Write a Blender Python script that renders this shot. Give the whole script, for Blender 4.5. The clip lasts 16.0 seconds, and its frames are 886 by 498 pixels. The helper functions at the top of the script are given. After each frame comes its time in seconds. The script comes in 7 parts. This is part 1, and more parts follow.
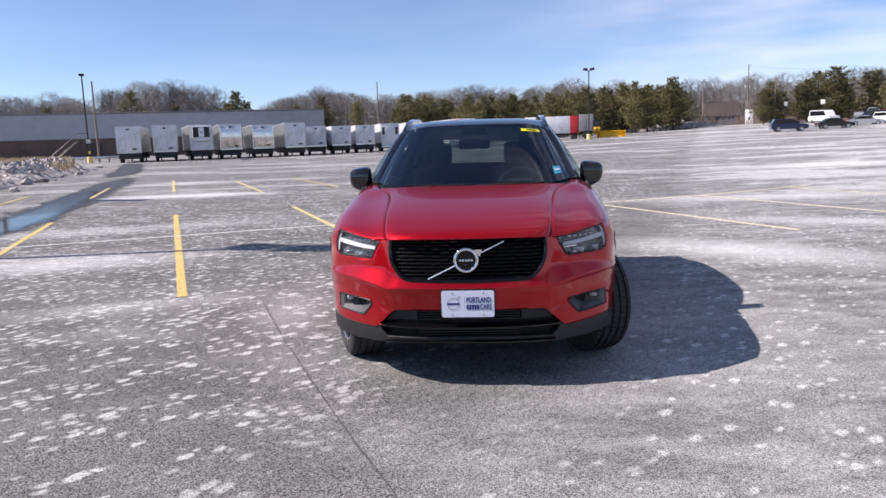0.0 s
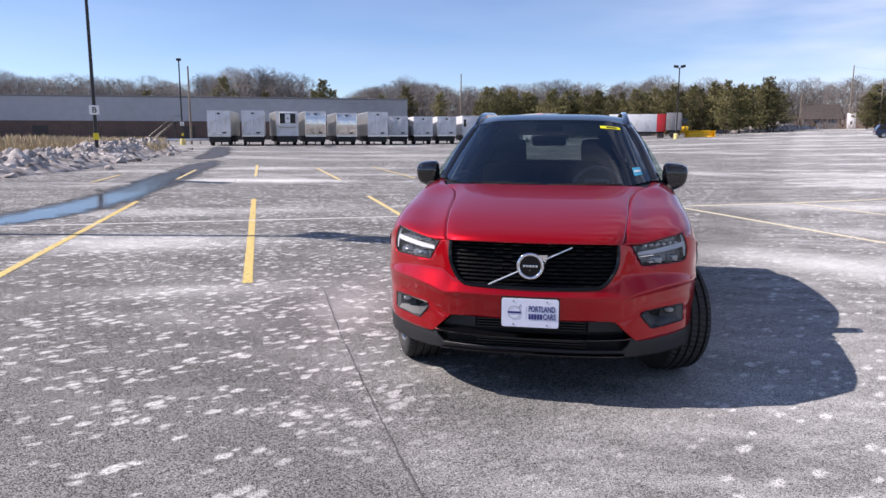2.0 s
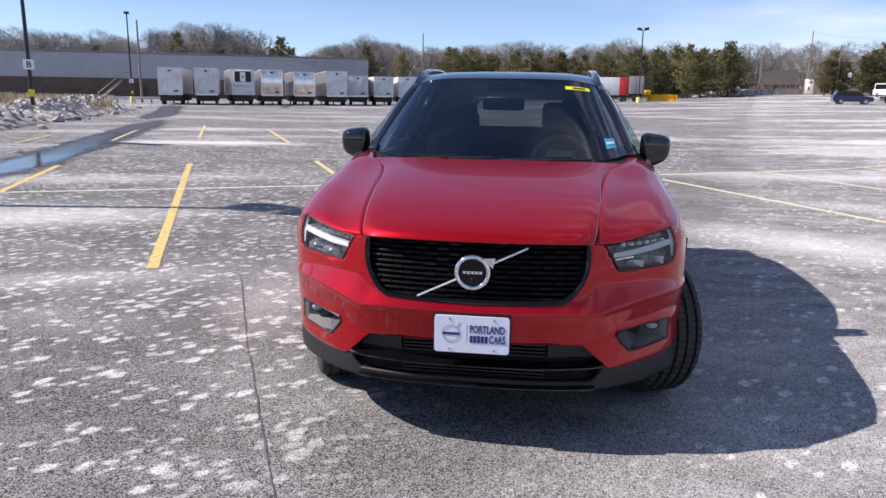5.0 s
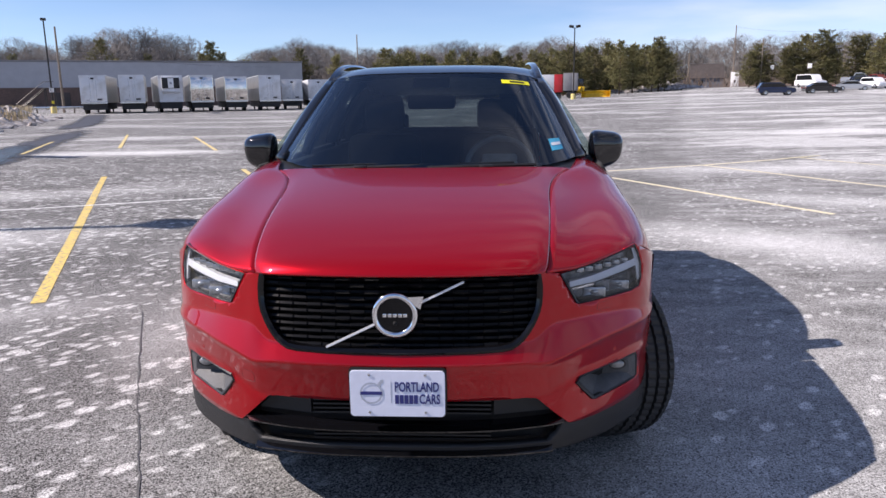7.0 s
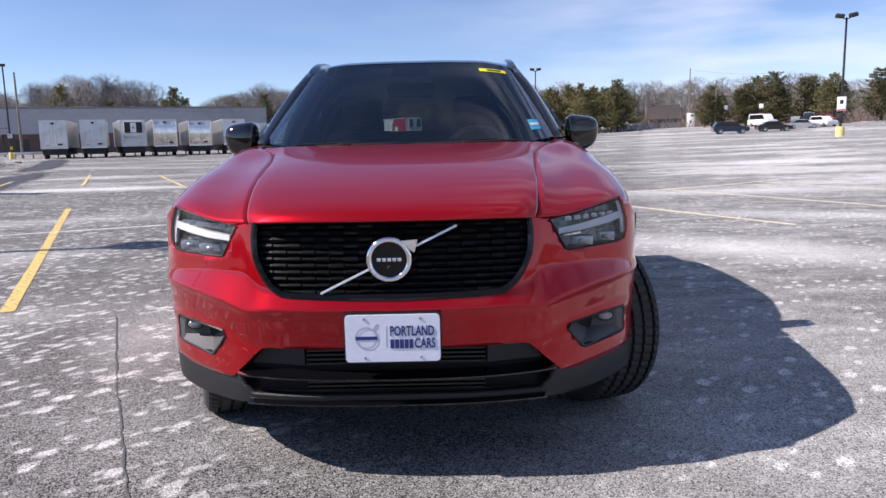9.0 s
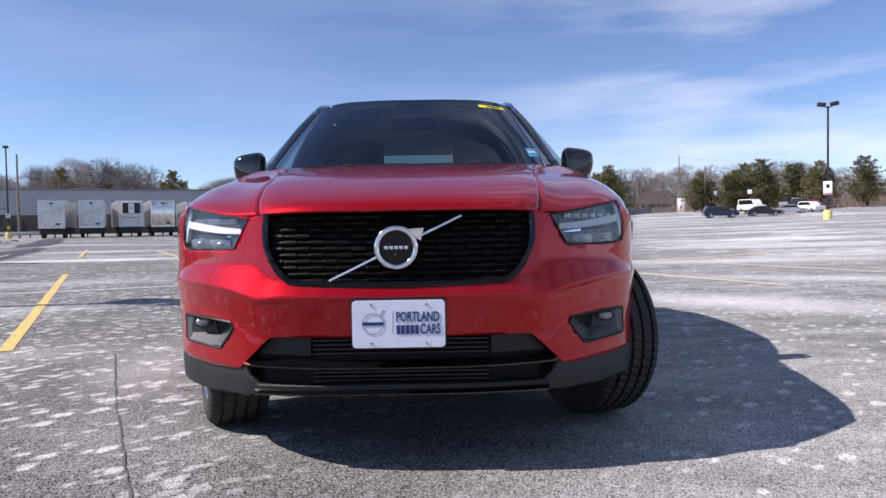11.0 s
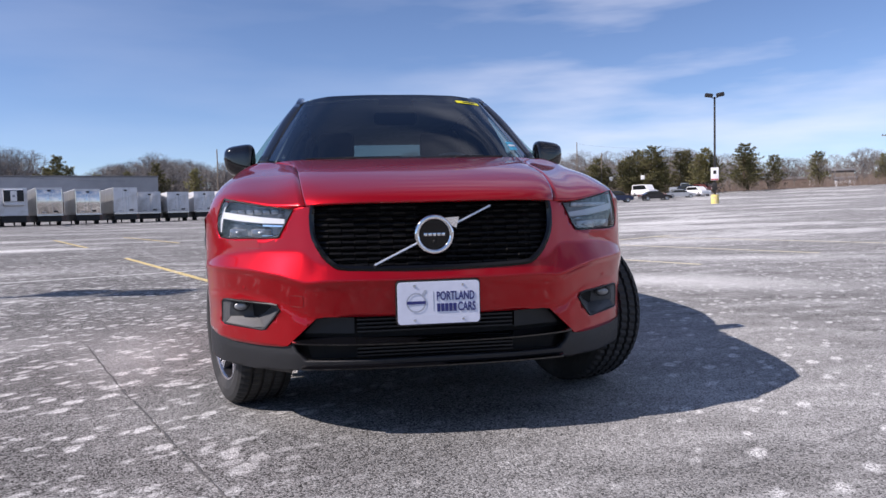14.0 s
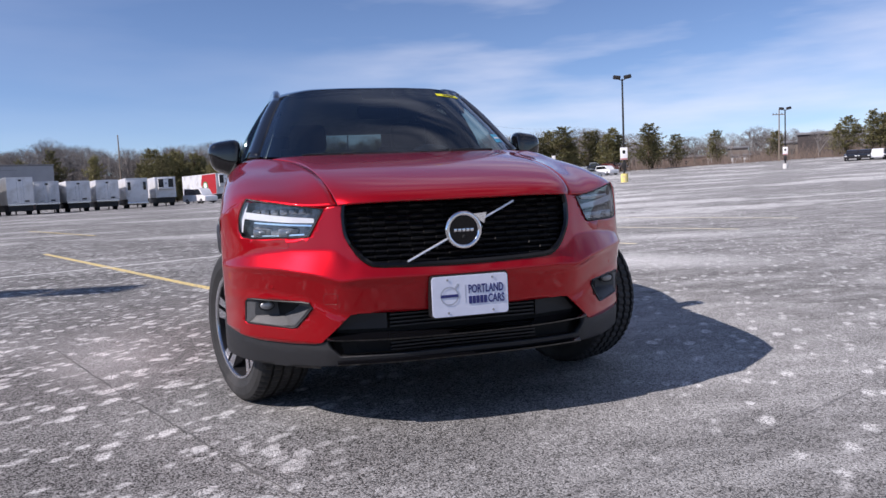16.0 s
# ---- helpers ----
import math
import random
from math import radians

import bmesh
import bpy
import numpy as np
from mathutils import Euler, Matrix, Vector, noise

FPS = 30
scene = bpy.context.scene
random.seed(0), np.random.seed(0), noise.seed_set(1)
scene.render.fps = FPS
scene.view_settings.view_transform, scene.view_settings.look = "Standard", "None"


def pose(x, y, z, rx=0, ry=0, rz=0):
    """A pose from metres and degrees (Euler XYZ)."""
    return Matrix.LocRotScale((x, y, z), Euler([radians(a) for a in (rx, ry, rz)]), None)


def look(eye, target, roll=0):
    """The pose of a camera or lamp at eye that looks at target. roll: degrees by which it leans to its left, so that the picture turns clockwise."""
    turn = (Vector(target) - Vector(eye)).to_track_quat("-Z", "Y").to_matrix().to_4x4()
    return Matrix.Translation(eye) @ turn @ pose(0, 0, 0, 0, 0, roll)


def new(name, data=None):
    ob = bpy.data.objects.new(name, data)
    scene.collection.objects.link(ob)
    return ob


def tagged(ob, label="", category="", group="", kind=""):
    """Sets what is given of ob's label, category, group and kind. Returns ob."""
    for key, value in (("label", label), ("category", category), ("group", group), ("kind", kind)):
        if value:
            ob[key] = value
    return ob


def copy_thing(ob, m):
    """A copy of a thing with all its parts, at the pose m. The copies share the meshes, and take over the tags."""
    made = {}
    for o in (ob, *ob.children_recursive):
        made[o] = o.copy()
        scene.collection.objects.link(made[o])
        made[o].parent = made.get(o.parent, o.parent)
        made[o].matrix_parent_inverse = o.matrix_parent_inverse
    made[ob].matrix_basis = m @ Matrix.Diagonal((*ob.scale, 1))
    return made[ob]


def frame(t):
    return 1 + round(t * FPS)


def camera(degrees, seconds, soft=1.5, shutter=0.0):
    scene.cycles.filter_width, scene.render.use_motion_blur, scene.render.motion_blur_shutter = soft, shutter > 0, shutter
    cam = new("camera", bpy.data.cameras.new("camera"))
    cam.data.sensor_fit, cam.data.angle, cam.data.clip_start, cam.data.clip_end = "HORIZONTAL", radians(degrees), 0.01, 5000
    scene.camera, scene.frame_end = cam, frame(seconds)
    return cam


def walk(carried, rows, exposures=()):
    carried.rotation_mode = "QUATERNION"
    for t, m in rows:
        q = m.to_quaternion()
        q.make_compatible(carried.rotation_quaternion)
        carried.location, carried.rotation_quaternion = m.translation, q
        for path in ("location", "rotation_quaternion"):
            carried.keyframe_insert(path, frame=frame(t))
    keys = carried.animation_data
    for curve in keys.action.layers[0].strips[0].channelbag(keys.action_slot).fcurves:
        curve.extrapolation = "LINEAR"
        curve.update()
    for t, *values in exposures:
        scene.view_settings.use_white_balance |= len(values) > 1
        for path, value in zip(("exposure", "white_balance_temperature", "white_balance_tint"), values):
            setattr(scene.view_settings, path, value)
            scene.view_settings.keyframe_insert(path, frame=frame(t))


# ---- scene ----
cam = camera(63.2, 16.0)
PATH = [
    (0, (0.279, -4.061, 1.435), (0.077, -2.094, 1.135), -1.9),
    (0.5, (0.201, -4.041, 1.427), (-0.051, -2.083, 1.107), 0.1),
    (1, (0.188, -3.981, 1.431), (-0.129, -2.03, 1.127), 0.9),
    (1.5, (0.257, -3.877, 1.436), (-0.124, -1.937, 1.138), 0.6),
    (2, (0.32, -3.781, 1.442), (-0.09, -1.849, 1.126), 0.1),
    (2.5, (0.337, -3.63, 1.435), (-0.06, -1.7, 1.094), -0.0),
    (3, (0.319, -3.429, 1.439), (-0.057, -1.499, 1.072), 0.3),
    (3.5, (0.319, -3.264, 1.436), (-0.051, -1.337, 1.048), 0.8),
    (6, (0.302, -2.408, 1.448), (0.078, -0.466, 1.027), 0.2),
    (6.5, (0.309, -2.237, 1.46), (0.13, -0.29, 1.042), -0.2),
    (7, (0.31, -2.142, 1.42), (0.162, -0.191, 1.005), -0.7),
    (7.5, (0.298, -2.115, 1.363), (0.173, -0.159, 0.964), -1.1),
    (8, (0.266, -2.117, 1.289), (0.164, -0.154, 0.919), -1.4),
    (8.5, (0.238, -2.166, 1.199), (0.16, -0.197, 0.86), -1.5),
    (9, (0.225, -2.241, 1.118), (0.171, -0.265, 0.818), -1.3),
    (11.5, (0.159, -2.4, 0.796), (0.131, -0.4, 0.748), -1.0),
    (12, (0.123, -2.466, 0.828), (0.115, -0.467, 0.781), -1.2),
    (12.5, (0.078, -2.497, 0.845), (0.11, -0.499, 0.787), -1.3),
    (13, (-0.014, -2.534, 0.843), (0.077, -0.538, 0.765), -1.4),
    (13.5, (-0.16, -2.579, 0.845), (0.002, -0.588, 0.747), -1.5),
    (14, (-0.292, -2.628, 0.838), (-0.059, -0.645, 0.725), -1.4),
    (14.5, (-0.419, -2.657, 0.848), (-0.117, -0.683, 0.731), -1.2),
    (15, (-0.551, -2.691, 0.882), (-0.183, -0.729, 0.757), -1.3),
    (15.5, (-0.637, -2.684, 0.904), (-0.22, -0.733, 0.761), -2.0),
    (16, (-0.737, -2.653, 0.907), (-0.274, -0.715, 0.738), -2.6),
]
walk(cam, [(t, look(eye, target, roll)) for t, eye, target, roll in PATH], [(0.0, 0.40, 6700, 20), (3.5, 0.45, 6700, 20), (7.0, 0.40, 6700, 20), (9.0, 0.40, 6650, 20), (12.5, 0.35, 6550, 20), (14.5, 0.18, 6550, 20), (16.0, 0.11, 6500, 20)])

# ---- sky, sun ----
SUN_EL, SUN_FROM = 41.3, (-0.981, -0.194)   # height of the sun; horizontal way towards it
world = bpy.data.worlds.new("sky")
scene.world = world
world.use_nodes = True
wn, wl = world.node_tree.nodes, world.node_tree.links
wn.clear()
w_out = wn.new("ShaderNodeOutputWorld")
w_bg = wn.new("ShaderNodeBackground")
w_sky = wn.new("ShaderNodeTexSky")
w_sky.sky_type = "NISHITA"
w_sky.sun_disc = False
w_sky.sun_elevation = radians(SUN_EL)
w_sky.sun_rotation = math.atan2(SUN_FROM[0], SUN_FROM[1])
w_sky.altitude, w_sky.air_density, w_sky.dust_density, w_sky.ozone_density = 2600, 1.0, 0.6, 4.6
# thin cirrus streaks over the blue
w_tc = wn.new("ShaderNodeTexCoord")
w_map = wn.new("ShaderNodeMapping")
w_map.inputs["Rotation"].default_value = (0.0, radians(-14), radians(20))
w_map.inputs["Scale"].default_value = (1.6, 1.6, 9.0)
w_noise = wn.new("ShaderNodeTexNoise")
w_noise.inputs["Scale"].default_value, w_noise.inputs["Detail"].default_value = 1.7, 5.0
w_noise.inputs["Roughness"].default_value = 0.5
w_ramp = wn.new("ShaderNodeValToRGB")
w_ramp.color_ramp.elements[0].position, w_ramp.color_ramp.elements[1].position = 0.41, 0.70
w_ramp.color_ramp.elements[1].color = (0.55, 0.55, 0.55, 1)
w_mix = wn.new("ShaderNodeMix")
w_mix.data_type = "RGBA"
w_mix.inputs["B"].default_value = (7.6, 8.0, 8.6, 1)
wl.new(w_tc.outputs["Generated"], w_map.inputs["Vector"])
wl.new(w_map.outputs[0], w_noise.inputs["Vector"])
wl.new(w_noise.outputs["Fac"], w_ramp.inputs["Fac"])
w_sep = wn.new("ShaderNodeSeparateXYZ")
w_side = wn.new("ShaderNodeMapRange")
w_side.interpolation_type = "SMOOTHSTEP"
w_side.inputs["From Min"].default_value, w_side.inputs["From Max"].default_value, w_side.inputs["To Min"].default_value = -0.05, 0.35, 0.12
w_mul = wn.new("ShaderNodeMath")
w_mul.operation = "MULTIPLY"
wl.new(w_tc.outputs["Generated"], w_sep.inputs[0])
wl.new(w_sep.outputs[0], w_side.inputs["Value"])
wl.new(w_ramp.outputs["Color"], w_mul.inputs[0])
wl.new(w_side.outputs[0], w_mul.inputs[1])
wl.new(w_mul.outputs[0], w_mix.inputs["Factor"])
wl.new(w_sky.outputs[0], w_mix.inputs["A"])
wl.new(w_mix.outputs["Result"], w_bg.inputs["Color"])
w_bg.inputs["Strength"].default_value = 0.115
wl.new(w_bg.outputs[0], w_out.inputs[0])

sun = new("sun", bpy.data.lights.new("sun", "SUN"))
sun.data.energy, sun.data.angle, sun.data.color = 5.0, radians(0.53), (1.0, 0.955, 0.89)
_e = radians(SUN_EL)
sun.matrix_world = look((SUN_FROM[0] * 60 * math.cos(_e), SUN_FROM[1] * 60 * math.cos(_e), 60 * math.sin(_e)), (0, 0, 0))


# ---- materials ----
def mat(name, colour, rough=0.6, metal=0.0, spread=0.0, scale=8.0, bump=0.0, bump_scale=60.0, coat=0.0, second=None, second_scale=1.2,
        second_amount=0.5, per_object=0.0, spec=0.5, noise_rough=0.0):
    """A Principled material with fine grain, larger stains of a second colour and a little relief."""
    m = bpy.data.materials.new(name)
    m.use_nodes = True
    n, l = m.node_tree.nodes, m.node_tree.links
    b = n["Principled BSDF"]
    b.inputs["Base Color"].default_value = (*colour, 1)
    b.inputs["Roughness"].default_value, b.inputs["Metallic"].default_value = rough, metal
    b.inputs["Specular IOR Level"].default_value = spec
    b.inputs["Coat IOR"].default_value = 1.42
    b.inputs["Coat Weight"].default_value, b.inputs["Coat Roughness"].default_value = coat, 0.03
    tc = n.new("ShaderNodeTexCoord")
    last = None
    if second:
        nz = n.new("ShaderNodeTexNoise")
        nz.inputs["Scale"].default_value, nz.inputs["Detail"].default_value = second_scale, 6
        rp = n.new("ShaderNodeValToRGB")
        rp.color_ramp.elements[0].position, rp.color_ramp.elements[1].position = 0.62 - 0.3 * second_amount, 0.72
        mx = n.new("ShaderNodeMix")
        mx.data_type = "RGBA"
        mx.inputs["A"].default_value, mx.inputs["B"].default_value = (*colour, 1), (*second, 1)
        l.new(tc.outputs["Object"], nz.inputs["Vector"])
        l.new(nz.outputs["Fac"], rp.inputs["Fac"])
        l.new(rp.outputs["Color"], mx.inputs["Factor"])
        last = mx.outputs["Result"]
    if spread or per_object:
        hs = n.new("ShaderNodeHueSaturation")
        if last:
            l.new(last, hs.inputs["Color"])
        else:
            hs.inputs["Color"].default_value = (*colour, 1)
        nz2 = n.new("ShaderNodeTexNoise")
        nz2.inputs["Scale"].default_value, nz2.inputs["Detail"].default_value = scale, 4
        l.new(tc.outputs["Object"], nz2.inputs["Vector"])
        mr = n.new("ShaderNodeMapRange")
        mr.inputs["From Min"].default_value, mr.inputs["From Max"].default_value = 0.3, 0.7
        mr.inputs["To Min"].default_value, mr.inputs["To Max"].default_value = 1 - spread, 1 + spread
        l.new(nz2.outputs["Fac"], mr.inputs["Value"])
        val = mr.outputs[0]
        if per_object:
            oi = n.new("ShaderNodeObjectInfo")
            mr2 = n.new("ShaderNodeMapRange")
            mr2.inputs["To Min"].default_value, mr2.inputs["To Max"].default_value = 1 - per_object, 1 + per_object
            l.new(oi.outputs["Random"], mr2.inputs["Value"])
            mu = n.new("ShaderNodeMath")
            mu.operation = "MULTIPLY"
            l.new(val, mu.inputs[0])
            l.new(mr2.outputs[0], mu.inputs[1])
            val = mu.outputs[0]
        l.new(val, hs.inputs["Value"])
        last = hs.outputs["Color"]
    if last:
        l.new(last, b.inputs["Base Color"])
    if noise_rough:
        nr = n.new("ShaderNodeTexNoise")
        nr.inputs["Scale"].default_value, nr.inputs["Detail"].default_value = scale * 0.4, 5
        mr3 = n.new("ShaderNodeMapRange")
        mr3.inputs["To Min"].default_value, mr3.inputs["To Max"].default_value = max(0.02, rough - noise_rough), rough + noise_rough
        l.new(tc.outputs["Object"], nr.inputs["Vector"])
        l.new(nr.outputs["Fac"], mr3.inputs["Value"])
        l.new(mr3.outputs[0], b.inputs["Roughness"])
    if bump:
        bn = n.new("ShaderNodeTexNoise")
        bn.inputs["Scale"].default_value, bn.inputs["Detail"].default_value = bump_scale, 4
        bp = n.new("ShaderNodeBump")
        bp.inputs["Strength"].default_value, bp.inputs["Distance"].default_value = bump, 0.01
        l.new(tc.outputs["Object"], bn.inputs["Vector"])
        l.new(bn.outputs["Fac"], bp.inputs["Height"])
        l.new(bp.outputs[0], b.inputs["Normal"])
    return m


def glass_mat(name, tint, rough=0.0, see=0.6, ior=1.5, gloss=None):
    """Thin tinted glass: a clear tinted layer under a sharp Fresnel gloss."""
    m = bpy.data.materials.new(name)
    m.use_nodes = True
    n, l = m.node_tree.nodes, m.node_tree.links
    n.clear()
    out = n.new("ShaderNodeOutputMaterial")
    tr = n.new("ShaderNodeBsdfTransparent")
    tr.inputs["Color"].default_value = (*[c * see for c in tint], 1)
    gl = n.new("ShaderNodeBsdfGlossy")
    gl.inputs["Roughness"].default_value = rough
    gl.inputs["Color"].default_value = (0.9, 0.95, 1, 1)
    fr = n.new("ShaderNodeFresnel")
    fr.inputs["IOR"].default_value = ior
    mx = n.new("ShaderNodeMixShader")
    if gloss is None:
        l.new(fr.outputs[0], mx.inputs[0])
    else:
        mx.inputs[0].default_value = gloss
    l.new(tr.outputs[0], mx.inputs[1])
    l.new(gl.outputs[0], mx.inputs[2])
    l.new(mx.outputs[0], out.inputs[0])
    return m


RED = mat("red_car_paint", (0.40, 0.0010, 0.0060), 0.33, 0.56, 0.05, 500, 0.0, coat=1.0, spec=0.05)
RED.node_tree.nodes["Principled BSDF"].inputs["Coat IOR"].default_value = 1.46
SEAM = mat("dark_red_panel_gap", (0.10, 0.001, 0.003), 0.5)
PIANO = mat("gloss_black_paint", (0.004, 0.004, 0.005), 0.06, 0, spec=0.4, coat=1.0)
ROOF_BLACK = mat("black_roof_paint", (0.006, 0.007, 0.010), 0.12, 0, spec=0.2, coat=0.35)
POCKET = mat("grey_fog_pocket_plastic", (0.075, 0.077, 0.08), 0.5, 0, 0.15, 60, 0.2, 900)
CLAD = mat("grey_black_plastic_cladding", (0.012, 0.0123, 0.0135), 0.5, 0, 0.15, 60, 0.25, 900)
BLACKPL = mat("matt_black_plastic", (0.007, 0.007, 0.008), 0.5, 0, 0.1, 40, 0.15, 500)
VOID = mat("dark_engine_bay_plastic", (0.004, 0.004, 0.004), 0.8)
GRILLE_FRAME = mat("gloss_black_grille_frame", (0.004, 0.004, 0.005), 0.10, 0, spec=0.35)
GRILLE_BLACK = mat("satin_black_grille", (0.004, 0.004, 0.0045), 0.32, 0, spec=0.18)
CHROME = mat("chrome", (0.82, 0.83, 0.85), 0.08, 1.0)
BRIGHT = mat("bright_silver_trim", (0.78, 0.78, 0.79), 0.3, 0.6)
SILVER = mat("satin_silver", (0.55, 0.56, 0.58), 0.25, 1.0)
RUBBER = mat("tyre_rubber", (0.019, 0.0188, 0.0185), 0.7, 0, 0.2, 30, 0.1, 300, second=(0.045, 0.043, 0.041), second_scale=6, second_amount=0.15)
LAMP_HOUSE = mat("headlight_housing", (0.40, 0.41, 0.42), 0.25, 0.7, 0.3, 30)
LAMP_DARK = mat("headlight_dark_cell", (0.26, 0.265, 0.27), 0.3, 0.5, 0.5, 40)
DRL = mat("running_light_diffuser", (0.70, 0.72, 0.75), 0.15, 0.0)
LENS = glass_mat("clear_lamp_lens", (0.95, 0.97, 1.0), 0.0, 0.97, 1.45)
WINDSCREEN = glass_mat("green_tinted_windscreen", (0.62, 0.74, 0.76), 0.0, 0.66, 1.8)
PRIVACY = glass_mat("dark_privacy_glass", (0.5, 0.6, 0.62), 0.0, 0.12, 1.5)
SIDE_CLEAR = glass_mat("clear_side_glass", (0.72, 0.82, 0.80), 0.0, 0.9, 1.5, 0.09)
REAR_GLASS = glass_mat("tinted_rear_glass", (0.7, 0.78, 0.74), 0.0, 0.5, 1.5, 0.06)
PLATE_WHITE = mat("white_plate_plastic", (0.72, 0.75, 0.86), 0.35, 0, 0.03, 40)
NAVY = mat("navy_print", (0.025, 0.03, 0.16), 0.4)
GREYPRINT = mat("grey_print", (0.42, 0.45, 0.52), 0.4)
STICKER_Y = mat("yellow_sticker", (0.80, 0.75, 0.02), 0.5)
STICKER_B = mat("blue_sticker", (0.05, 0.42, 0.62), 0.5)
INTERIOR = mat("charcoal_interior", (0.022, 0.0225, 0.024), 0.75, 0, 0.2, 20, 0.2, 300)
DASH = mat("grey_dashboard", (0.055, 0.057, 0.056), 0.65, 0, 0.15, 25, 0.2, 400)
INTERIOR_LT = mat("grey_interior_trim", (0.45, 0.45, 0.44), 0.5, 0, 0.15, 20)
RIM_METAL = mat("machined_alloy", (0.62, 0.63, 0.66), 0.22, 1.0)
RIM_DARK = mat("dark_grey_alloy", (0.05, 0.05, 0.055), 0.3, 0.6)
TAIL_RED = mat("tail_lamp_red", (0.35, 0.01, 0.01), 0.15, 0, coat=1)


# ---- mesh helpers ----
def finish(bm, material, smooth=35.0, name="mesh"):
    me = bpy.data.meshes.new(name)
    bm.to_mesh(me)
    bm.free()
    me.materials.append(material)
    if smooth:
        me.polygons.foreach_set("use_smooth", [True] * len(me.polygons))
        me.set_sharp_from_angle(angle=radians(smooth))
    return me


def part(name, bm, material, parent=None, label="", smooth=35.0):
    """One mesh object from a bmesh, under a thing or a part."""
    ob = new(name, finish(bm, material, smooth, name))
    if parent is not None:
        ob.parent = parent
    if label:
        ob["label"] = label
    return ob


def piece(name, me, parent, m=Matrix()):
    """An object of its own on shared mesh data."""
    ob = new(name, me)
    ob.parent = parent
    ob.matrix_basis = m
    return ob


def empty(name, m=Matrix()):
    ob = new(name)
    ob.matrix_basis = m
    return ob


def add_box(bm, x0, y0, z0, x1, y1, z1, bevel=0.0, m=None):
    r = bmesh.ops.create_cube(bm, size=1.0)
    vs = r["verts"]
    for v in vs:
        v.co = Vector(((x0 + x1) / 2 + v.co.x * (x1 - x0), (y0 + y1) / 2 + v.co.y * (y1 - y0), (z0 + z1) / 2 + v.co.z * (z1 - z0)))
    if bevel:
        es = list({e for v in vs for e in v.link_edges})
        r2 = bmesh.ops.bevel(bm, geom=es, offset=bevel, segments=2, affect="EDGES", profile=0.5)
        vs = list({v for f in r2["faces"] for v in f.verts} | {v for v in vs if v.is_valid})
    if m is not None:
        bmesh.ops.transform(bm, matrix=m, verts=vs)
    return vs


def box(x0, y0, z0, x1, y1, z1, bevel=0.0, m=None):
    bm = bmesh.new()
    add_box(bm, x0, y0, z0, x1, y1, z1, bevel, m)
    return bm


def add_tube(bm, pts, radii, sides=8, caps=True):
    """A tube along points, of the given radius or radii."""
    pts = [Vector(p) for p in pts]
    if not hasattr(radii, "__len__"):
        radii = [radii] * len(pts)
    rings = []
    for i, p in enumerate(pts):
        a = pts[max(i - 1, 0)]
        c = pts[min(i + 1, len(pts) - 1)]
        d = (c - a).normalized()
        up = Vector((0, 0, 1)) if abs(d.z) < 0.95 else Vector((1, 0, 0))
        s = d.cross(up).normalized()
        u = s.cross(d)
        rings.append([bm.verts.new(p + radii[i] * (math.cos(2 * math.pi * k / sides) * s + math.sin(2 * math.pi * k / sides) * u)) for k in range(sides)])
    for a, b in zip(rings, rings[1:]):
        for k in range(sides):
            bm.faces.new((a[k], a[(k + 1) % sides], b[(k + 1) % sides], b[k]))
    if caps:
        bm.faces.new(rings[0])
        bm.faces.new(list(reversed(rings[-1])))


def tube(pts, radii, sides=8, caps=True):
    bm = bmesh.new()
    add_tube(bm, pts, radii, sides, caps)
    return bm


def crom(P, n):
    """A smooth curve through the rows of P (Catmull-Rom), n steps a span."""
    P = np.asarray(P, float)
    E = np.concatenate([[2 * P[0] - P[1]], P, [2 * P[-1] - P[-2]]])
    out = []
    for i in range(len(P) - 1):
        a, b, c, d = E[i:i + 4]
        for k in range(n):
            t = k / n
            out.append(0.5 * (2 * b + (c - a) * t + (2 * a - 5 * b + 4 * c - d) * t * t + (3 * b - a - 3 * c + d) * t ** 3))
    out.append(P[-1])
    return np.array(out)


def spaced(G, n):
    """A smooth curve through the rows of G that keeps to their spacing (Catmull-Rom by chord length), n steps a span."""
    G = np.asarray(G, float)
    ch = np.array([np.mean(np.linalg.norm(G[i + 1] - G[i], axis=-1)) for i in range(len(G) - 1)]) + 1e-9
    E = np.concatenate([[2 * G[0] - G[1]], G, [2 * G[-1] - G[-2]]])
    L = np.concatenate([[ch[0]], ch, [ch[-1]]])
    out = []
    for i in range(len(G) - 1):
        a, b, c, d = E[i:i + 4]
        l0, l1, l2 = L[i:i + 3]
        tb = ((b - a) / l0 * l1 + (c - b) / l1 * l0) / (l0 + l1) * l1
        tc = ((c - b) / l1 * l2 + (d - c) / l2 * l1) / (l1 + l2) * l1
        for k in range(n):
            t = k / n
            out.append((2 * t ** 3 - 3 * t * t + 1) * b + (t ** 3 - 2 * t * t + t) * tb + (3 * t * t - 2 * t ** 3) * c + (t ** 3 - t * t) * tc)
    out.append(G[-1])
    return np.array(out)


def surface(G, nu, nv):
    """A smooth surface through a grid of control points."""
    A = spaced(G, nu)
    return np.swapaxes(spaced(np.swapaxes(A, 0, 1), nv), 0, 1)


def eased(V, along, across):
    """A grid of points with its waves smoothed out, first along its rows, then across them; its rims stay."""
    V = np.array(V)
    for _ in range(along):
        V[1:-1] = (V[:-2] + 2 * V[1:-1] + V[2:]) / 4
    for _ in range(across):
        V[:, 1:-1] = (V[:, :-2] + 2 * V[:, 1:-1] + V[:, 2:]) / 4
    return V


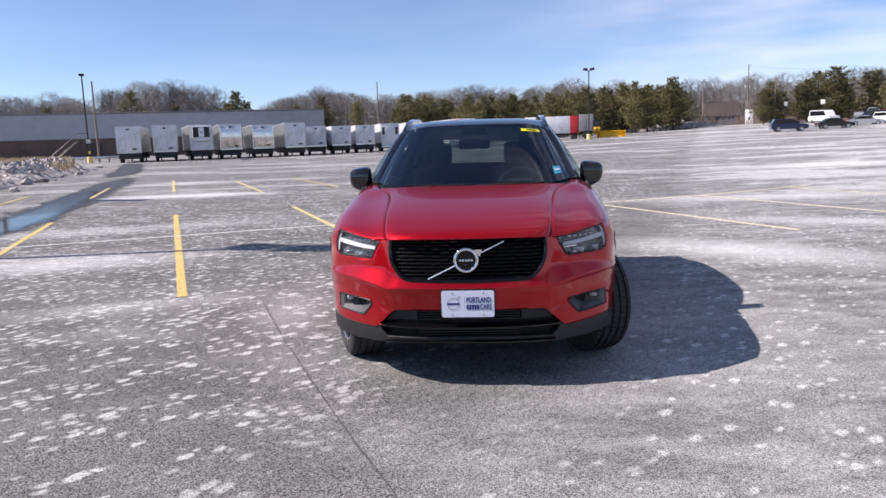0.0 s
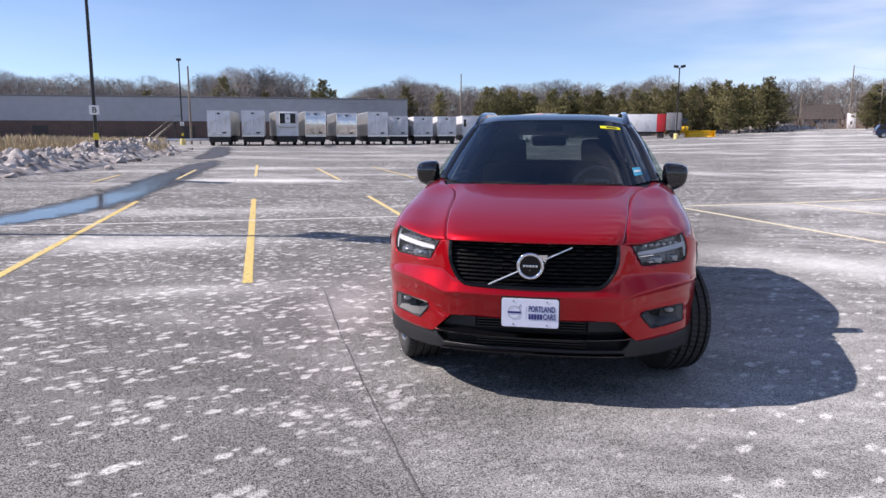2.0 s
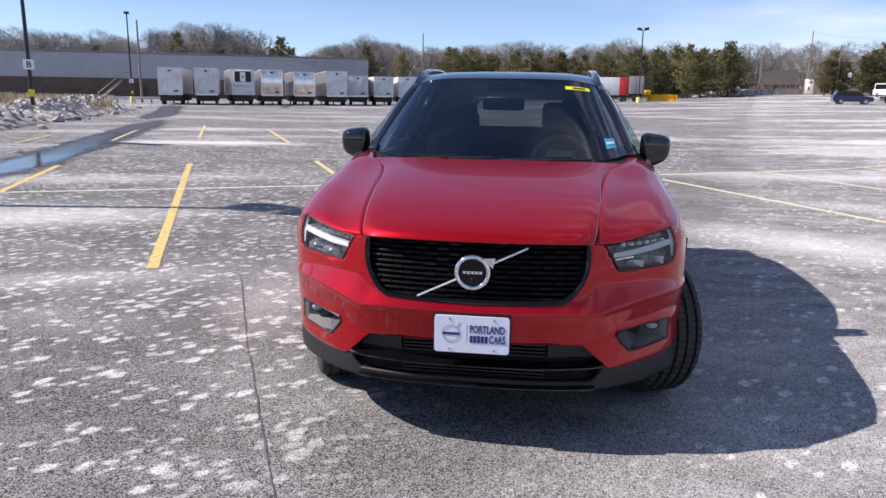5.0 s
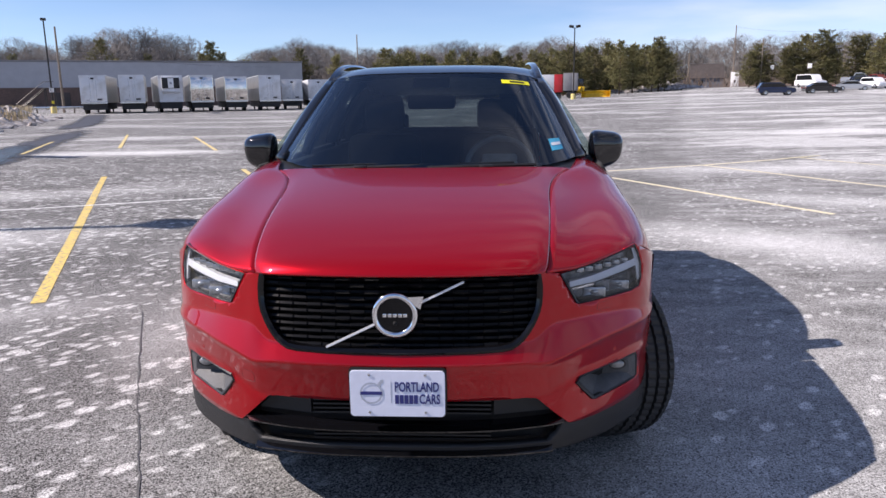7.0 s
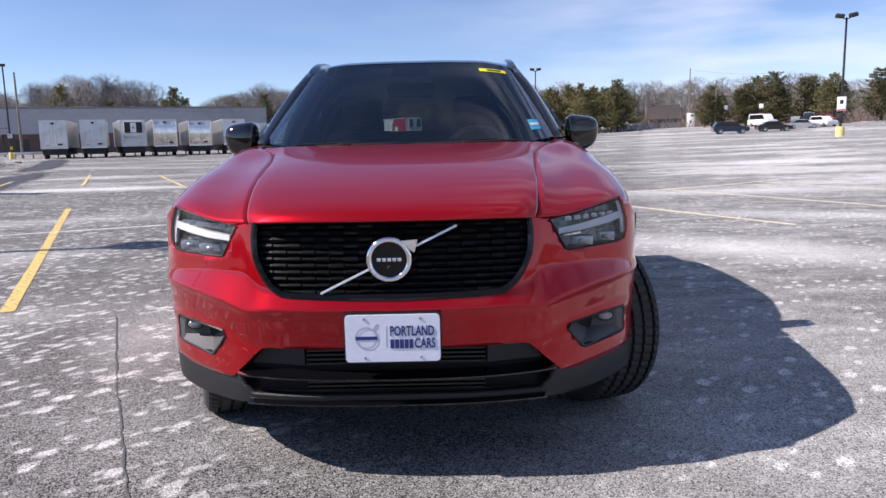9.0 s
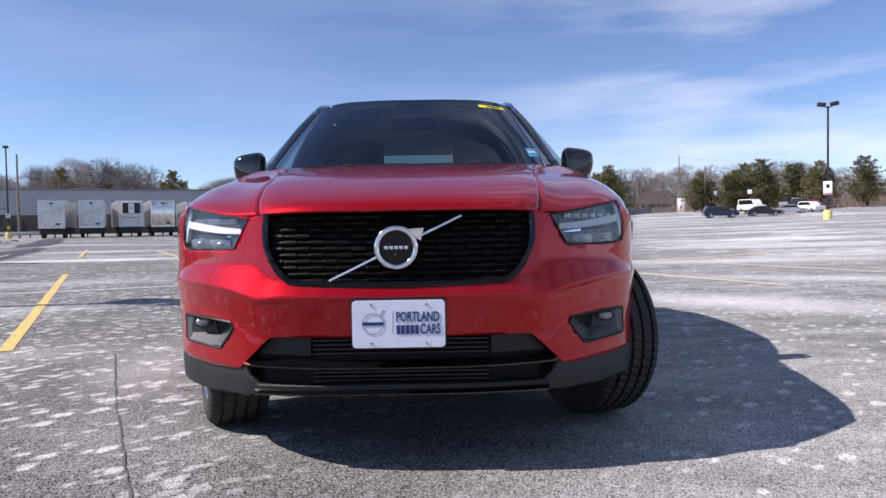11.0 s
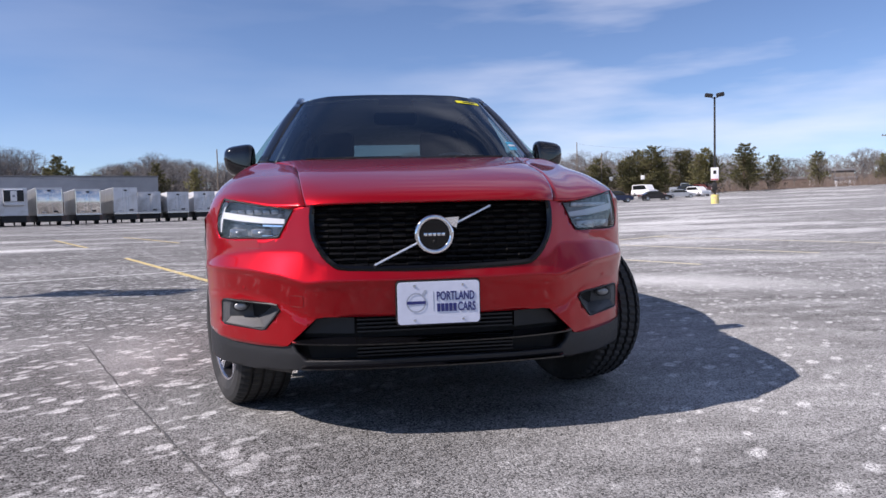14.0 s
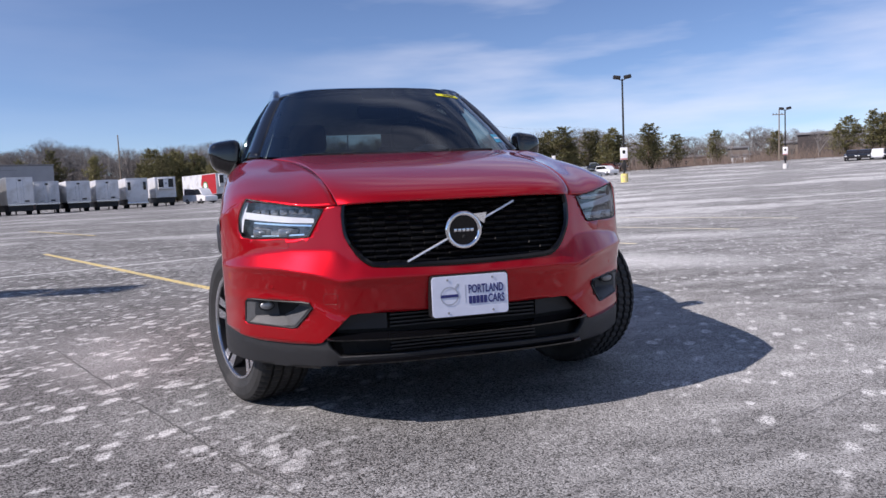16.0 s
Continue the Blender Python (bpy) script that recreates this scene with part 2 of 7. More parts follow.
def both(G):
    """A half grid (x from 0 outwards in each row) made whole by its mirror image."""
    G = np.asarray(G, float)
    M = G[:, :0:-1].copy()
    M[..., 0] *= -1
    return np.concatenate([M, G], axis=1)


def sheet(V, facing=(0, 0, 1)):
    """A bmesh from an array of points, its normals turned to the side given."""
    bm = bmesh.new()
    R, C = V.shape[:2]
    vs = [[bm.verts.new(V[i, j]) for j in range(C)] for i in range(R)]
    for i in range(R - 1):
        for j in range(C - 1):
            try:
                bm.faces.new((vs[i][j], vs[i][j + 1], vs[i + 1][j + 1], vs[i + 1][j]))
            except ValueError:
                pass
    bm.normal_update()
    s = sum((f.normal * f.calc_area() for f in bm.faces), Vector())
    if s.dot(Vector(facing)) < 0:
        bmesh.ops.reverse_faces(bm, faces=bm.faces)
        bm.normal_update()
    return bm


def inside(px, pz, poly):
    hit = False
    for (x0, z0), (x1, z1) in zip(poly, poly[1:] + poly[:1]):
        if (z0 > pz) != (z1 > pz) and px < (x1 - x0) * (pz - z0) / (z1 - z0) + x0:
            hit = not hit
    return hit


def cut(bm, poly, axes=(0, 2), keep_inside=False, limit=None):
    """Cuts an outline, given in two axes, cleanly through a sheet and takes its inside (or all outside it) away."""
    a, b = axes
    lo = [min(p[k] for p in poly) - 0.01 for k in (0, 1)]
    hi = [max(p[k] for p in poly) + 0.01 for k in (0, 1)]
    for (x0, z0), (x1, z1) in zip(poly, poly[1:] + poly[:1]):
        near = [f for f in bm.faces if max(v.co[a] for v in f.verts) > lo[0] and min(v.co[a] for v in f.verts) < hi[0]
                and max(v.co[b] for v in f.verts) > lo[1] and min(v.co[b] for v in f.verts) < hi[1] and (limit is None or limit(f.calc_center_median()))]
        geom = near + list({e for f in near for e in f.edges}) + list({v for f in near for v in f.verts})
        co, no = Vector((0, 0, 0)), Vector((0, 0, 0))
        co[a], co[b] = x0, z0
        no[a], no[b] = z1 - z0, x0 - x1
        if no.length < 1e-6:
            continue
        bmesh.ops.bisect_plane(bm, geom=geom, plane_co=co, plane_no=no, dist=1e-5)
    gone = []
    for f in bm.faces:
        c = f.calc_center_median()
        if limit is None or limit(c):
            if inside(c[a], c[b], poly) != keep_inside:
                gone.append(f)
    bmesh.ops.delete(bm, geom=gone, context="FACES")


def mirrored(poly):
    return [(-x, z) for x, z in poly]


def thick(ob, t, offset=-1.0):
    md = ob.modifiers.new("thickness", "SOLIDIFY")
    md.thickness, md.offset, md.use_even_offset = t, offset, False
    return ob


def outline_bar(poly, y0, y1, width, fy, ridge=0.004):
    """A frame along a closed (x, z) outline: width wide inwards, from depth y0 to y1 behind the surface fy(x, z)."""
    bm = bmesh.new()
    n = len(poly)
    cx, cz = sum(p[0] for p in poly) / n, sum(p[1] for p in poly) / n
    rings = []
    for i, (x, z) in enumerate(poly):
        xa, za = poly[i - 1]
        xb, zb = poly[(i + 1) % n]
        tx, tz = xb - xa, zb - za
        ln = math.hypot(tx, tz)
        nx, nz = -tz / ln, tx / ln
        if (cx - x) * nx + (cz - z) * nz < 0:
            nx, nz = -nx, -nz
        ix, iz = x + nx * width, z + nz * width
        y = fy(x, z)
        rings.append([bm.verts.new(c) for c in ((x, y + y1, z), (x, y + y0, z), (x + nx * width * 0.5, y + y0 - ridge, z + nz * width * 0.5), (ix, y + y0 + ridge, iz), (ix, y + y1, iz))])
    for i in range(n):
        p, q = rings[i - 1], rings[i]
        for k in range(4):
            bm.faces.new((p[k], q[k], q[k + 1], p[k + 1]))
    bmesh.ops.recalc_face_normals(bm, faces=bm.faces)
    return bm


def prism(poly, y0, y1, fy=None, bevel=0.0):
    """A solid plate with an (x, z) outline from depth y0 to y1."""
    bm = bmesh.new()
    g = fy or (lambda x, z: 0.0)
    f0 = [bm.verts.new((x, g(x, z) + y0, z)) for x, z in poly]
    f1 = [bm.verts.new((x, g(x, z) + y1, z)) for x, z in poly]
    bm.faces.new(f0)
    bm.faces.new(list(reversed(f1)))
    n = len(poly)
    for i in range(n):
        bm.faces.new((f0[i], f1[i], f1[(i + 1) % n], f0[(i + 1) % n]))
    bmesh.ops.recalc_face_normals(bm, faces=bm.faces)
    if bevel:
        bmesh.ops.bevel(bm, geom=[e for e in bm.edges], offset=bevel, segments=2, affect="EDGES")
    return bm


def smooth_poly(poly, n=4, closed=True):
    P = np.array(poly + poly[:3], float)
    C = crom(P, n)
    k = len(poly) * n
    return [(float(x), float(z)) for x, z in C[n:n + k]]


def lettering(text, size, depth=0.0008):
    """Letters as a mesh, standing in the x-z plane and facing -y, centred."""
    cu = bpy.data.curves.new("letters", "FONT")
    cu.body, cu.size, cu.extrude, cu.align_x, cu.align_y = text, size, depth, "CENTER", "CENTER"
    cu.resolution_u = 3
    cu.offset = size * 0.018
    ob = bpy.data.objects.new("letters", cu)
    scene.collection.objects.link(ob)
    me = bpy.data.meshes.new_from_object(ob.evaluated_get(bpy.context.evaluated_depsgraph_get()))
    bpy.data.objects.remove(ob)
    bpy.data.curves.remove(cu)
    me.transform(Matrix.Rotation(radians(90), 4, "X"))
    return me


# ---- ground ----
def gz(x, y):
    """The height of the ground: level round the car, rising a little towards the far side of the lot."""
    t = min(max((0.85 * x + 0.35 * y - 8) / 45.0, 0.0), 1.0)
    far = min(max((math.hypot(x, y) - 140) / 260.0, 0.0), 1.0)
    dip = min(max((16 - math.hypot(x, y)) / 10.0, 0.0), 1.0)
    out = min(max((math.hypot(x - 0.25, y + 3.5) - 75) / 65.0, 0.0), 1.05)
    rise = np.interp(math.degrees(math.atan2(x - 0.25, y + 3.5)), [0, 8, 15, 25, 40, 60, 90, 140], [0, 0.75, 1.55, 1.75, 2.4, 2.6, 2.0, 0]) * out ** 2.4
    return float(rise) + 0.72 * t * t * (3 - 2 * t) + 2.5 * far * far - dip * (0.036 - 0.010 * min(max(x, -1.5), 2.0))


def polar(degrees, d, ex=0.25, ey=-3.5):
    """The place at a bearing (to the right of +y) and distance from about where the camera stands."""
    a = radians(degrees)
    x, y = ex + d * math.sin(a), ey + d * math.cos(a)
    return x, y, gz(x, y)


def asphalt_material():
    m = bpy.data.materials.new("salt_stained_asphalt")
    m.use_nodes = True
    n, l = m.node_tree.nodes, m.node_tree.links
    b = n["Principled BSDF"]
    tc = n.new("ShaderNodeTexCoord")

    def noise_fac(scale, detail, stretch=(1, 1, 1), turn=0.0, rough=0.55, offset=(0, 0, 0)):
        mp = n.new("ShaderNodeMapping")
        mp.inputs["Scale"].default_value = stretch
        mp.inputs["Rotation"].default_value = (0, 0, radians(turn))
        mp.inputs["Location"].default_value = offset
        nz = n.new("ShaderNodeTexNoise")
        nz.inputs["Scale"].default_value, nz.inputs["Detail"].default_value, nz.inputs["Roughness"].default_value = scale, detail, rough
        l.new(tc.outputs["Object"], mp.inputs["Vector"])
        l.new(mp.outputs[0], nz.inputs["Vector"])
        return nz.outputs["Fac"]

    def ramp(fac, lo, hi, a=0.0, c=1.0):
        r = n.new("ShaderNodeMapRange")
        r.interpolation_type = "SMOOTHSTEP"
        for key, v in (("From Min", lo), ("From Max", hi), ("To Min", a), ("To Max", c)):
            r.inputs[key].default_value = v
        l.new(fac, r.inputs["Value"])
        return r.outputs[0]

    def op(kind, p, q):
        o = n.new("ShaderNodeMath")
        o.operation = kind
        for i, v in enumerate((p, q)):
            if isinstance(v, (int, float)):
                o.inputs[i].default_value = v
            else:
                l.new(v, o.inputs[i])
        return o.outputs[0]

    # bare stone grain
    stone = n.new("ShaderNodeTexVoronoi")
    stone.inputs["Scale"].default_value = 185
    l.new(tc.outputs["Object"], stone.inputs["Vector"])
    stone_c = n.new("ShaderNodeSeparateColor")
    l.new(stone.outputs["Color"], stone_c.inputs[0])
    grain = stone_c.outputs[0]
    grain2 = noise_fac(55, 3, rough=0.7)
    sx = n.new("ShaderNodeSeparateXYZ")
    l.new(tc.outputs["Object"], sx.inputs[0])
    # dried brine: little on the strip before the car, more beside and behind it
    near = ramp(op("ADD", sx.outputs[1], op("MULTIPLY", noise_fac(0.5, 3), 3.0)), -0.6, 2.2, 0.10, 1.0)
    beside = ramp(op("ADD", op("ADD", sx.outputs[0], op("MULTIPLY", sx.outputs[1], -0.25)), op("MULTIPLY", noise_fac(0.45, 4, offset=(5, 5, 0)), 2.6)), 1.3, 2.6)
    # broad dried drifts with torn edges, thin hazes and clumps of blots
    drift = noise_fac(0.15, 9, (0.55, 1.2, 1), -10, 0.60)
    clump = noise_fac(0.75, 6, (0.6, 1.2, 1), 10, 0.62, (7, 3, 0))
    haze = noise_fac(2.6, 7, (0.6, 1.3, 1), 12, 0.66, (1, 3, 0))

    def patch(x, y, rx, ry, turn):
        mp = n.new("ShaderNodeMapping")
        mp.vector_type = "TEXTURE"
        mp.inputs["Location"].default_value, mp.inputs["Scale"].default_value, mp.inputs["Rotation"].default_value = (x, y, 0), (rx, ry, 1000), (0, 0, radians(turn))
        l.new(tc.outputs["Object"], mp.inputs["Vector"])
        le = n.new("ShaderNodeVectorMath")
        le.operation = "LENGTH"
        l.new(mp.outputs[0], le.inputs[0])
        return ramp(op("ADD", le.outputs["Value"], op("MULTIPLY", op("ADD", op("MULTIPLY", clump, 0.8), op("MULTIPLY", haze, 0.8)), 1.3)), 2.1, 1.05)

    def spots(scale, stretch, turn, least, most, edge, wobble):
        vo = n.new("ShaderNodeTexVoronoi")
        vo.inputs["Scale"].default_value, vo.inputs["Randomness"].default_value = scale, 1.0
        mp = n.new("ShaderNodeMapping")
        mp.vector_type = "TEXTURE"
        mp.inputs["Scale"].default_value, mp.inputs["Rotation"].default_value = [1 / v for v in stretch], (0, 0, radians(turn))
        wob = n.new("ShaderNodeTexNoise")
        wob.inputs["Scale"].default_value, wob.inputs["Detail"].default_value = 22, 4
        wadd = n.new("ShaderNodeVectorMath")
        wadd.operation = "MULTIPLY_ADD"
        wadd.inputs[1].default_value = (wobble, wobble, 0)
        l.new(tc.outputs["Object"], wob.inputs["Vector"])
        l.new(wob.outputs["Color"], wadd.inputs[0])
        l.new(tc.outputs["Object"], wadd.inputs[2])
        l.new(wadd.outputs[0], mp.inputs["Vector"])
        l.new(mp.outputs[0], vo.inputs["Vector"])
        sepc = n.new("ShaderNodeSeparateColor")
        l.new(vo.outputs["Color"], sepc.inputs[0])
        radius = ramp(sepc.outputs[0], 0.15, 1.0, least, most)
        edge_px = op("SUBTRACT", radius, op("ADD", vo.outputs["Distance"], op("MULTIPLY", op("SUBTRACT", haze, 0.5), 0.85)))
        return ramp(edge_px, 0.0, edge), sepc.outputs[1]

    def blots(scale, stretch, turn, least, most, edge, wobble, where, share):
        body, dice = spots(scale, stretch, turn, least, most, edge, wobble)
        return op("MULTIPLY", body, ramp(op("ADD", dice, where), 1.0 - share, 1.12 - share))

    # blots left of the car lie in clumps; fine close ones right of it and before it
    crowd = op("MULTIPLY", op("SUBTRACT", clump, 0.5), 2.6)
    left_of = ramp(op("ADD", sx.outputs[0], op("MULTIPLY", sx.outputs[1], -0.3)), -1.5, 0.3, 1.0, 0.0)
    spot = op("MULTIPLY", blots(10.5, (0.70, 1.1, 1), 62, 0.12, 0.52, 0.24, 0.045, op("ADD", crowd, op("MULTIPLY", near, 0.70)), 0.38), left_of)
    spot2 = op("MULTIPLY", blots(15.5, (0.66, 1.1, 1), 40, 0.12, 0.54, 0.26, 0.034, op("ADD", crowd, op("MULTIPLY", near, 0.62)), 0.34), op("ADD", op("MULTIPLY", left_of, 0.7), 0.15))
    fine = op("MULTIPLY", blots(14.0, (0.62, 1.1, 1), 55, 0.15, 0.62, 0.40, 0.03, op("MULTIPLY", crowd, 0.5), 0.72), beside)
    away = n.new("ShaderNodeVectorMath")
    away.operation = "LENGTH"
    l.new(tc.outputs["Object"], away.inputs[0])
    far = ramp(away.outputs["Value"], 6.0, 18.0)
    # the farther side of the lot is striped with wide drifts
    eastern = ramp(op("ADD", sx.outputs[0], op("MULTIPLY", sx.outputs[1], 0.10)), -9.0, 6.0, 0.50, 0.80)
    torn = op("ADD", drift, op("MULTIPLY", op("SUBTRACT", haze, 0.5), 0.16))
    wide = op("MULTIPLY", op("MULTIPLY", ramp(torn, 0.515, 0.580), op("ADD", op("MULTIPLY", far, 0.56), 0.05)), eastern)
    veil = op("MULTIPLY", op("MULTIPLY", ramp(op("ADD", clump, op("MULTIPLY", op("SUBTRACT", haze, 0.5), 0.5)), 0.44, 0.70), op("ADD", op("MULTIPLY", near, 0.15), 0.02)), eastern)
    film = op("ADD", op("ADD", wide, veil), op("MULTIPLY", beside, op("ADD", op("MULTIPLY", ramp(haze, 0.40, 0.64), 0.24), 0.08)))
    # the last two patches: thin salt, painted paler to lighten the car's shadow
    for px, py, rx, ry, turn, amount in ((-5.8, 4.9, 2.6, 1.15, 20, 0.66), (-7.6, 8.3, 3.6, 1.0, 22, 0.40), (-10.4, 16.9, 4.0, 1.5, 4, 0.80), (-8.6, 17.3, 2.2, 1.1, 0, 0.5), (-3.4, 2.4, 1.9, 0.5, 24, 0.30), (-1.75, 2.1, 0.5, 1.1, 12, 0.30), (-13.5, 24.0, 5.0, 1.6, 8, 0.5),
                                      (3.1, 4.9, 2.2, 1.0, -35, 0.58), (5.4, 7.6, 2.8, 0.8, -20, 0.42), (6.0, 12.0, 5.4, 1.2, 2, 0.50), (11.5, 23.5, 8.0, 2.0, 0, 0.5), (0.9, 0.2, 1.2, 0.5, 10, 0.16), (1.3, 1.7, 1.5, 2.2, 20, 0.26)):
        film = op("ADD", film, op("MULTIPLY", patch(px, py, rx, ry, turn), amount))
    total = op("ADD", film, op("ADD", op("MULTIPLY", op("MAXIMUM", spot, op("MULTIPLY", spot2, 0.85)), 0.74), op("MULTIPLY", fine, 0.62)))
    # the film lies on the stones' tops, and misses the gaps between them
    tops = ramp(stone_c.outputs[1], 0.10, 0.80, 0.25, 1.25)
    total = op("MINIMUM", op("MULTIPLY", total, tops), 1.0)
    salt = n.new("ShaderNodeTexVoronoi")
    salt.inputs["Scale"].default_value = 88
    l.new(tc.outputs["Object"], salt.inputs["Vector"])
    salt_c = n.new("ShaderNodeSeparateColor")
    l.new(salt.outputs["Color"], salt_c.inputs[0])
    strewn = op("MULTIPLY", op("SUBTRACT", noise_fac(1.4, 5, (0.6, 1.4, 1), 25, 0.6, (3, 3, 0)), 0.5), 0.9)
    total = op("ADD", total, op("MULTIPLY", ramp(op("ADD", stone_c.outputs[2], strewn), 0.84, 0.99), 0.32))
    total = op("MINIMUM", op("ADD", total, op("MULTIPLY", op("MULTIPLY", ramp(op("ADD", salt_c.outputs[0], strewn), 0.90, 1.0), ramp(salt.outputs["Distance"], 0.5, 0.2)), 0.40)), 1.0)
    worn = noise_fac(0.35, 5, (0.3, 1.6, 1), 58)
    base = n.new("ShaderNodeValToRGB")
    base.color_ramp.elements[0].color, base.color_ramp.elements[1].color = (0.022, 0.0215, 0.021, 1), (0.255, 0.252, 0.246, 1)
    base.color_ramp.elements[0].position, base.color_ramp.elements[1].position = 0.35, 0.67
    l.new(op("ADD", op("MULTIPLY", grain, 0.62), op("ADD", op("MULTIPLY", grain2, 0.25), op("MULTIPLY", worn, 0.13))), base.inputs["Fac"])
    mx = n.new("ShaderNodeMix")
    mx.data_type = "RGBA"
    mx.inputs["B"].default_value = (0.74, 0.74, 0.725, 1)
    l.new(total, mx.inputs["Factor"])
    l.new(base.outputs["Color"], mx.inputs["A"])
    # dry grassland outside the lot's edge
    ge = n.new("ShaderNodeNewGeometry")
    ln = n.new("ShaderNodeVectorMath")
    ln.operation = "LENGTH"
    l.new(ge.outputs["Position"], ln.inputs[0])
    wob2 = noise_fac(0.03, 4)
    off = ramp(op("ADD", ln.outputs["Value"], op("MULTIPLY", wob2, 40)), 225, 240)
    mx2 = n.new("ShaderNodeMix")
    mx2.data_type = "RGBA"
    mx2.inputs["B"].default_value = (0.19, 0.15, 0.10, 1)
    l.new(off, mx2.inputs["Factor"])
    l.new(mx.outputs["Result"], mx2.inputs["A"])
    l.new(mx2.outputs["Result"], b.inputs["Base Color"])
    b.inputs["Roughness"].default_value = 0.9
    b.inputs["Specular IOR Level"].default_value = 0.12
    bp = n.new("ShaderNodeBump")
    bp.inputs["Strength"].default_value, bp.inputs["Distance"].default_value = 0.5, 0.004
    l.new(op("ADD", op("MULTIPLY", stone.outputs["Distance"], -1.2), op("MULTIPLY", grain2, 0.8)), bp.inputs["Height"])
    l.new(bp.outputs[0], b.inputs["Normal"])
    return m


def ground_sheet():
    """One sheet to the horizon, finer near the car."""
    rr = [0, 0.7, 1.5, 2.5, 4, 6, 8, 10, 12, 14, 16, 24, 36, 50, 66, 84, 104, 128, 156, 190, 230, 290, 370, 480, 700, 1100, 1900, 3200]
    seg = 96
    bm = bmesh.new()
    c = bm.verts.new((0, 0, gz(0, 0)))
    prev = None
    for r in rr[1:]:
        ring = []
        for k in range(seg):
            x, y = r * math.cos(2 * math.pi * k / seg), r * math.sin(2 * math.pi * k / seg)
            ring.append(bm.verts.new((x, y, gz(x, y))))
        for k in range(seg):
            if prev is None:
                bm.faces.new((c, ring[k], ring[(k + 1) % seg]))
            else:
                bm.faces.new((prev[k], ring[k], ring[(k + 1) % seg], prev[(k + 1) % seg]))
        prev = ring
    return bm


ASPHALT = asphalt_material()
ground = tagged(part("ground", ground_sheet(), ASPHALT, smooth=60), "grey asphalt car park stained white with road salt", "ground", kind="structure")


def worn_paint(name, colour, amount):
    m = mat(name, colour, 0.7)
    n, l = m.node_tree.nodes, m.node_tree.links
    b = n["Principled BSDF"]
    tc = n.new("ShaderNodeTexCoord")
    a = n.new("ShaderNodeTexNoise")
    a.inputs["Scale"].default_value, a.inputs["Detail"].default_value, a.inputs["Roughness"].default_value = 22, 8, 0.75
    r = n.new("ShaderNodeMapRange")
    r.inputs["From Min"].default_value, r.inputs["From Max"].default_value = amount - 0.06, amount + 0.06
    l.new(tc.outputs["Object"], a.inputs["Vector"])
    l.new(a.outputs["Fac"], r.inputs["Value"])
    mx = n.new("ShaderNodeMix")
    mx.data_type = "RGBA"
    mx.inputs["A"].default_value, mx.inputs["B"].default_value = (0.22, 0.215, 0.21, 1), (*colour, 1)
    l.new(r.outputs[0], mx.inputs["Factor"])
    l.new(mx.outputs["Result"], b.inputs["Base Color"])
    return m


PALE_LINE = worn_paint("pale_yellow_road_paint", (0.80, 0.72, 0.48), 0.44)
FAINT_LINE = worn_paint("faded_yellow_road_paint", (0.74, 0.58, 0.22), 0.455)
YELLOW_LINE = worn_paint("worn_yellow_road_paint", (0.74, 0.54, 0.14), 0.455)
WHITE_LINE = worn_paint("worn_white_road_paint", (0.76, 0.76, 0.74), 0.46)


def line_mark(x0, y0, x1, y1, width, material, label):
    d = Vector((x1 - x0, y1 - y0, 0))
    k = max(2, int(d.length / 0.6))
    s = Vector((-d.y, d.x, 0)).normalized() * width / 2
    bm = bmesh.new()
    rows = []
    for i in range(k + 1):
        p = Vector((x0, y0, 0)) + d * (i / k)
        q = [p + s * (1 + random.uniform(-0.08, 0.08)), p - s * (1 + random.uniform(-0.08, 0.08))]
        rows.append([bm.verts.new((v.x, v.y, gz(v.x, v.y) + 0.004 + (0.010 if v.y > 14 else 0.0))) for v in q])
    for a, b in zip(rows, rows[1:]):
        bm.faces.new((a[1], b[1], b[0], a[0]))
    return tagged(part("parking_line", bm, material), label, "road marking", group="parking lines", kind="structure")


YL = "worn yellow painted parking bay line on asphalt"
for a in ((-3.09, 2.78, -7.2, 11.15), (-5.3, 1.45, -9.40, 10.1), (-1.1, 4.75, -4.95, 12.5), (-11.0, 18.9, -15.0, 27.1), (-12.6, 16.7, -15.3, 22.4),
          (-7.5, 17.6, -11.3, 25.1), (-5.5, 19.2, -9.3, 26.5), (-14.2, 14.8, -15.9, 18.5), (4.32, 6.65, 2.0, 11.2), (6.9, 7.9, 4.45, 12.75),
          (4.45, 12.75, 7.5, 14.6), (9.3, 9.4, 6.9, 14.2), (2.2, 11.6, 4.45, 12.75)):
    line_mark(*a, 0.10, YELLOW_LINE if a[:2] in ((-3.09, 2.78), (-5.3, 1.45)) else PALE_LINE if a[0] > 0 else FAINT_LINE, YL)
line_mark(-9.5, 5.6, -2.6, 8.95, 0.09, WHITE_LINE, "faded white painted line across the parking bays")
line_mark(-2.6, 8.95, 2.2, 11.6, 0.09, WHITE_LINE, "faded white painted line across the parking bays")

CRACK = mat("tarred_crack", (0.10, 0.098, 0.095), 0.7, 0, 0.3, 40, 0.4, 200)


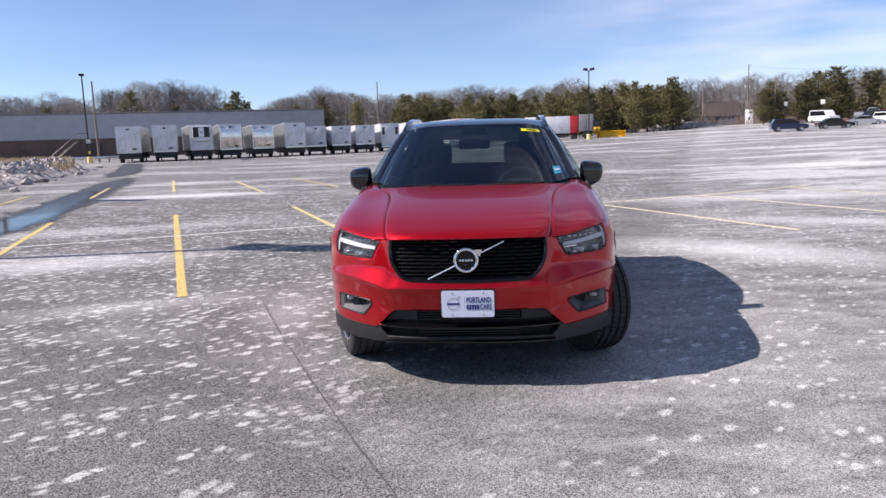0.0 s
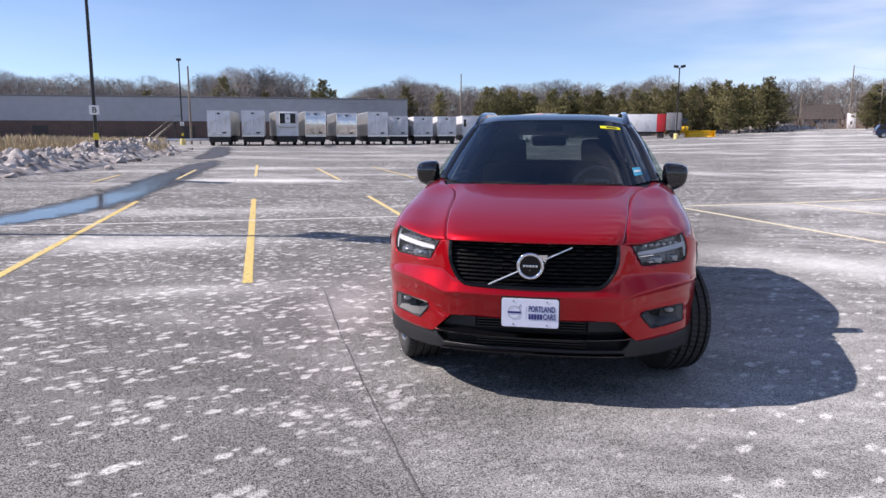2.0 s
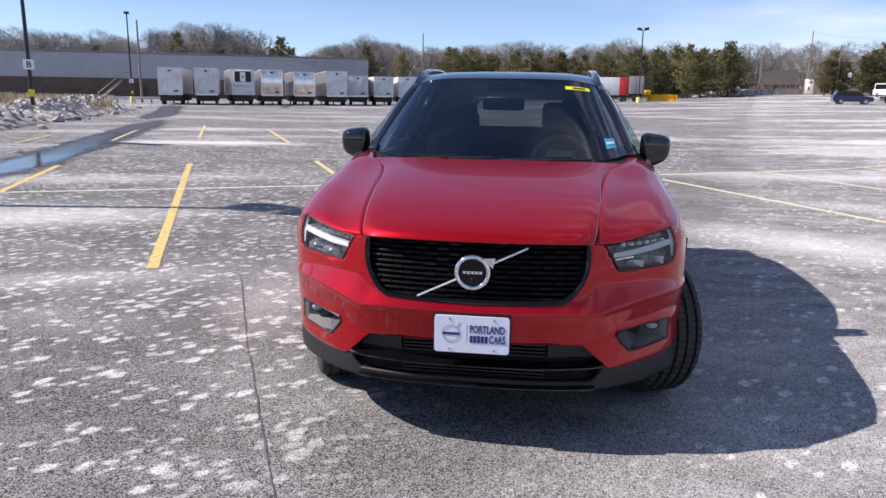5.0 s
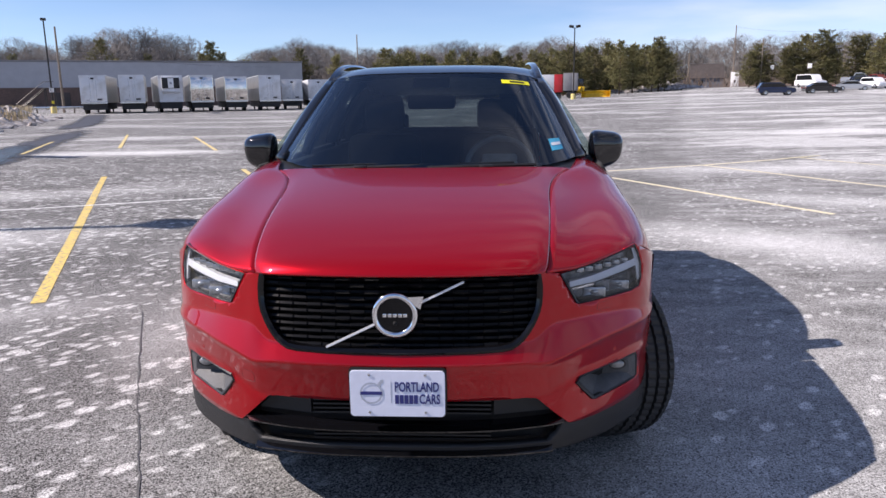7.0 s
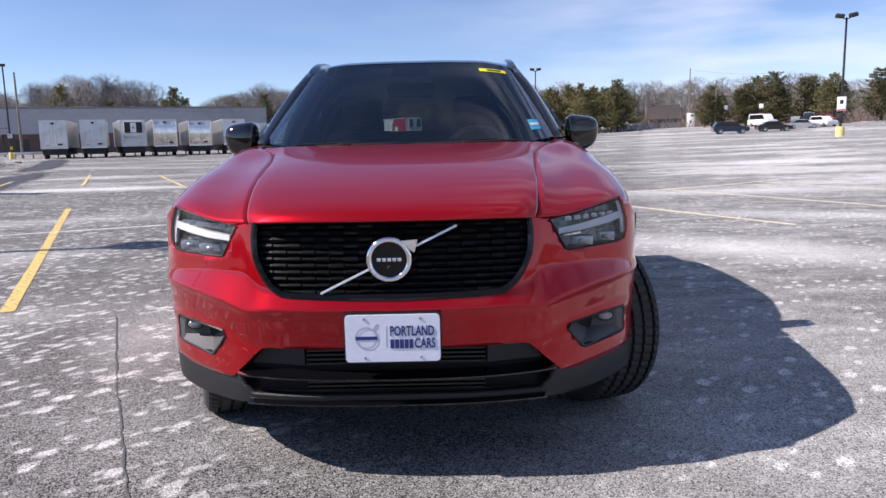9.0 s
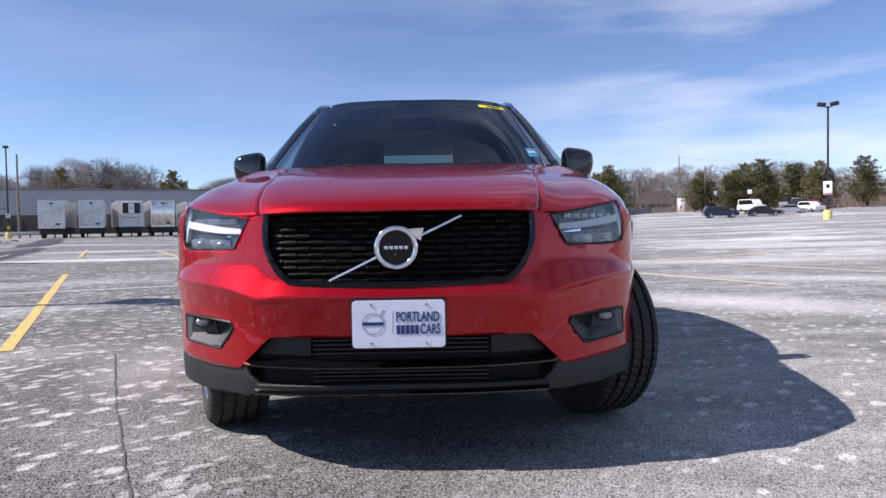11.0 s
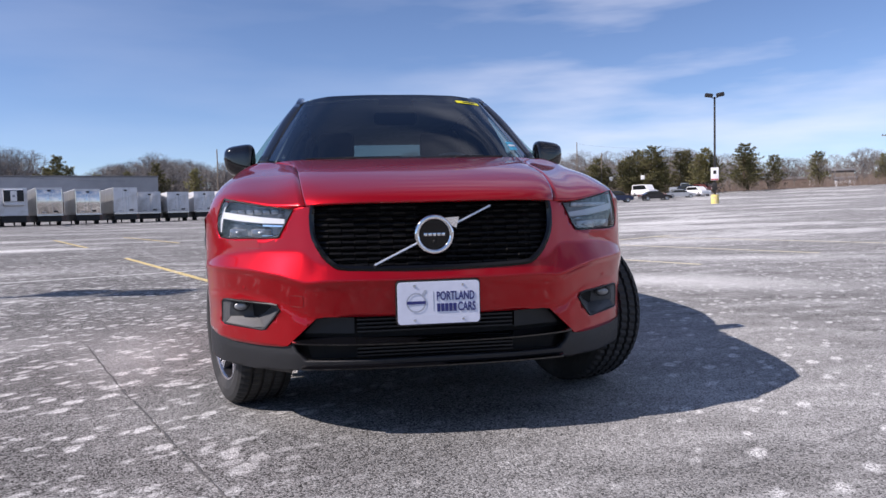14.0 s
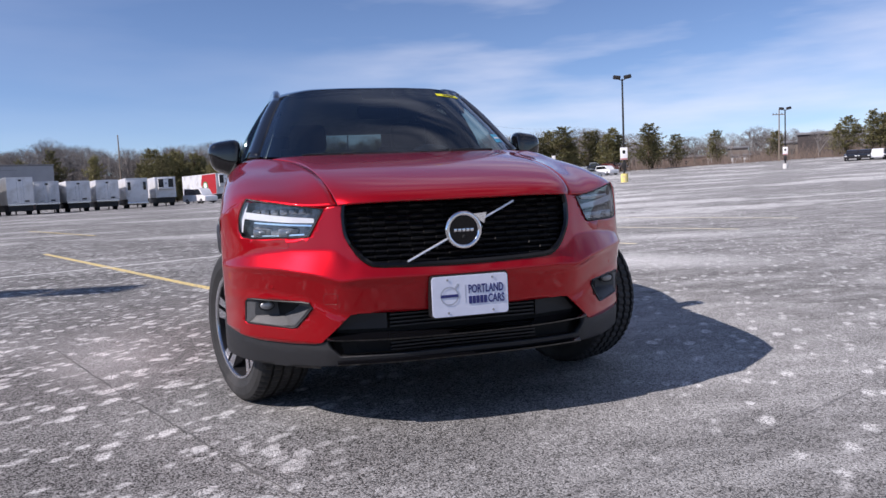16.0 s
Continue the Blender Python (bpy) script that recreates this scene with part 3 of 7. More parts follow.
def crack(points, w):
    bm = bmesh.new()
    P = crom([(x, y, 0) for x, y in points], 14)
    rows = []
    for i, p in enumerate(P):
        d = P[min(i + 1, len(P) - 1)] - P[max(i - 1, 0)]
        s = np.array([-d[1], d[0], 0]) / (math.hypot(d[0], d[1]) + 1e-9)
        j = random.uniform(-1, 1) * w * 0.7
        h = w * random.uniform(0.25, 0.8)
        rows.append([bm.verts.new((*q[:2], gz(q[0], q[1]) + 0.004)) for q in (p + s * (j + h), p + s * (j - h))])
    for a, b in zip(rows, rows[1:]):
        bm.faces.new((a[1], b[1], b[0], a[0]))
    return tagged(part("asphalt_crack", bm, CRACK), "thin dark crack running through the asphalt", "crack", kind="structure")


crack([(-2.2, 2.6), (-1.5, 1.15), (-1.22, 0.6), (-0.79, -0.24), (-0.4, -0.98), (0.1, -1.9), (0.6, -3.0)], 0.0075)
crack([(-0.4, -0.98), (0.3, -0.7), (1.2, -0.35), (2.4, 0.2)], 0.002)

# melt water running across the bays: each film thins out towards its ragged edge
def wet_material(name, colour, rough, lo, hi, scale):
    m = mat(name, colour, rough, 0, 0.25, 4)
    n, l = m.node_tree.nodes, m.node_tree.links
    at = n.new("ShaderNodeAttribute")
    at.attribute_name = "cover"
    tc = n.new("ShaderNodeTexCoord")
    nz = n.new("ShaderNodeTexNoise")
    nz.inputs["Scale"].default_value, nz.inputs["Detail"].default_value, nz.inputs["Roughness"].default_value = scale, 7, 0.65
    l.new(tc.outputs["Object"], nz.inputs["Vector"])
    ad = n.new("ShaderNodeMath")
    ad.operation = "ADD"
    l.new(at.outputs["Fac"], ad.inputs[0])
    l.new(nz.outputs["Fac"], ad.inputs[1])
    r = n.new("ShaderNodeMapRange")
    r.interpolation_type = "SMOOTHSTEP"
    r.inputs["From Min"].default_value, r.inputs["From Max"].default_value = lo, hi
    l.new(ad.outputs[0], r.inputs["Value"])
    l.new(r.outputs[0], n["Principled BSDF"].inputs["Alpha"])
    return m


WET = wet_material("melt_water", (0.03, 0.032, 0.036), 0.10, 0.86, 1.24, 2.2)
DAMP = wet_material("damp_dark_asphalt", (0.055, 0.054, 0.057), 0.6, 0.85, 1.25, 1.1)


def pool(spine, w0, w1, z, material, name, label):
    P = crom([(x, y, 0) for x, y in spine], 16)
    bm = bmesh.new()
    layer = bm.verts.layers.float.new("cover")
    rows = []
    for i, p in enumerate(P):
        t = i / (len(P) - 1)
        d = P[min(i + 1, len(P) - 1)] - P[max(i - 1, 0)]
        s = np.array([-d[1], d[0], 0]) / (math.hypot(d[0], d[1]) + 1e-9)
        w = w0 + (w1 - w0) * t
        row = []
        for k in np.linspace(-1, 1, 9):
            q = p + s * w * k
            v = bm.verts.new((q[0], q[1], gz(q[0], q[1]) + z))
            v[layer] = (1 - abs(k)) * min(1.0, 6 * t, 6 * (1 - t))
            row.append(v)
        rows.append(row)
    for a, b in zip(rows, rows[1:]):
        for k in range(8):
            bm.faces.new((a[k + 1], b[k + 1], b[k], a[k]))
    return tagged(part(name, bm, material), label, "puddle", kind="structure")


DS = "dark damp streak of melt water on the asphalt"
pool([(-9.6, 3.2), (-9.6, 7.6), (-10.7, 11.2), (-12.9, 16.5), (-16.5, 24.5), (-22.0, 37.0)], 1.35, 1.5, 0.006, DAMP, "damp_streak", DS)
pool([(-9.3, 4.2), (-9.45, 7.2), (-10.3, 10.4), (-11.8, 13.9), (-13.6, 17.5), (-16.2, 23.5)], 1.15, 0.9, 0.011, WET, "puddle", "shallow puddle of melt water mirroring the sky")
pool([(-20, 30), (-26, 43), (-34, 58), (-42, 73)], 1.6, 2.0, 0.010, DAMP, "damp_streak", DS)
pool([(-39, 74), (-33, 72), (-27, 70.5), (-20, 69)], 1.0, 0.9, 0.016, DAMP, "damp_streak", DS)
pool([(-31, 80), (-29, 72), (-26, 66)], 0.8, 0.6, 0.02, DAMP, "damp_streak", DS)


# ---- buildings, trailers, poles ----
WALL_GREY = mat("pale_grey_metal_cladding", (0.36, 0.37, 0.40), 0.5, 0, 0.06, 0.6, second=(0.30, 0.31, 0.33), second_scale=0.05)
WALL_BROWN = mat("brown_brick_base", (0.13, 0.085, 0.07), 0.85, 0, 0.2, 3, second=(0.09, 0.065, 0.055), second_scale=0.4)
ROOF_GREY = mat("grey_roof_felt", (0.2, 0.2, 0.21), 0.9, 0, 0.1, 1)
DARK_WALL = mat("dark_brown_wall", (0.06, 0.05, 0.047), 0.8, 0, 0.2, 2)
WHITE_PAINT = mat("white_paint_sheet", (0.68, 0.69, 0.71), 0.4, 0, 0.05, 1.5, second=(0.48, 0.47, 0.45), second_scale=0.8, second_amount=0.4)
STAINLESS = mat("polished_stainless_doors", (0.66, 0.64, 0.62), 0.12, 1.0, 0.05, 2, noise_rough=0.06)
RIBBED_SIDE = mat("ribbed_aluminium_side", (0.62, 0.61, 0.59), 0.32, 0.85, 0.12, 0.8, noise_rough=0.1)
TRUCK_RED = mat("red_truck_paint", (0.42, 0.02, 0.025), 0.4, 0, 0.1, 2)
DARK_STEEL = mat("dark_chassis_steel", (0.02, 0.02, 0.022), 0.6, 0, 0.3, 4)
POLE_DARK = mat("dark_bronze_pole", (0.03, 0.027, 0.025), 0.45, 0.3, 0.2, 3)
POLE_WOOD = mat("weathered_pole_wood", (0.22, 0.18, 0.14), 0.9, 0, 0.25, 4, 0.5, 20)
YELLOW_CONC = mat("yellow_painted_concrete", (0.72, 0.58, 0.18), 0.8, 0, 0.15, 5, second=(0.5, 0.45, 0.33), second_scale=4)
ROOF_PALE = mat("pale_concrete", (0.6, 0.59, 0.57), 0.85, 0, 0.1, 5)
SIGN_WHITE = mat("white_sign_sheet", (0.8, 0.8, 0.8), 0.5, 0, 0.03, 5)
SIGN_BLACK = mat("black_sign_print", (0.01, 0.01, 0.01), 0.5)
SIGN_YELLOW = mat("yellow_sign_sheet", (0.75, 0.6, 0.03), 0.5)
PLOW_YELLOW = mat("yellow_plow_paint", (0.80, 0.48, 0.02), 0.45, 0, 0.12, 3)
CAR_GLASS = mat("dark_car_glass", (0.012, 0.014, 0.017), 0.05, 0, coat=0.5)
GREEN_MARK = mat("green_truck_mark", (0.03, 0.22, 0.06), 0.5)
BIN_GREEN = mat("black_unit_grille", (0.018, 0.018, 0.02), 0.6)


def warehouse(x0, y0, x1, y1, height, base, depth):
    """A long warehouse: cladding panels above a brick base, parapet, doors."""
    d = Vector((x1 - x0, y1 - y0, 0))
    L = d.length
    root = empty("warehouse", Matrix.Translation((x0, y0, -0.3)) @ Matrix.Rotation(math.atan2(d.y, d.x), 4, "Z"))
    part("wall", box(0, 0.15, base, L, depth, height + 0.3), WALL_GREY, root, "pale grey metal cladding")
    part("brick_base", box(-0.05, 0, 0, L + 0.05, depth + 0.1, base), WALL_BROWN, root, "dark brown brick base")
    part("roof", box(-0.15, 0.0, height + 0.3, L + 0.15, depth + 0.15, height + 0.65, 0.05), ROOF_GREY, root)
    seam = finish(box(-0.03, 0.075, base, 0.03, 0.15, height + 0.3), WALL_GREY, 0, "seam")
    for i in range(1, int(L / 6)):
        piece("panel_seam", seam, root, Matrix.Translation((i * 6.0, 0.06, 0)))
    door = finish(box(-1.5, -0.02, 0.2, 1.5, 0.1, 3.4, 0.03), DARK_WALL, 0, "dock_door")
    for x in (L * 0.55, L * 0.72, L * 0.8, L * 0.88):
        piece("dock_door", door, root, Matrix.Translation((x, -0.06, 0)))
    return tagged(root, "long low warehouse, grey cladding above brown brick", "building")


warehouse(-205.0, 91.0, -43.9, 163.8, 9.2, 4.4, 45.0)
# open steel stair by the warehouse wall
def steel_stair(x, y, turn):
    root = empty("steel_stair", pose(x, y, gz(x, y), 0, 0, turn))
    part("stringer", tube([(0, 0, 0), (4.2, 0, 3.4), (5.6, 0, 3.4)], 0.09, 4), POLE_DARK, root)
    part("stringer", tube([(0, 1, 0), (4.2, 1, 3.4), (5.6, 1, 3.4)], 0.09, 4), POLE_DARK, root)
    part("rail", tube([(0, 0, 1), (4.2, 0, 4.4), (5.6, 0, 4.4)], 0.04, 4), POLE_DARK, root)
    post = finish(tube([(0, 0, 0), (0, 0, 3.4)], 0.07, 4), POLE_DARK, 0, "post")
    for px in (4.2, 5.6):
        for py in (0, 1):
            piece("post", post, root, Matrix.Translation((px, py, 0)))
    return tagged(root, "dark open steel stair against a warehouse wall", "stair")


x, y, _ = polar(-34.0, 134)
steel_stair(x, y, 20)


def trailer(x, y, turn, height=4.0, length=13.0, face="white", low=1.15, flank=None):
    """A box trailer with its rear end at (x, y), its length going away; face: how its rear end looks."""
    root = empty("box_trailer", pose(x, y, gz(x, y), 0, 0, turn))
    w = 1.28
    side = flank or RIBBED_SIDE if flank or length > 12 and face != "rig" else WHITE_PAINT
    part("box", box(-w, 0.04, low, w, length, height), side, root, smooth=0)
    rib = finish(box(-0.012, -0.03, low + 0.15, 0.012, 0.03, height - 0.12), side, 0, "side_rib")
    for i in range(int(length / 1.2)):
        for s in (-1, 1):
            piece("side_rib", rib, root, Matrix.Translation((s * (w + 0.008), 0.6 + 1.2 * i, 0)))
    part("roof_cap", box(-w - 0.01, 0.0, height, w + 0.01, length + 0.01, height + 0.05), WHITE_PAINT, root)
    fr = STAINLESS if face in ("steel", "steel_box") else WHITE_PAINT
    if face == "rig":
        cab = part("truck_cab", box(-w + 0.1, -0.05, 0.75, w - 0.1, 0.04, height - 0.2, 0.05), WHITE_PAINT, root, "white truck cab")
        for s in (-1, 1):
            part("cab_window", box(s * 0.92 - 0.18, -0.075, height - 1.45, s * 0.92 + 0.18, -0.045, height - 0.45, 0.01), CAR_GLASS, cab)
        part("cab_bumper", box(-w + 0.05, -0.18, 0.5, w - 0.05, -0.05, 0.78, 0.03), SILVER, cab)
    elif face == "cab":
        part("nose_panel", box(-w, -0.02, low, w, 0.04, height), WHITE_PAINT, root)
        unit = part("cooling_unit", box(-0.95, -0.42, low + 1.0, 0.95, -0.02, height - 0.12, 0.08), WHITE_PAINT, root, "white cooling unit")
        part("unit_grille", box(-0.93, -0.45, height - 1.40, 0.93, -0.40, height - 0.22, 0.04), BIN_GREEN, unit, "black vent panel")
        part("unit_mark", box(-0.30, -0.465, height - 1.36, 0.30, -0.445, height - 0.28), SIGN_WHITE, unit)
        part("unit_cowl", tube([(-0.9, -0.36, low + 1.2), (0.9, -0.36, low + 1.2)], 0.16, 10), WHITE_PAINT, unit)
        part("unit_badge", box(-0.12, -0.475, height - 0.95, 0.12, -0.463, height - 0.7), WALL_GREY, unit)
    else:
        for s in (-1, 1):
            d = part("rear_door", box(min(s * 0.006, s * (w - 0.09)), -0.03, low + 0.12, max(s * 0.006, s * (w - 0.09)), 0.04, height - 0.16, 0.012), fr, root)
            part("lock_rod", tube([(s * 0.30, -0.045, low + 0.1), (s * 0.30, -0.045, height - 0.16)], 0.011, 6), SILVER, d)
        for a in ((-w, -w + 0.09), (w - 0.09, w)):
            part("corner_post", box(a[0], -0.02, low, a[1], 0.04, height), WHITE_PAINT if face != "steel" else STAINLESS, root)
        part("header", box(-w, -0.025, height - 0.16, w, 0.04, height + 0.002), WHITE_PAINT, root)
        part("marker_lamp", box(-0.16, -0.06, height - 0.38, 0.16, -0.028, height - 0.20), BIN_GREEN, root)
        part("placard", box(0.35, -0.042, low + 0.28, 0.80, -0.031, low + 0.46), BIN_GREEN, root)
        part("placard", box(-0.75, -0.042, low + 0.26, -0.40, -0.031, low + 0.36), WALL_GREY, root)
        part("sill", box(-w, -0.06, low - 0.08, w, 0.04, low + 0.12), SILVER, root)
    part("chassis", box(-0.5, 0.3, low - 0.25, 0.5, length - 1.0, low), DARK_STEEL, root)
    part("bumper", box(-w + 0.1, 0.0, 0.5, w - 0.1, 0.1, 0.62), DARK_STEEL, root)
    tyre = finish(wheel_simple(0.5, 0.3), RUBBER, 40, "tyre")
    for yy in (1.6, 2.9):
        for s in (-1, 1):
            piece("wheel", tyre, root, Matrix.Translation((s * 1.02, yy, 0.5)))
    part("landing_leg", box(-0.9, length - 3.0, 0.02, -0.75, length - 2.85, low), DARK_STEEL, root)
    part("landing_leg", box(0.75, length - 3.0, 0.02, 0.9, length - 2.85, low), DARK_STEEL, root)
    # added dark block standing in for the shade and wheel sets underneath
    part("dark_underfill", box(-w + 0.12, 0.35, 0.42, w - 0.12, length * 0.9, low - 0.02), DARK_STEEL, root)
    return root


def wheel_simple(r, w):
    bm = bmesh.new()
    pr = [(0.0, -w / 2 + 0.05), (r * 0.55, -w / 2 + 0.03), (r * 0.6, -w / 2), (r * 0.92, -w / 2), (r, -w / 2 + 0.04), (r, w / 2 - 0.04), (r * 0.92, w / 2), (r * 0.6, w / 2), (r * 0.55, w / 2 - 0.03), (0.0, w / 2 - 0.05)]
    k = 20
    rings = [[bm.verts.new((xx, rad * math.cos(2 * math.pi * i / k), rad * math.sin(2 * math.pi * i / k))) for i in range(k)] for rad, xx in pr if rad > 0]
    for a, b in zip(rings, rings[1:]):
        for i in range(k):
            bm.faces.new((a[i], a[(i + 1) % k], b[(i + 1) % k], b[i]))
    bm.faces.new(rings[0])
    bm.faces.new(list(reversed(rings[-1])))
    bmesh.ops.recalc_face_normals(bm, faces=bm.faces)
    return bm


LOW = "row of parked trailers"
for deg, d, turn, h, ln, face, label in (
        (-29.1, 88.0, 23, 4.0, 13, "white", "white box trailer with closed rear doors"),
        (-26.62, 89.0, 25, 4.08, 13, "white", "white box trailer with closed rear doors"),
        (-24.05, 90.0, 29, 4.05, 13, "cab", "white refrigerated trailer with black cooling unit"),
        (-21.92, 91.0, 27, 4.1, 13, "steel", "box trailer with polished stainless rear doors"),
        (-19.53, 92.0, 26, 3.95, 13, "steel", "box trailer with polished stainless rear doors"),
        (-17.1, 92.5, 25, 4.1, 13, "white", "white box trailer with closed rear doors"),
        (-15.5, 97.0, 16.5, 3.7, 9, "white", "low white box trailer with closed doors"),
        (-13.55, 98.0, 21, 3.65, 9, "white", "low white box trailer with closed doors"),
        (-11.7, 99.0, 19, 3.65, 9, "white", "low white box trailer with closed doors"),
        (-9.75, 100.5, 18, 3.75, 9, "rig", "white box truck with dark cab windows"),
        (-7.8, 104.0, 16, 3.8, 9, "cab", "white trailer with black cooling unit")):
    px, py, _ = polar(deg, d)
    tagged(trailer(px, py, turn, h, ln, face), label, "trailer", group=LOW)


def marked_truck(deg, d, turn, first, second, split, h, ln, label):
    x, y, z = polar(deg, d)
    root = empty("truck_trailer", pose(x, y, z, 0, 0, turn))
    part("box", box(0, -1.25, 1.15, split, 1.25, h, 0.04), first, root)
    part("marked_box", box(split, -1.25, 1.15, ln, 1.25, h, 0.04), second, root, "red painted side")
    part("chassis", box(0.2, -0.5, 0.9, ln - 0.2, 0.5, 1.15), DARK_STEEL, root)
    t = finish(wheel_simple(0.5, 0.3), RUBBER, 40, "tyre")
    for xx in (0.7, 2.0, ln - 0.7) if ln > 3 else (1.0,):
        for s in (-1, 1):
            piece("wheel", t, root, Matrix.Translation((xx, s * 1.0, 0.5)) @ Matrix.Rotation(radians(90), 4, "Z"))
    part("skirt", box(ln * 0.35, -1.2, 0.55, ln * 0.75, 1.2, 0.95), DARK_STEEL, root)
    return tagged(root, label, "trailer")


px, py, _ = polar(-3.6, 112)
rt = tagged(trailer(px, py, 27, 4.1, 13, "cab", 1.15, WHITE_PAINT), "white refrigerated trailer with a red and green side", "trailer", group=LOW)
red = part("red_panel", prism([(0.05, 1.2), (4.2, 1.2), (5.6, 2.6), (4.9, 4.05), (0.05, 4.05)], 0, 0.012, None), TRUCK_RED, rt, "red painted front of the side")
red.matrix_basis = Matrix.Translation((-1.30, 0, 0)) @ Matrix.Rotation(radians(90), 4, "Z")
swirl = part("green_mark", prism([(3.9 + 1.0 * math.cos(a), 2.3 + 0.75 * math.sin(a)) for a in np.linspace(0, 6.2, 20)], 0.014, 0.024, None), GREEN_MARK, red, "green and white round marks")
part("white_mark", prism([(3.9 + 0.62 * math.cos(a), 2.45 + 0.42 * math.sin(a)) for a in np.linspace(0, 6.2, 16)], 0.026, 0.034, None), SIGN_WHITE, swirl)
marked_truck(0.9, 119, -6, WHITE_PAINT, TRUCK_RED, 7.2, 3.85, 8.5, "white trailer with a red end")
marked_truck(5.06, 118, -8, ROOF_GREY, ROOF_GREY, 1.3, 3.8, 2.2, "grey trailer nose beside a red trailer end")


def lamp_pole(x, y, heads=2, height=9.1, sign="", base=True, spin=0.0, label="dark bronze lamp pole with two floodlight heads"):
    root = empty("street_lamp", pose(x, y, gz(x, y), 0, 0, spin))
    if base:
        part("base", tube([(0, 0, -0.2), (0, 0, 0.72), (0, 0, 0.78)], [0.33, 0.32, 0.28], 20), ROOF_PALE if sign == "E" else YELLOW_CONC, root, "painted concrete base")
    part("pole", tube([(0, 0, 0.7 if base else -0.1), (0, 0, height)], [0.10, 0.075], 8), POLE_DARK, root)
    if heads == 2:
        for s in (-1, 1):
            at = Matrix.Translation((s * 0.46, -0.10, height + 0.16)) @ Matrix.Rotation(radians(-10 * s), 4, "Y") @ Matrix.Rotation(radians(14), 4, "X")
            h = part("lamp_head", box(-0.33, -0.30, -0.16, 0.33, 0.26, 0.15, 0.07, at), POLE_DARK, root)
            part("lens", box(-0.22, -0.24, -0.16, 0.22, 0.20, -0.142, 0, at), SIGN_WHITE, h)
            part("bracket", tube([(0, 0, height - 0.12), (s * 0.22, 0, height - 0.05), (s * 0.40, -0.06, height + 0.08)], 0.04, 6), POLE_DARK, root)
    else:
        part("lamp_head", box(-0.3, -0.75, height - 0.12, 0.3, 0.12, height + 0.12, 0.05), POLE_DARK, root)
    if sign:
        if sign in "BC":
            s = part("sign_panel", box(-0.24, -0.16, 2.42, 0.24, -0.12, 2.90, 0.01), SIGN_WHITE, root, "white square sign")
            me = lettering(sign, 0.42, 0.004)
            me.materials.append(SIGN_BLACK)
            piece("letter", me, s, Matrix.Translation((0, -0.166, 2.65)))
            part("notice", box(-0.14, -0.15, 1.1, 0.14, -0.12, 1.45, 0.01), SIGN_YELLOW, root, "small yellow notice")
        else:
            s = part("sign_panel", box(-0.32, -0.16, 2.0, 0.32, -0.12, 3.1, 0.01), SIGN_WHITE, root, "white upright sign")
            part("print_bar", box(-0.12, -0.168, 2.55, 0.12, -0.158, 2.85), SIGN_BLACK, s)
            part("red_bar", box(-0.3, -0.168, 2.03, 0.3, -0.158, 2.12), TRUCK_RED, s)
            part("notice", box(-0.20, -0.15, 1.2, 0.20, -0.12, 1.8, 0.01), POLE_DARK, root)
    return tagged(root, label, "street lamp", group="car park lamps")


# the lamp whose shadow lies across the bays stands left of the view, as does the next one
lamp_pole(-13.6, 4.1, 2, 9.2, spin=-13)
lamp_pole(-21.6, 13.9, 2, 9.2, spin=-13)
x, y, _ = polar(-37.6, 43)
lamp_pole(x, y, 2, 10.5, "B", False, 38, "dark lamp pole with a square letter sign")
x, y, _ = polar(-31.7, 99)
lamp_pole(x, y, 1, 10.6, "C", True, 31, "far lamp pole with a small letter sign")
lamp_pole(11.1, 103.5, 2, 9.8, "", True, -6)
lamp_pole(30.5, 56.7, 2, 9.15, "D", True, -28, "lamp pole on a yellow concrete base with sign")
x, y, _ = polar(38.33, 113)
lamp_pole(x, y, 2, 8.3, "E", True, -38, "lamp pole on a pale concrete base with sign")


def utility_pole(deg, d, height, arm=True, material=None):
    x, y, z = polar(deg, d)
    root = empty("utility_pole", pose(x, y, z - 0.3, 0, 0, random.uniform(-20, 20)))
    part("pole", tube([(0, 0, 0), (0.02, 0, height)], [0.16, 0.10], 8), material or POLE_WOOD, root)
    if arm:
        part("crossarm", box(-1.2, -0.06, height - 1.0, 1.2, 0.06, height - 0.85), POLE_WOOD, root)
        for xx in (-1.05, -0.5, 0.5, 1.05):
            part("insulator", tube([(xx, 0, height - 0.85), (xx, 0, height - 0.62)], 0.05, 6), SIGN_BLACK, root)
    return tagged(root, "weathered wooden utility pole with crossarm" if arm else "bare wooden pole at the edge of woods", "utility pole", group="utility poles")


for deg, d, h, arm in ((-31.1, 103, 10.5, False), (-10.6, 150, 13.5, False), (17.1, 178, 13.6, False), (18.9, 150, 8.9, False), (14.05, 170, 8.0, False), (22.0, 158, 9.8, False), (24.0, 165, 8.0, False),
                       (38.1, 150, 9.6, True), (27.7, 190, 7.2, False)):
    utility_pole(deg, d, h, arm)

WIRE = mat("black_cable", (0.02, 0.02, 0.02), 0.6)


def cable(a, b, sag):
    P = [(a[0] + (b[0] - a[0]) * t, a[1] + (b[1] - a[1]) * t, a[2] + (b[2] - a[2]) * t - sag * 4 * t * (1 - t)) for t in [i / 14 for i in range(15)]]
    return tagged(part("cable", tube(P, 0.012, 4), WIRE), "black overhead cable between poles", "cable", group="overhead cables")


def top(deg, d, h):
    x, y, z = polar(deg, d)
    return x, y, z + h


for h in (16.0, 13.0):
    cable(top(17.1, 178, h - 3.0), top(24.0, 165, h - 5.6), 0.7)
cable(top(-31.1, 103, 7.6), top(-17, 150, 8.3), 0.5)
cable(top(-31.1, 103, 7.3), top(-17, 150, 7.4), 0.5)


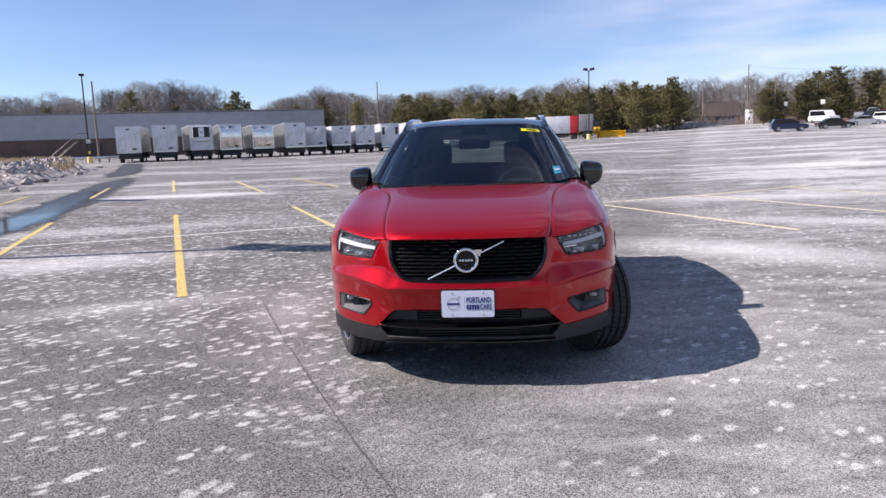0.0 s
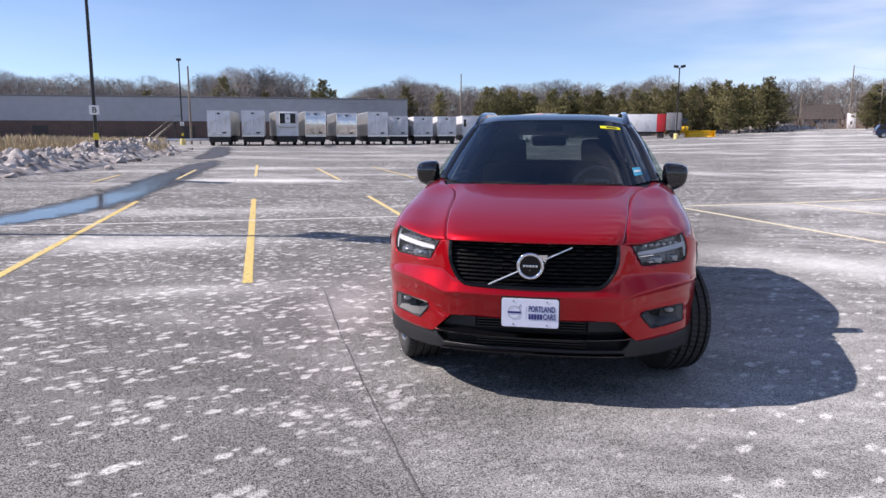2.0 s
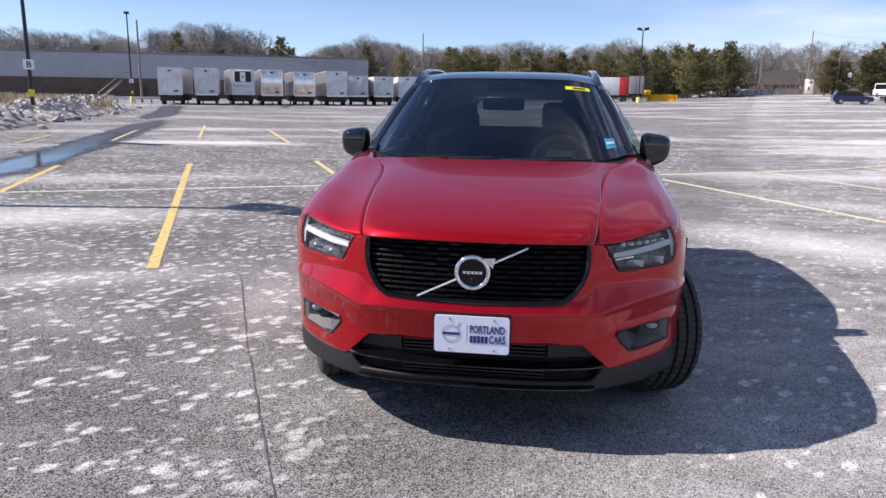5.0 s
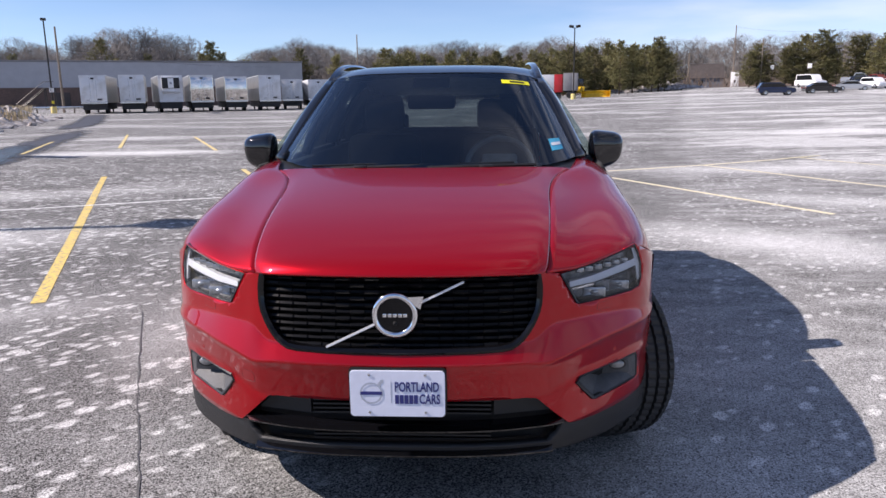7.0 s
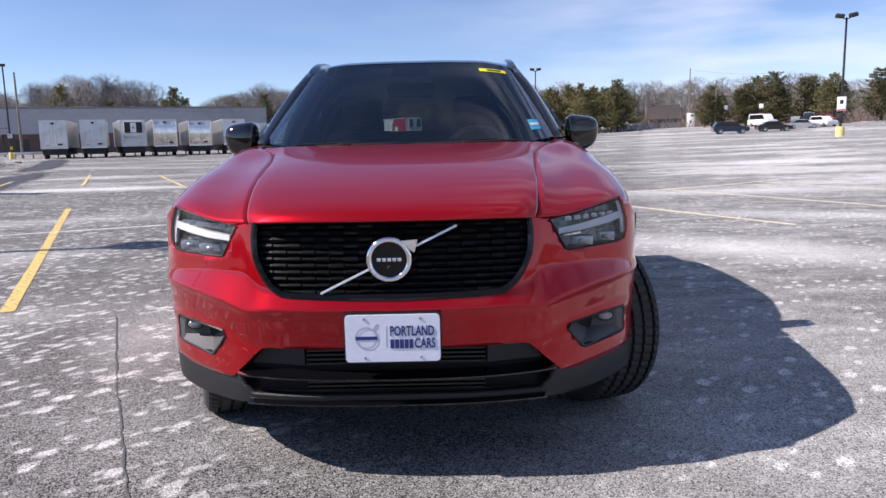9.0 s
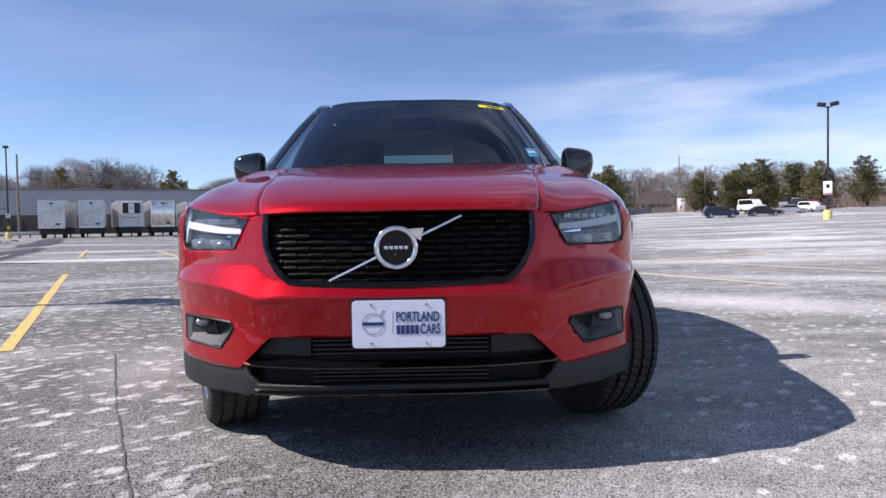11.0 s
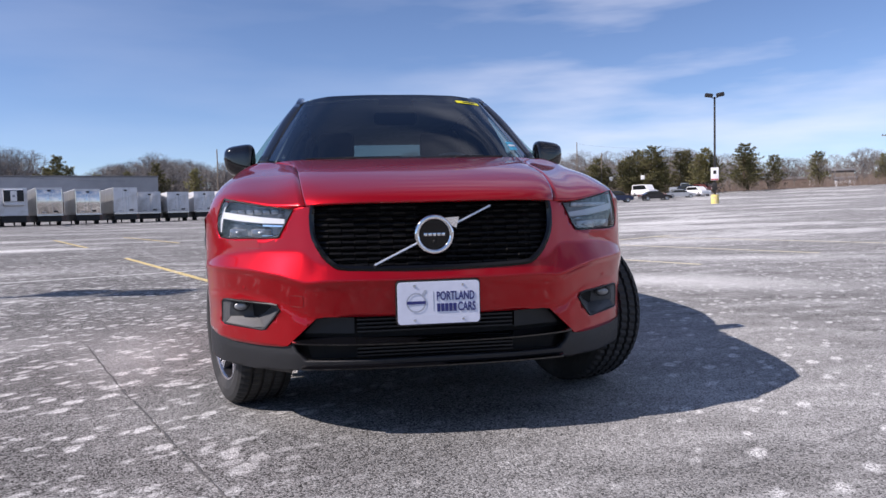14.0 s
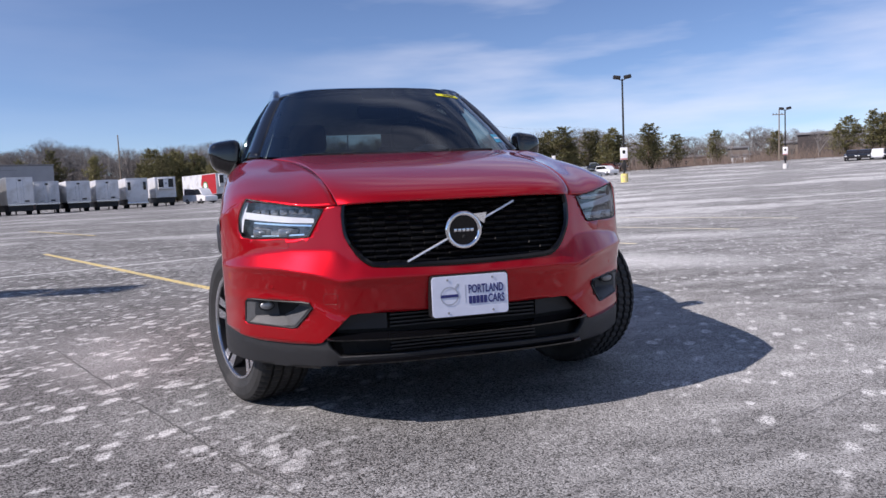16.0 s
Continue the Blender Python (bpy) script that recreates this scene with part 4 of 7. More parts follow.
# ---- the red car (own frame: nose at y = 0, its length along +y, x to its left) ----
car = tagged(empty("car", pose(-0.004, 0.0, 0.0, 0, 0, 1.2)), "glossy red compact SUV with black roof, parked on asphalt", "car")

PLAN = crom([(0, 0.004), (0.25, 0.014), (0.45, 0.052), (0.60, 0.135), (0.745, 0.262), (0.858, 0.395), (0.922, 0.54), (0.942, 0.68)], 8)
PX, PY = PLAN[:, 0], PLAN[:, 1]


def plan_x(y):
    """Half width of the nose at a distance back."""
    return float(np.interp(y, PY, PX))


def ease(a, b, v):
    t = min(max((v - a) / (b - a), 0.0), 1.0)
    return t * t * (3 - 2 * t)


def crease(x):
    """The height of the bumper's sharp edge."""
    return float(np.interp(abs(x), [0, 0.40, 0.485, 0.58, 0.70, 0.84, 0.92, 0.95], [0.580, 0.580, 0.571, 0.598, 0.617, 0.624, 0.618, 0.615]))


def shelf(x):
    """The upper end of the sloping facet above the edge."""
    return float(np.interp(abs(x), [0, 0.44, 0.50, 0.66, 0.80, 0.90, 0.95], [0.61, 0.64, 0.690, 0.690, 0.672, 0.648, 0.64]))


def fold(x):
    """The height of the fold where the corner below swells out again."""
    return float(np.interp(abs(x), [0, 0.44, 0.52, 0.62, 0.80, 0.95], [0.40, 0.425, 0.466, 0.514, 0.534, 0.53]))


def swell(x, z):
    """The nose's relief, its edges slightly rounded."""
    return (relief(x, z - 0.006) + relief(x, z - 0.002) + relief(x, z + 0.002) + relief(x, z + 0.006)) / 4


def relief(x, z):
    """The nose's relief: sloping facet, sharp edge, lower panel that leans in, full corners."""
    c, t, k = crease(x), shelf(x), fold(x)
    d = float(np.interp(abs(x), [0, 0.42, 0.52, 0.72, 0.88, 0.95], [0.022, 0.030, 0.050, 0.046, 0.026, 0.022]))
    if z >= t:
        return d + 0.135 * (z - t) * (1 - 0.35 * ease(0.5, 0.7, abs(x)))
    if z >= c:
        return d * (z - c) / (t - c)
    lean = 0.31 * (c - max(z, 0.44)) - 0.04 * max(0.0, 0.44 - z) + 0.006 * ease(0.0, 0.02, c - z)
    out = 0.016 * ease(0.0, 0.045, k - z) * ease(0.44, 0.56, abs(x)) * (1 - 0.45 * ease(0.84, 0.94, abs(x)))
    tuck = 0.35 * max(0.0, 0.30 - z) ** 1.2
    return lean - out + tuck


def front(x, z):
    """How far back the nose lies at a place on it."""
    return float(np.interp(abs(x), PX, PY)) + swell(x, z)


def flat(x, z):
    """The plane of the grille."""
    return float(np.interp(abs(x), PX, PY)) + 0.024 + 0.135 * (z - 0.61)


# red bumper skin with its openings
rows = []
LEVELS = [lambda x: 0.93, lambda x: shelf(x) + 0.008, lambda x: shelf(x) - 0.008, lambda x: crease(x) + 0.009, lambda x: crease(x) - 0.009, lambda x: max(fold(x) + 0.002, 0.41), lambda x: max(fold(x) - 0.045, 0.375), lambda x: 0.30]
for ka, kb, n in zip(LEVELS, LEVELS[1:], (12, 3, 4, 6, 8, 4, 9)):
    for j in range(n + (kb is LEVELS[-1])):
        row = []
        for x, y in PLAN:
            if y > 0.585:
                continue
            z = ka(x) + (kb(x) - ka(x)) * j / n
            row.append((x, y + swell(x, z), z))
        rows.append(row)
skin = sheet(both(rows), (0, -1, 0))
GRILLE = smooth_poly([(0.0, 0.884), (0.30, 0.882), (0.435, 0.872), (0.462, 0.85), (0.466, 0.79), (0.458, 0.735), (0.425, 0.672), (0.385, 0.632), (0.33, 0.616), (0.15, 0.611),
                      (0.0, 0.610), (-0.15, 0.611), (-0.33, 0.616), (-0.385, 0.632), (-0.425, 0.672), (-0.458, 0.735), (-0.466, 0.79), (-0.462, 0.85), (-0.435, 0.872), (-0.30, 0.882)], 2)
LIGHT = [(0.524, 0.848), (0.582, 0.742), (0.596, 0.736), (0.70, 0.736), (0.80, 0.735), (0.838, 0.742), (0.850, 0.770), (0.848, 0.82), (0.832, 0.868), (0.812, 0.900), (0.764, 0.889), (0.644, 0.866)]
FOG = [(0.586, 0.466), (0.612, 0.430), (0.650, 0.385), (0.668, 0.379), (0.835, 0.386), (0.848, 0.396), (0.842, 0.480), (0.832, 0.494), (0.812, 0.497), (0.625, 0.492), (0.60, 0.487)]
MOUTH = [(0.452, 0.436), (0.478, 0.412), (0.565, 0.330), (0.585, 0.325), (0.68, 0.322), (0.79, 0.325), (0.86, 0.335), (0.90, 0.35), (1.0, 0.39), (1.0, 0.20), (0.0, 0.20), (0.0, 0.440), (0.42, 0.441)]
cut(skin, GRILLE)
for p in (LIGHT, FOG, MOUTH):
    cut(skin, p)
    cut(skin, mirrored(p))
# above the lights and the grille the bonnet and wings take over
for p in ([(0.465, 0.95), (0.465, 0.862), (0.524, 0.849), (0.644, 0.867), (0.764, 0.890), (0.812, 0.901), (0.840, 0.884), (0.88, 0.860), (0.916, 0.829), (0.99, 0.80), (0.99, 0.95)], [(0.0, 0.95), (0.0, 0.883), (0.30, 0.881), (0.47, 0.862), (0.47, 0.95)]):
    cut(skin, p)
    cut(skin, mirrored(p))
# wheel opening
bumper = thick(part("front_bumper", skin, RED, car, smooth=20), 0.008)
for s in (-1, 1):
    x = s * 0.522
    ring = [(x + 0.026 * math.copysign(abs(math.cos(a)) ** 0.3, math.cos(a)), 0.502 + 0.022 * math.copysign(abs(math.sin(a)) ** 0.3, math.sin(a))) for a in np.linspace(0, 2 * math.pi, 24, endpoint=False)]
    if s < 0:
        part("tow_cover", outline_bar(ring, -0.0005, 0.002, 0.0009, front, 0.0002), SEAM, bumper, "tow eye cover seam")
    for xx, zz in ((0.735, 0.548),):
        bm = bmesh.new()
        bmesh.ops.create_circle(bm, segments=16, radius=0.008, cap_ends=True, matrix=Matrix.Translation((s * xx, front(xx, zz) - 0.002, zz)) @ Matrix.Rotation(s * 0.72, 4, "Z") @ Matrix.Rotation(radians(90), 4, "X"))
        part("parking_sensor", bm, RED, bumper)
    # washer flap below the light
    ring = [(s * 0.69 + 0.028 * math.copysign(abs(math.cos(a)) ** 0.3, math.cos(a)), 0.712 + 0.013 * math.copysign(abs(math.sin(a)) ** 0.3, math.sin(a))) for a in np.linspace(0, 2 * math.pi, 24, endpoint=False)]
    part("washer_flap", outline_bar(ring, -0.0005, 0.002, 0.0009, front, 0.0002), SEAM, bumper)

# dark bulkhead behind every opening
rows = []
for z in np.linspace(0.913, 0.24, 13):
    rows.append([(x * 0.97, y + swell(x, z) + 0.075, z) for x, y in PLAN])
part("bulkhead", sheet(both(rows), (0, -1, 0)), VOID, car)

# radiator grille
grille = part("grille_frame", outline_bar(GRILLE, -0.006, 0.05, 0.019, flat), GRILLE_FRAME, car, "gloss black grille surround")
def grille_half(z):
    xs = [abs(x) for (x, zz), (x2, z2) in zip(GRILLE, GRILLE[1:] + GRILLE[:1]) if (zz - z) * (z2 - z) <= 0 for x in ((x + (x2 - x) * ((z - zz) / (z2 - zz) if abs(z2 - zz) > 1e-9 else 0)),)]
    return (max(xs) if xs else 0.3) - 0.013


part("grille_panel", prism([(x * 0.985, 0.747 + (z - 0.747) * 0.985) for x, z in GRILLE], 0.045, 0.052, flat), VOID, grille)
for i in range(11):
    z = 0.634 + i * 0.0215
    h = grille_half(z)
    bm = bmesh.new()
    k = int(h / 0.024)
    prof = []
    for j in range(-k, k + 1):
        xa, xb = j * 0.024 - 0.012, j * 0.024 + 0.012
        step = 0.0 if (j + 2 * (i % 2)) % 4 in (0, 1) else 0.0045
        prof += [(max(-h, xa + 0.002), step), (min(h, xb - 0.002), step)]
    prof = [(-h, prof[0][1])] + prof + [(h, prof[-1][1])]
    rings = []
    for x, st in prof:
        y = flat(x, z) + 0.016 + st
        rings.append([bm.verts.new(c) for c in ((x, y + 0.003, z - 0.0065), (x, y, z - 0.001 - st * 0.3), (x, y + 0.004, z + 0.0055 - st * 0.4), (x, y + 0.022, z + 0.0075), (x, y + 0.022, z - 0.0065))])
    for a, b in zip(rings, rings[1:]):
        for q in range(5):
            bm.faces.new((a[q], b[q], b[(q + 1) % 5], a[(q + 1) % 5]))
    bmesh.ops.recalc_face_normals(bm, faces=bm.faces)
    part("slat", bm, GRILLE_BLACK, grille, smooth=0)
rib = finish(box(-0.0012, 0.004, -0.009, 0.0012, 0.02, 0.009), GRILLE_BLACK, 0, "rib")
for i in range(11):
    z = 0.634 + i * 0.0215
    for x in (-0.36, -0.21, -0.07, 0.07, 0.21, 0.36):
        if abs(x) < grille_half(z):
            piece("rib", rib, grille, Matrix.Translation((x, flat(x, z) + 0.030, z + 0.0107)))

# emblem: slanted bar, ring, dark badge
def fb(x, z):
    return flat(x, z) - 0.010


for a, b in (((-0.232, 0.634), (-0.058, 0.717)), ((0.058, 0.772), (0.215, 0.846))):
    d = Vector((b[0] - a[0], 0, b[1] - a[1])).normalized() * 0.0034
    bar = prism([(a[0] - d.z, a[1] + d.x), (a[0] + d.z, a[1] - d.x), (b[0] + d.z, b[1] - d.x), (b[0] - d.z, b[1] + d.x)], -0.004, 0.010, fb, 0.0028)
    part("emblem_bar", bar, BRIGHT, car, "slanted chrome bar across the grille", smooth=60)
EC = Vector((-0.006, -0.012 + flat(0, 0.742), 0.742))
bm = bmesh.new()
k = 48
prof = [(0.0745, 0.003)] + [(0.0648 + 0.0098 * math.cos(a), -0.001 - 0.010 * math.sin(a)) for a in np.linspace(0.15, math.pi - 0.15, 9)] + [(0.0548, 0.010)]
rings = [[bm.verts.new(EC + Vector((r * math.cos(2 * math.pi * i / k), y, r * math.sin(2 * math.pi * i / k)))) for i in range(k)] for r, y in prof]
for a, b in zip(rings, rings[1:]):
    for i in range(k):
        bm.faces.new((a[i], a[(i + 1) % k], b[(i + 1) % k], b[i]))
# arrow point that joins the ring to the bar
add = [(0.040, 0.061), (0.093, 0.064), (0.082, 0.022), (0.066, 0.033), (0.055, 0.046)]
f0 = [bm.verts.new(EC + Vector((x, -0.011, z))) for x, z in add]
f1 = [bm.verts.new(EC + Vector((x, 0.010, z))) for x, z in add]
bm.faces.new(f0)
for i in range(5):
    bm.faces.new((f0[i], f1[i], f1[(i + 1) % 5], f0[(i + 1) % 5]))
bmesh.ops.recalc_face_normals(bm, faces=bm.faces)
ring_ob = part("emblem_ring", bm, CHROME, car, "round chrome emblem ring", smooth=30)
bm = bmesh.new()
bmesh.ops.create_cone(bm, cap_ends=True, segments=40, radius1=0.0555, radius2=0.0545, depth=0.006, matrix=Matrix.Translation(EC) @ Matrix.Rotation(radians(90), 4, "X"))
part("emblem_disc", bm, GRILLE_FRAME, ring_ob, "glossy dark disc with a plain silver strip")
for i in range(5):
    x = -0.033 + i * 0.0165
    part("emblem_strip", box(EC.x + x - 0.0065, EC.y - 0.0065, EC.z - 0.006, EC.x + x + 0.0065, EC.y - 0.0025, EC.z + 0.006, 0.0015), CHROME, ring_ob)
bm = bmesh.new()
bmesh.ops.create_uvsphere(bm, u_segments=10, v_segments=6, radius=0.007, matrix=Matrix.Translation(EC + Vector((0, -0.003, -0.026))))
part("camera_eye", bm, VOID, ring_ob)

# number plate panel
def round_rect(x0, z0, x1, z1, r, n=5):
    out = []
    for cx, cz, a0 in ((x1 - r, z1 - r, 0), (x0 + r, z1 - r, 90), (x0 + r, z0 + r, 180), (x1 - r, z0 + r, 270)):
        out += [(cx + r * math.cos(radians(a0 + 90 * k / n)), cz + r * math.sin(radians(a0 + 90 * k / n))) for k in range(n + 1)]
    return out


plate = part("licence_plate", prism(round_rect(-0.1525, 0.414, 0.1525, 0.570, 0.013), -0.006, 0.0, None, 0.0012), PLATE_WHITE, car, "white dealer plate with navy lettering")
part("plate_bracket", prism(round_rect(-0.157, 0.409, 0.157, 0.576, 0.014), 0.0005, 0.045, None, 0.002), BLACKPL, plate, "black plate bracket")
for sx in (-0.09, 0.09):
    for sz in (0.429, 0.556):
        bm = bmesh.new()
        bmesh.ops.create_cone(bm, cap_ends=True, segments=12, radius1=0.005, radius2=0.004, depth=0.003, matrix=Matrix.Translation((sx, -0.0072, sz)) @ Matrix.Rotation(radians(90), 4, "X"))
        part("screw", bm, SILVER, plate)
for txt, x, z, want in (("PORTLAND", 0.0625, 0.5145, 0.141), ("CARS", 0.1035, 0.4735, 0.066)):
    me = lettering(txt, 0.0345)
    me.materials.append(NAVY)
    xs = [v.co.x for v in me.vertices]
    zs = [v.co.z for v in me.vertices]
    me.transform(Matrix.Diagonal((want / (max(xs) - min(xs)), 1, 0.0335 / (max(zs) - min(zs)), 1)))
    piece("print", me, plate, Matrix.Translation((x, -0.0072, z)))
for i in range(5):
    part("print_bar", box(-0.0075 + i * 0.0152, -0.0078, 0.459, 0.0048 + i * 0.0152, -0.0062, 0.4885), NAVY, plate)
part("print_rule", box(-0.0212, -0.0068, 0.462, -0.0195, -0.0062, 0.534), GREYPRINT, plate)
bm = bmesh.new()
c = Vector((-0.084, -0.0068, 0.494))
rr = [[bm.verts.new(c + Vector((r * math.cos(2 * math.pi * i / 36), -0.0006, r * math.sin(2 * math.pi * i / 36)))) for i in range(36)] for r in (0.031, 0.0365)]
for i in range(36):
    bm.faces.new((rr[0][i], rr[1][i], rr[1][(i + 1) % 36], rr[0][(i + 1) % 36]))
part("print_ring", bm, GREYPRINT, plate)
part("print_strip", box(-0.119, -0.0076, 0.4885, -0.049, -0.0062, 0.4995), NAVY, plate)
part("print_arrow", prism([(-0.064, 0.523), (-0.058, 0.517), (-0.045, 0.532), (-0.045, 0.54), (-0.053, 0.54)], -0.0068, -0.0060), GREYPRINT, plate)


# headlights
for s in (-1, 1):
    P = LIGHT if s > 0 else mirrored(LIGHT)
    hl = part("headlight", outline_bar(P, 0.002, 0.05, 0.008, front), BLACKPL, car, "clear headlight with a sideways T running light")
    part("housing", prism(P, 0.06, 0.066, front), LAMP_DARK, hl)
    lid = sheet(np.array([[(x, y + swell(x, z) + 0.003, z) for x, y in PLAN] for z in np.linspace(0.92, 0.70, 12)]) * (s, 1, 1), (0, -1, 0))
    cut(lid, P, keep_inside=True)
    lens_ob = part("lens", lid, LENS, hl)
    lens_ob.visible_shadow = False
    # the sideways T: a long arm and an outer fork
    def strip(pts, w, k0, k1, m, nm):
        bm = bmesh.new()
        rows = []
        for i, (x, z) in enumerate(pts):
            ww = w[i] if hasattr(w, "__len__") else w
            xa, za = pts[max(i - 1, 0)]
            xb, zb = pts[min(i + 1, len(pts) - 1)]
            dx, dz = xb - xa, zb - za
            ln = math.hypot(dx, dz)
            nx, nz = -dz / ln * ww, dx / ln * ww
            rows.append([bm.verts.new((s * xx, front(xx, zz) + kk, zz)) for xx, zz, kk in ((x - nx, z - nz, k1), (x - nx, z - nz, k0), (x + nx, z + nz, k0), (x + nx, z + nz, k1))])
        for a, b in zip(rows, rows[1:]):
            for q in range(3):
                bm.faces.new((a[q], b[q], b[q + 1], a[q + 1]))
        for e in (rows[0], rows[-1]):
            bm.faces.new(e)
        bmesh.ops.recalc_face_normals(bm, faces=bm.faces)
        return part(nm, bm, m, hl, smooth=0)
    strip([(0.562, 0.802), (0.65, 0.808), (0.735, 0.818), (0.79, 0.826), (0.826, 0.832)], [0.009, 0.0115, 0.013, 0.0135, 0.0135], 0.018, 0.045, DRL, "running_light")
    strip([(0.837, 0.762), (0.836, 0.790), (0.831, 0.828), (0.823, 0.856), (0.808, 0.886)], [0.005, 0.008, 0.011, 0.0105, 0.007], 0.018, 0.045, DRL, "running_light_fork")
    strip([(0.570, 0.784), (0.65, 0.788), (0.735, 0.795), (0.785, 0.80)], 0.0035, 0.022, 0.04, CHROME, "bright_trim")
    strip([(0.60, 0.750), (0.70, 0.746), (0.80, 0.746)], 0.003, 0.028, 0.05, CHROME, "bright_trim")
    for xx, zz, w in ((0.655, 0.757, 0.04), (0.755, 0.759, 0.036)):
        bm = bmesh.new()
        add_box(bm, s * xx - w, front(xx, zz) + 0.03, zz - 0.018, s * xx + w, front(xx, zz) + 0.07, zz + 0.018, 0.006)
        r = part("reflector", bm, LAMP_HOUSE, hl)
        bm = bmesh.new()
        bmesh.ops.create_uvsphere(bm, u_segments=16, v_segments=10, radius=0.013, matrix=Matrix.Translation((s * xx, front(xx, zz) + 0.034, zz)) @ Matrix.Diagonal((1.3, 0.6, 0.8, 1)))
        part("projector", bm, LAMP_HOUSE, hl)
    for j in range(6):
        xx = 0.60 + j * 0.035
        part("upper_cell", box(s * xx - 0.014, front(xx, 0.83) + 0.035, 0.830, s * xx + 0.014, front(xx, 0.83) + 0.06, 0.850, 0.003), LAMP_HOUSE, hl)

    # fog lamp pocket
    P = FOG if s > 0 else mirrored(FOG)
    fog = part("fog_lamp_bezel", outline_bar(P, 0.0, 0.05, 0.010, front), BLACKPL, car, "dark grey fog lamp pocket")
    bm = bmesh.new()
    n = len(P)
    cx, cz = s * 0.755, 0.462
    outer = [bm.verts.new((x, front(x, z) + 0.004, z)) for x, z in P]
    inner = [bm.verts.new((cx + (x - cx) * 0.55, front(cx, cz) + 0.055, cz + (z - cz) * 0.5)) for x, z in P]
    for i in range(n):
        bm.faces.new((outer[i], outer[(i + 1) % n], inner[(i + 1) % n], inner[i]))
    bm.faces.new(inner)
    bmesh.ops.recalc_face_normals(bm, faces=bm.faces)
    part("pocket", bm, POCKET, fog, smooth=20)
    bm = bmesh.new()
    bmesh.ops.create_cone(bm, cap_ends=True, segments=20, radius1=0.025, radius2=0.025, depth=0.05, matrix=Matrix.Translation((s * 0.758, front(0.758, 0.462) + 0.058, 0.464)) @ Matrix.Diagonal((1.3, 1, 0.85, 1)) @ Matrix.Rotation(radians(90), 4, "X"))
    lamp = part("fog_lamp", bm, BLACKPL, fog, "small clear fog lamp")
    bm = bmesh.new()
    bmesh.ops.create_uvsphere(bm, u_segments=16, v_segments=8, radius=0.022, matrix=Matrix.Translation((s * 0.758, front(0.758, 0.462) + 0.032, 0.464)) @ Matrix.Diagonal((1.2, 0.3, 0.72, 1)))
    part("fog_lens", bm, LAMP_DARK, fog)

# lower cladding with the two-storey intake
rows = []
for z in np.linspace(0.42, 0.165, 18):
    rows.append([(x * 0.999, y + swell(x, z) + 0.009, z) for x, y in PLAN])
clad = sheet(both(rows), (0, -1, 0))
HALF = [(0.50, 0.345), (0.565, 0.333), (0.585, 0.328), (0.68, 0.325), (0.79, 0.328), (0.86, 0.338), (0.90, 0.353), (1.0, 0.393), (1.0, 0.26), (0.93, 0.236), (0.80, 0.226), (0.70, 0.224), (0.575, 0.232), (0.5, 0.240)]
KEEP = HALF + [(0.0, 0.250)] + [(-x, z) for x, z in HALF[::-1]]
cut(clad, KEEP, keep_inside=True)
cut(clad, [(0.0, 0.37), (0.50, 0.37), (0.545, 0.338), (0.53, 0.306), (0.495, 0.272), (0.0, 0.277), (-0.495, 0.272), (-0.53, 0.306), (-0.545, 0.338), (-0.50, 0.37)])
lower = thick(part("lower_cladding", clad, CLAD, car, "dark grey lower bumper cladding"), 0.03)
rows = [[(x * (0.985 - 0.02 * t), y + swell(x, 0.24) + 0.05 + 0.05 * t, 0.25 - 0.05 * t) for x, y in PLAN if 0.58 < x < 0.93] for t in (0, 0.5, 1)]
for s in (-1, 1):
    thick(part("splash_guard", sheet(np.array(rows) * (s, 1, 1), (0, -1, 0)), BLACKPL, lower, "black underside guard"), 0.01)


def blade(half, nose, back_hi, back_lo, z_end, depth):
    """A bar across the intake, wedge-shaped: a front edge, an upper face that slopes back and a lower one."""
    bm = bmesh.new()
    rings = []
    for x in np.linspace(-half, half, 33):
        k = (abs(x) / half) ** 3
        y = front(x, nose)
        rings.append([bm.verts.new((x, y + dy, z + z_end * k)) for dy, z in ((-0.010, nose - 0.004), (-0.012, nose + 0.002), (depth, back_hi), (depth, back_lo))])
    for a, b in zip(rings, rings[1:]):
        for q in range(4):
            bm.faces.new((a[q], b[q], b[(q + 1) % 4], a[(q + 1) % 4]))
    bm.faces.new(rings[0])
    bm.faces.new(rings[-1])
    bmesh.ops.recalc_face_normals(bm, faces=bm.faces)
    return bm


part("intake_blade", blade(0.545, 0.338, 0.358, 0.330, 0.006, 0.035), PIANO, lower, "gloss black blade across the intake")
part("lower_lip", blade(0.51, 0.247, 0.276, 0.236, -0.003, 0.03), PIANO, lower, "gloss black lower lip")
intake = part("intake_grille", prism([(-0.47, 0.262), (0.47, 0.262), (0.50, 0.36), (0.44, 0.44), (-0.44, 0.44), (-0.50, 0.36)], 0.06, 0.066, front), VOID, car)
for z in (0.425, 0.41, 0.395, 0.38, 0.316, 0.302, 0.288):
    w = 0.30
    part("intake_slat", prism([(-w, z - 0.003), (w, z - 0.003), (w, z + 0.003), (-w, z + 0.003)], 0.03, 0.055, front), BLACKPL, intake, smooth=0)
for s in (-1, 1):
    part("intake_side", prism([(s * 0.31, 0.432), (s * 0.445, 0.436), (s * 0.50, 0.375), (s * 0.31, 0.372)], 0.040, 0.06, front), BLACKPL, intake)
part("undertray", box(-0.46, 0.30, 0.238, 0.46, 4.2, 0.26, 0.01), VOID, car)
rows = [[(x, y + 0.11 + 0.05 * t, 0.275 - 0.03 * t) for x, y in PLAN[PLAN[:, 0] < 0.47]] for t in (0, 0.5, 1)]
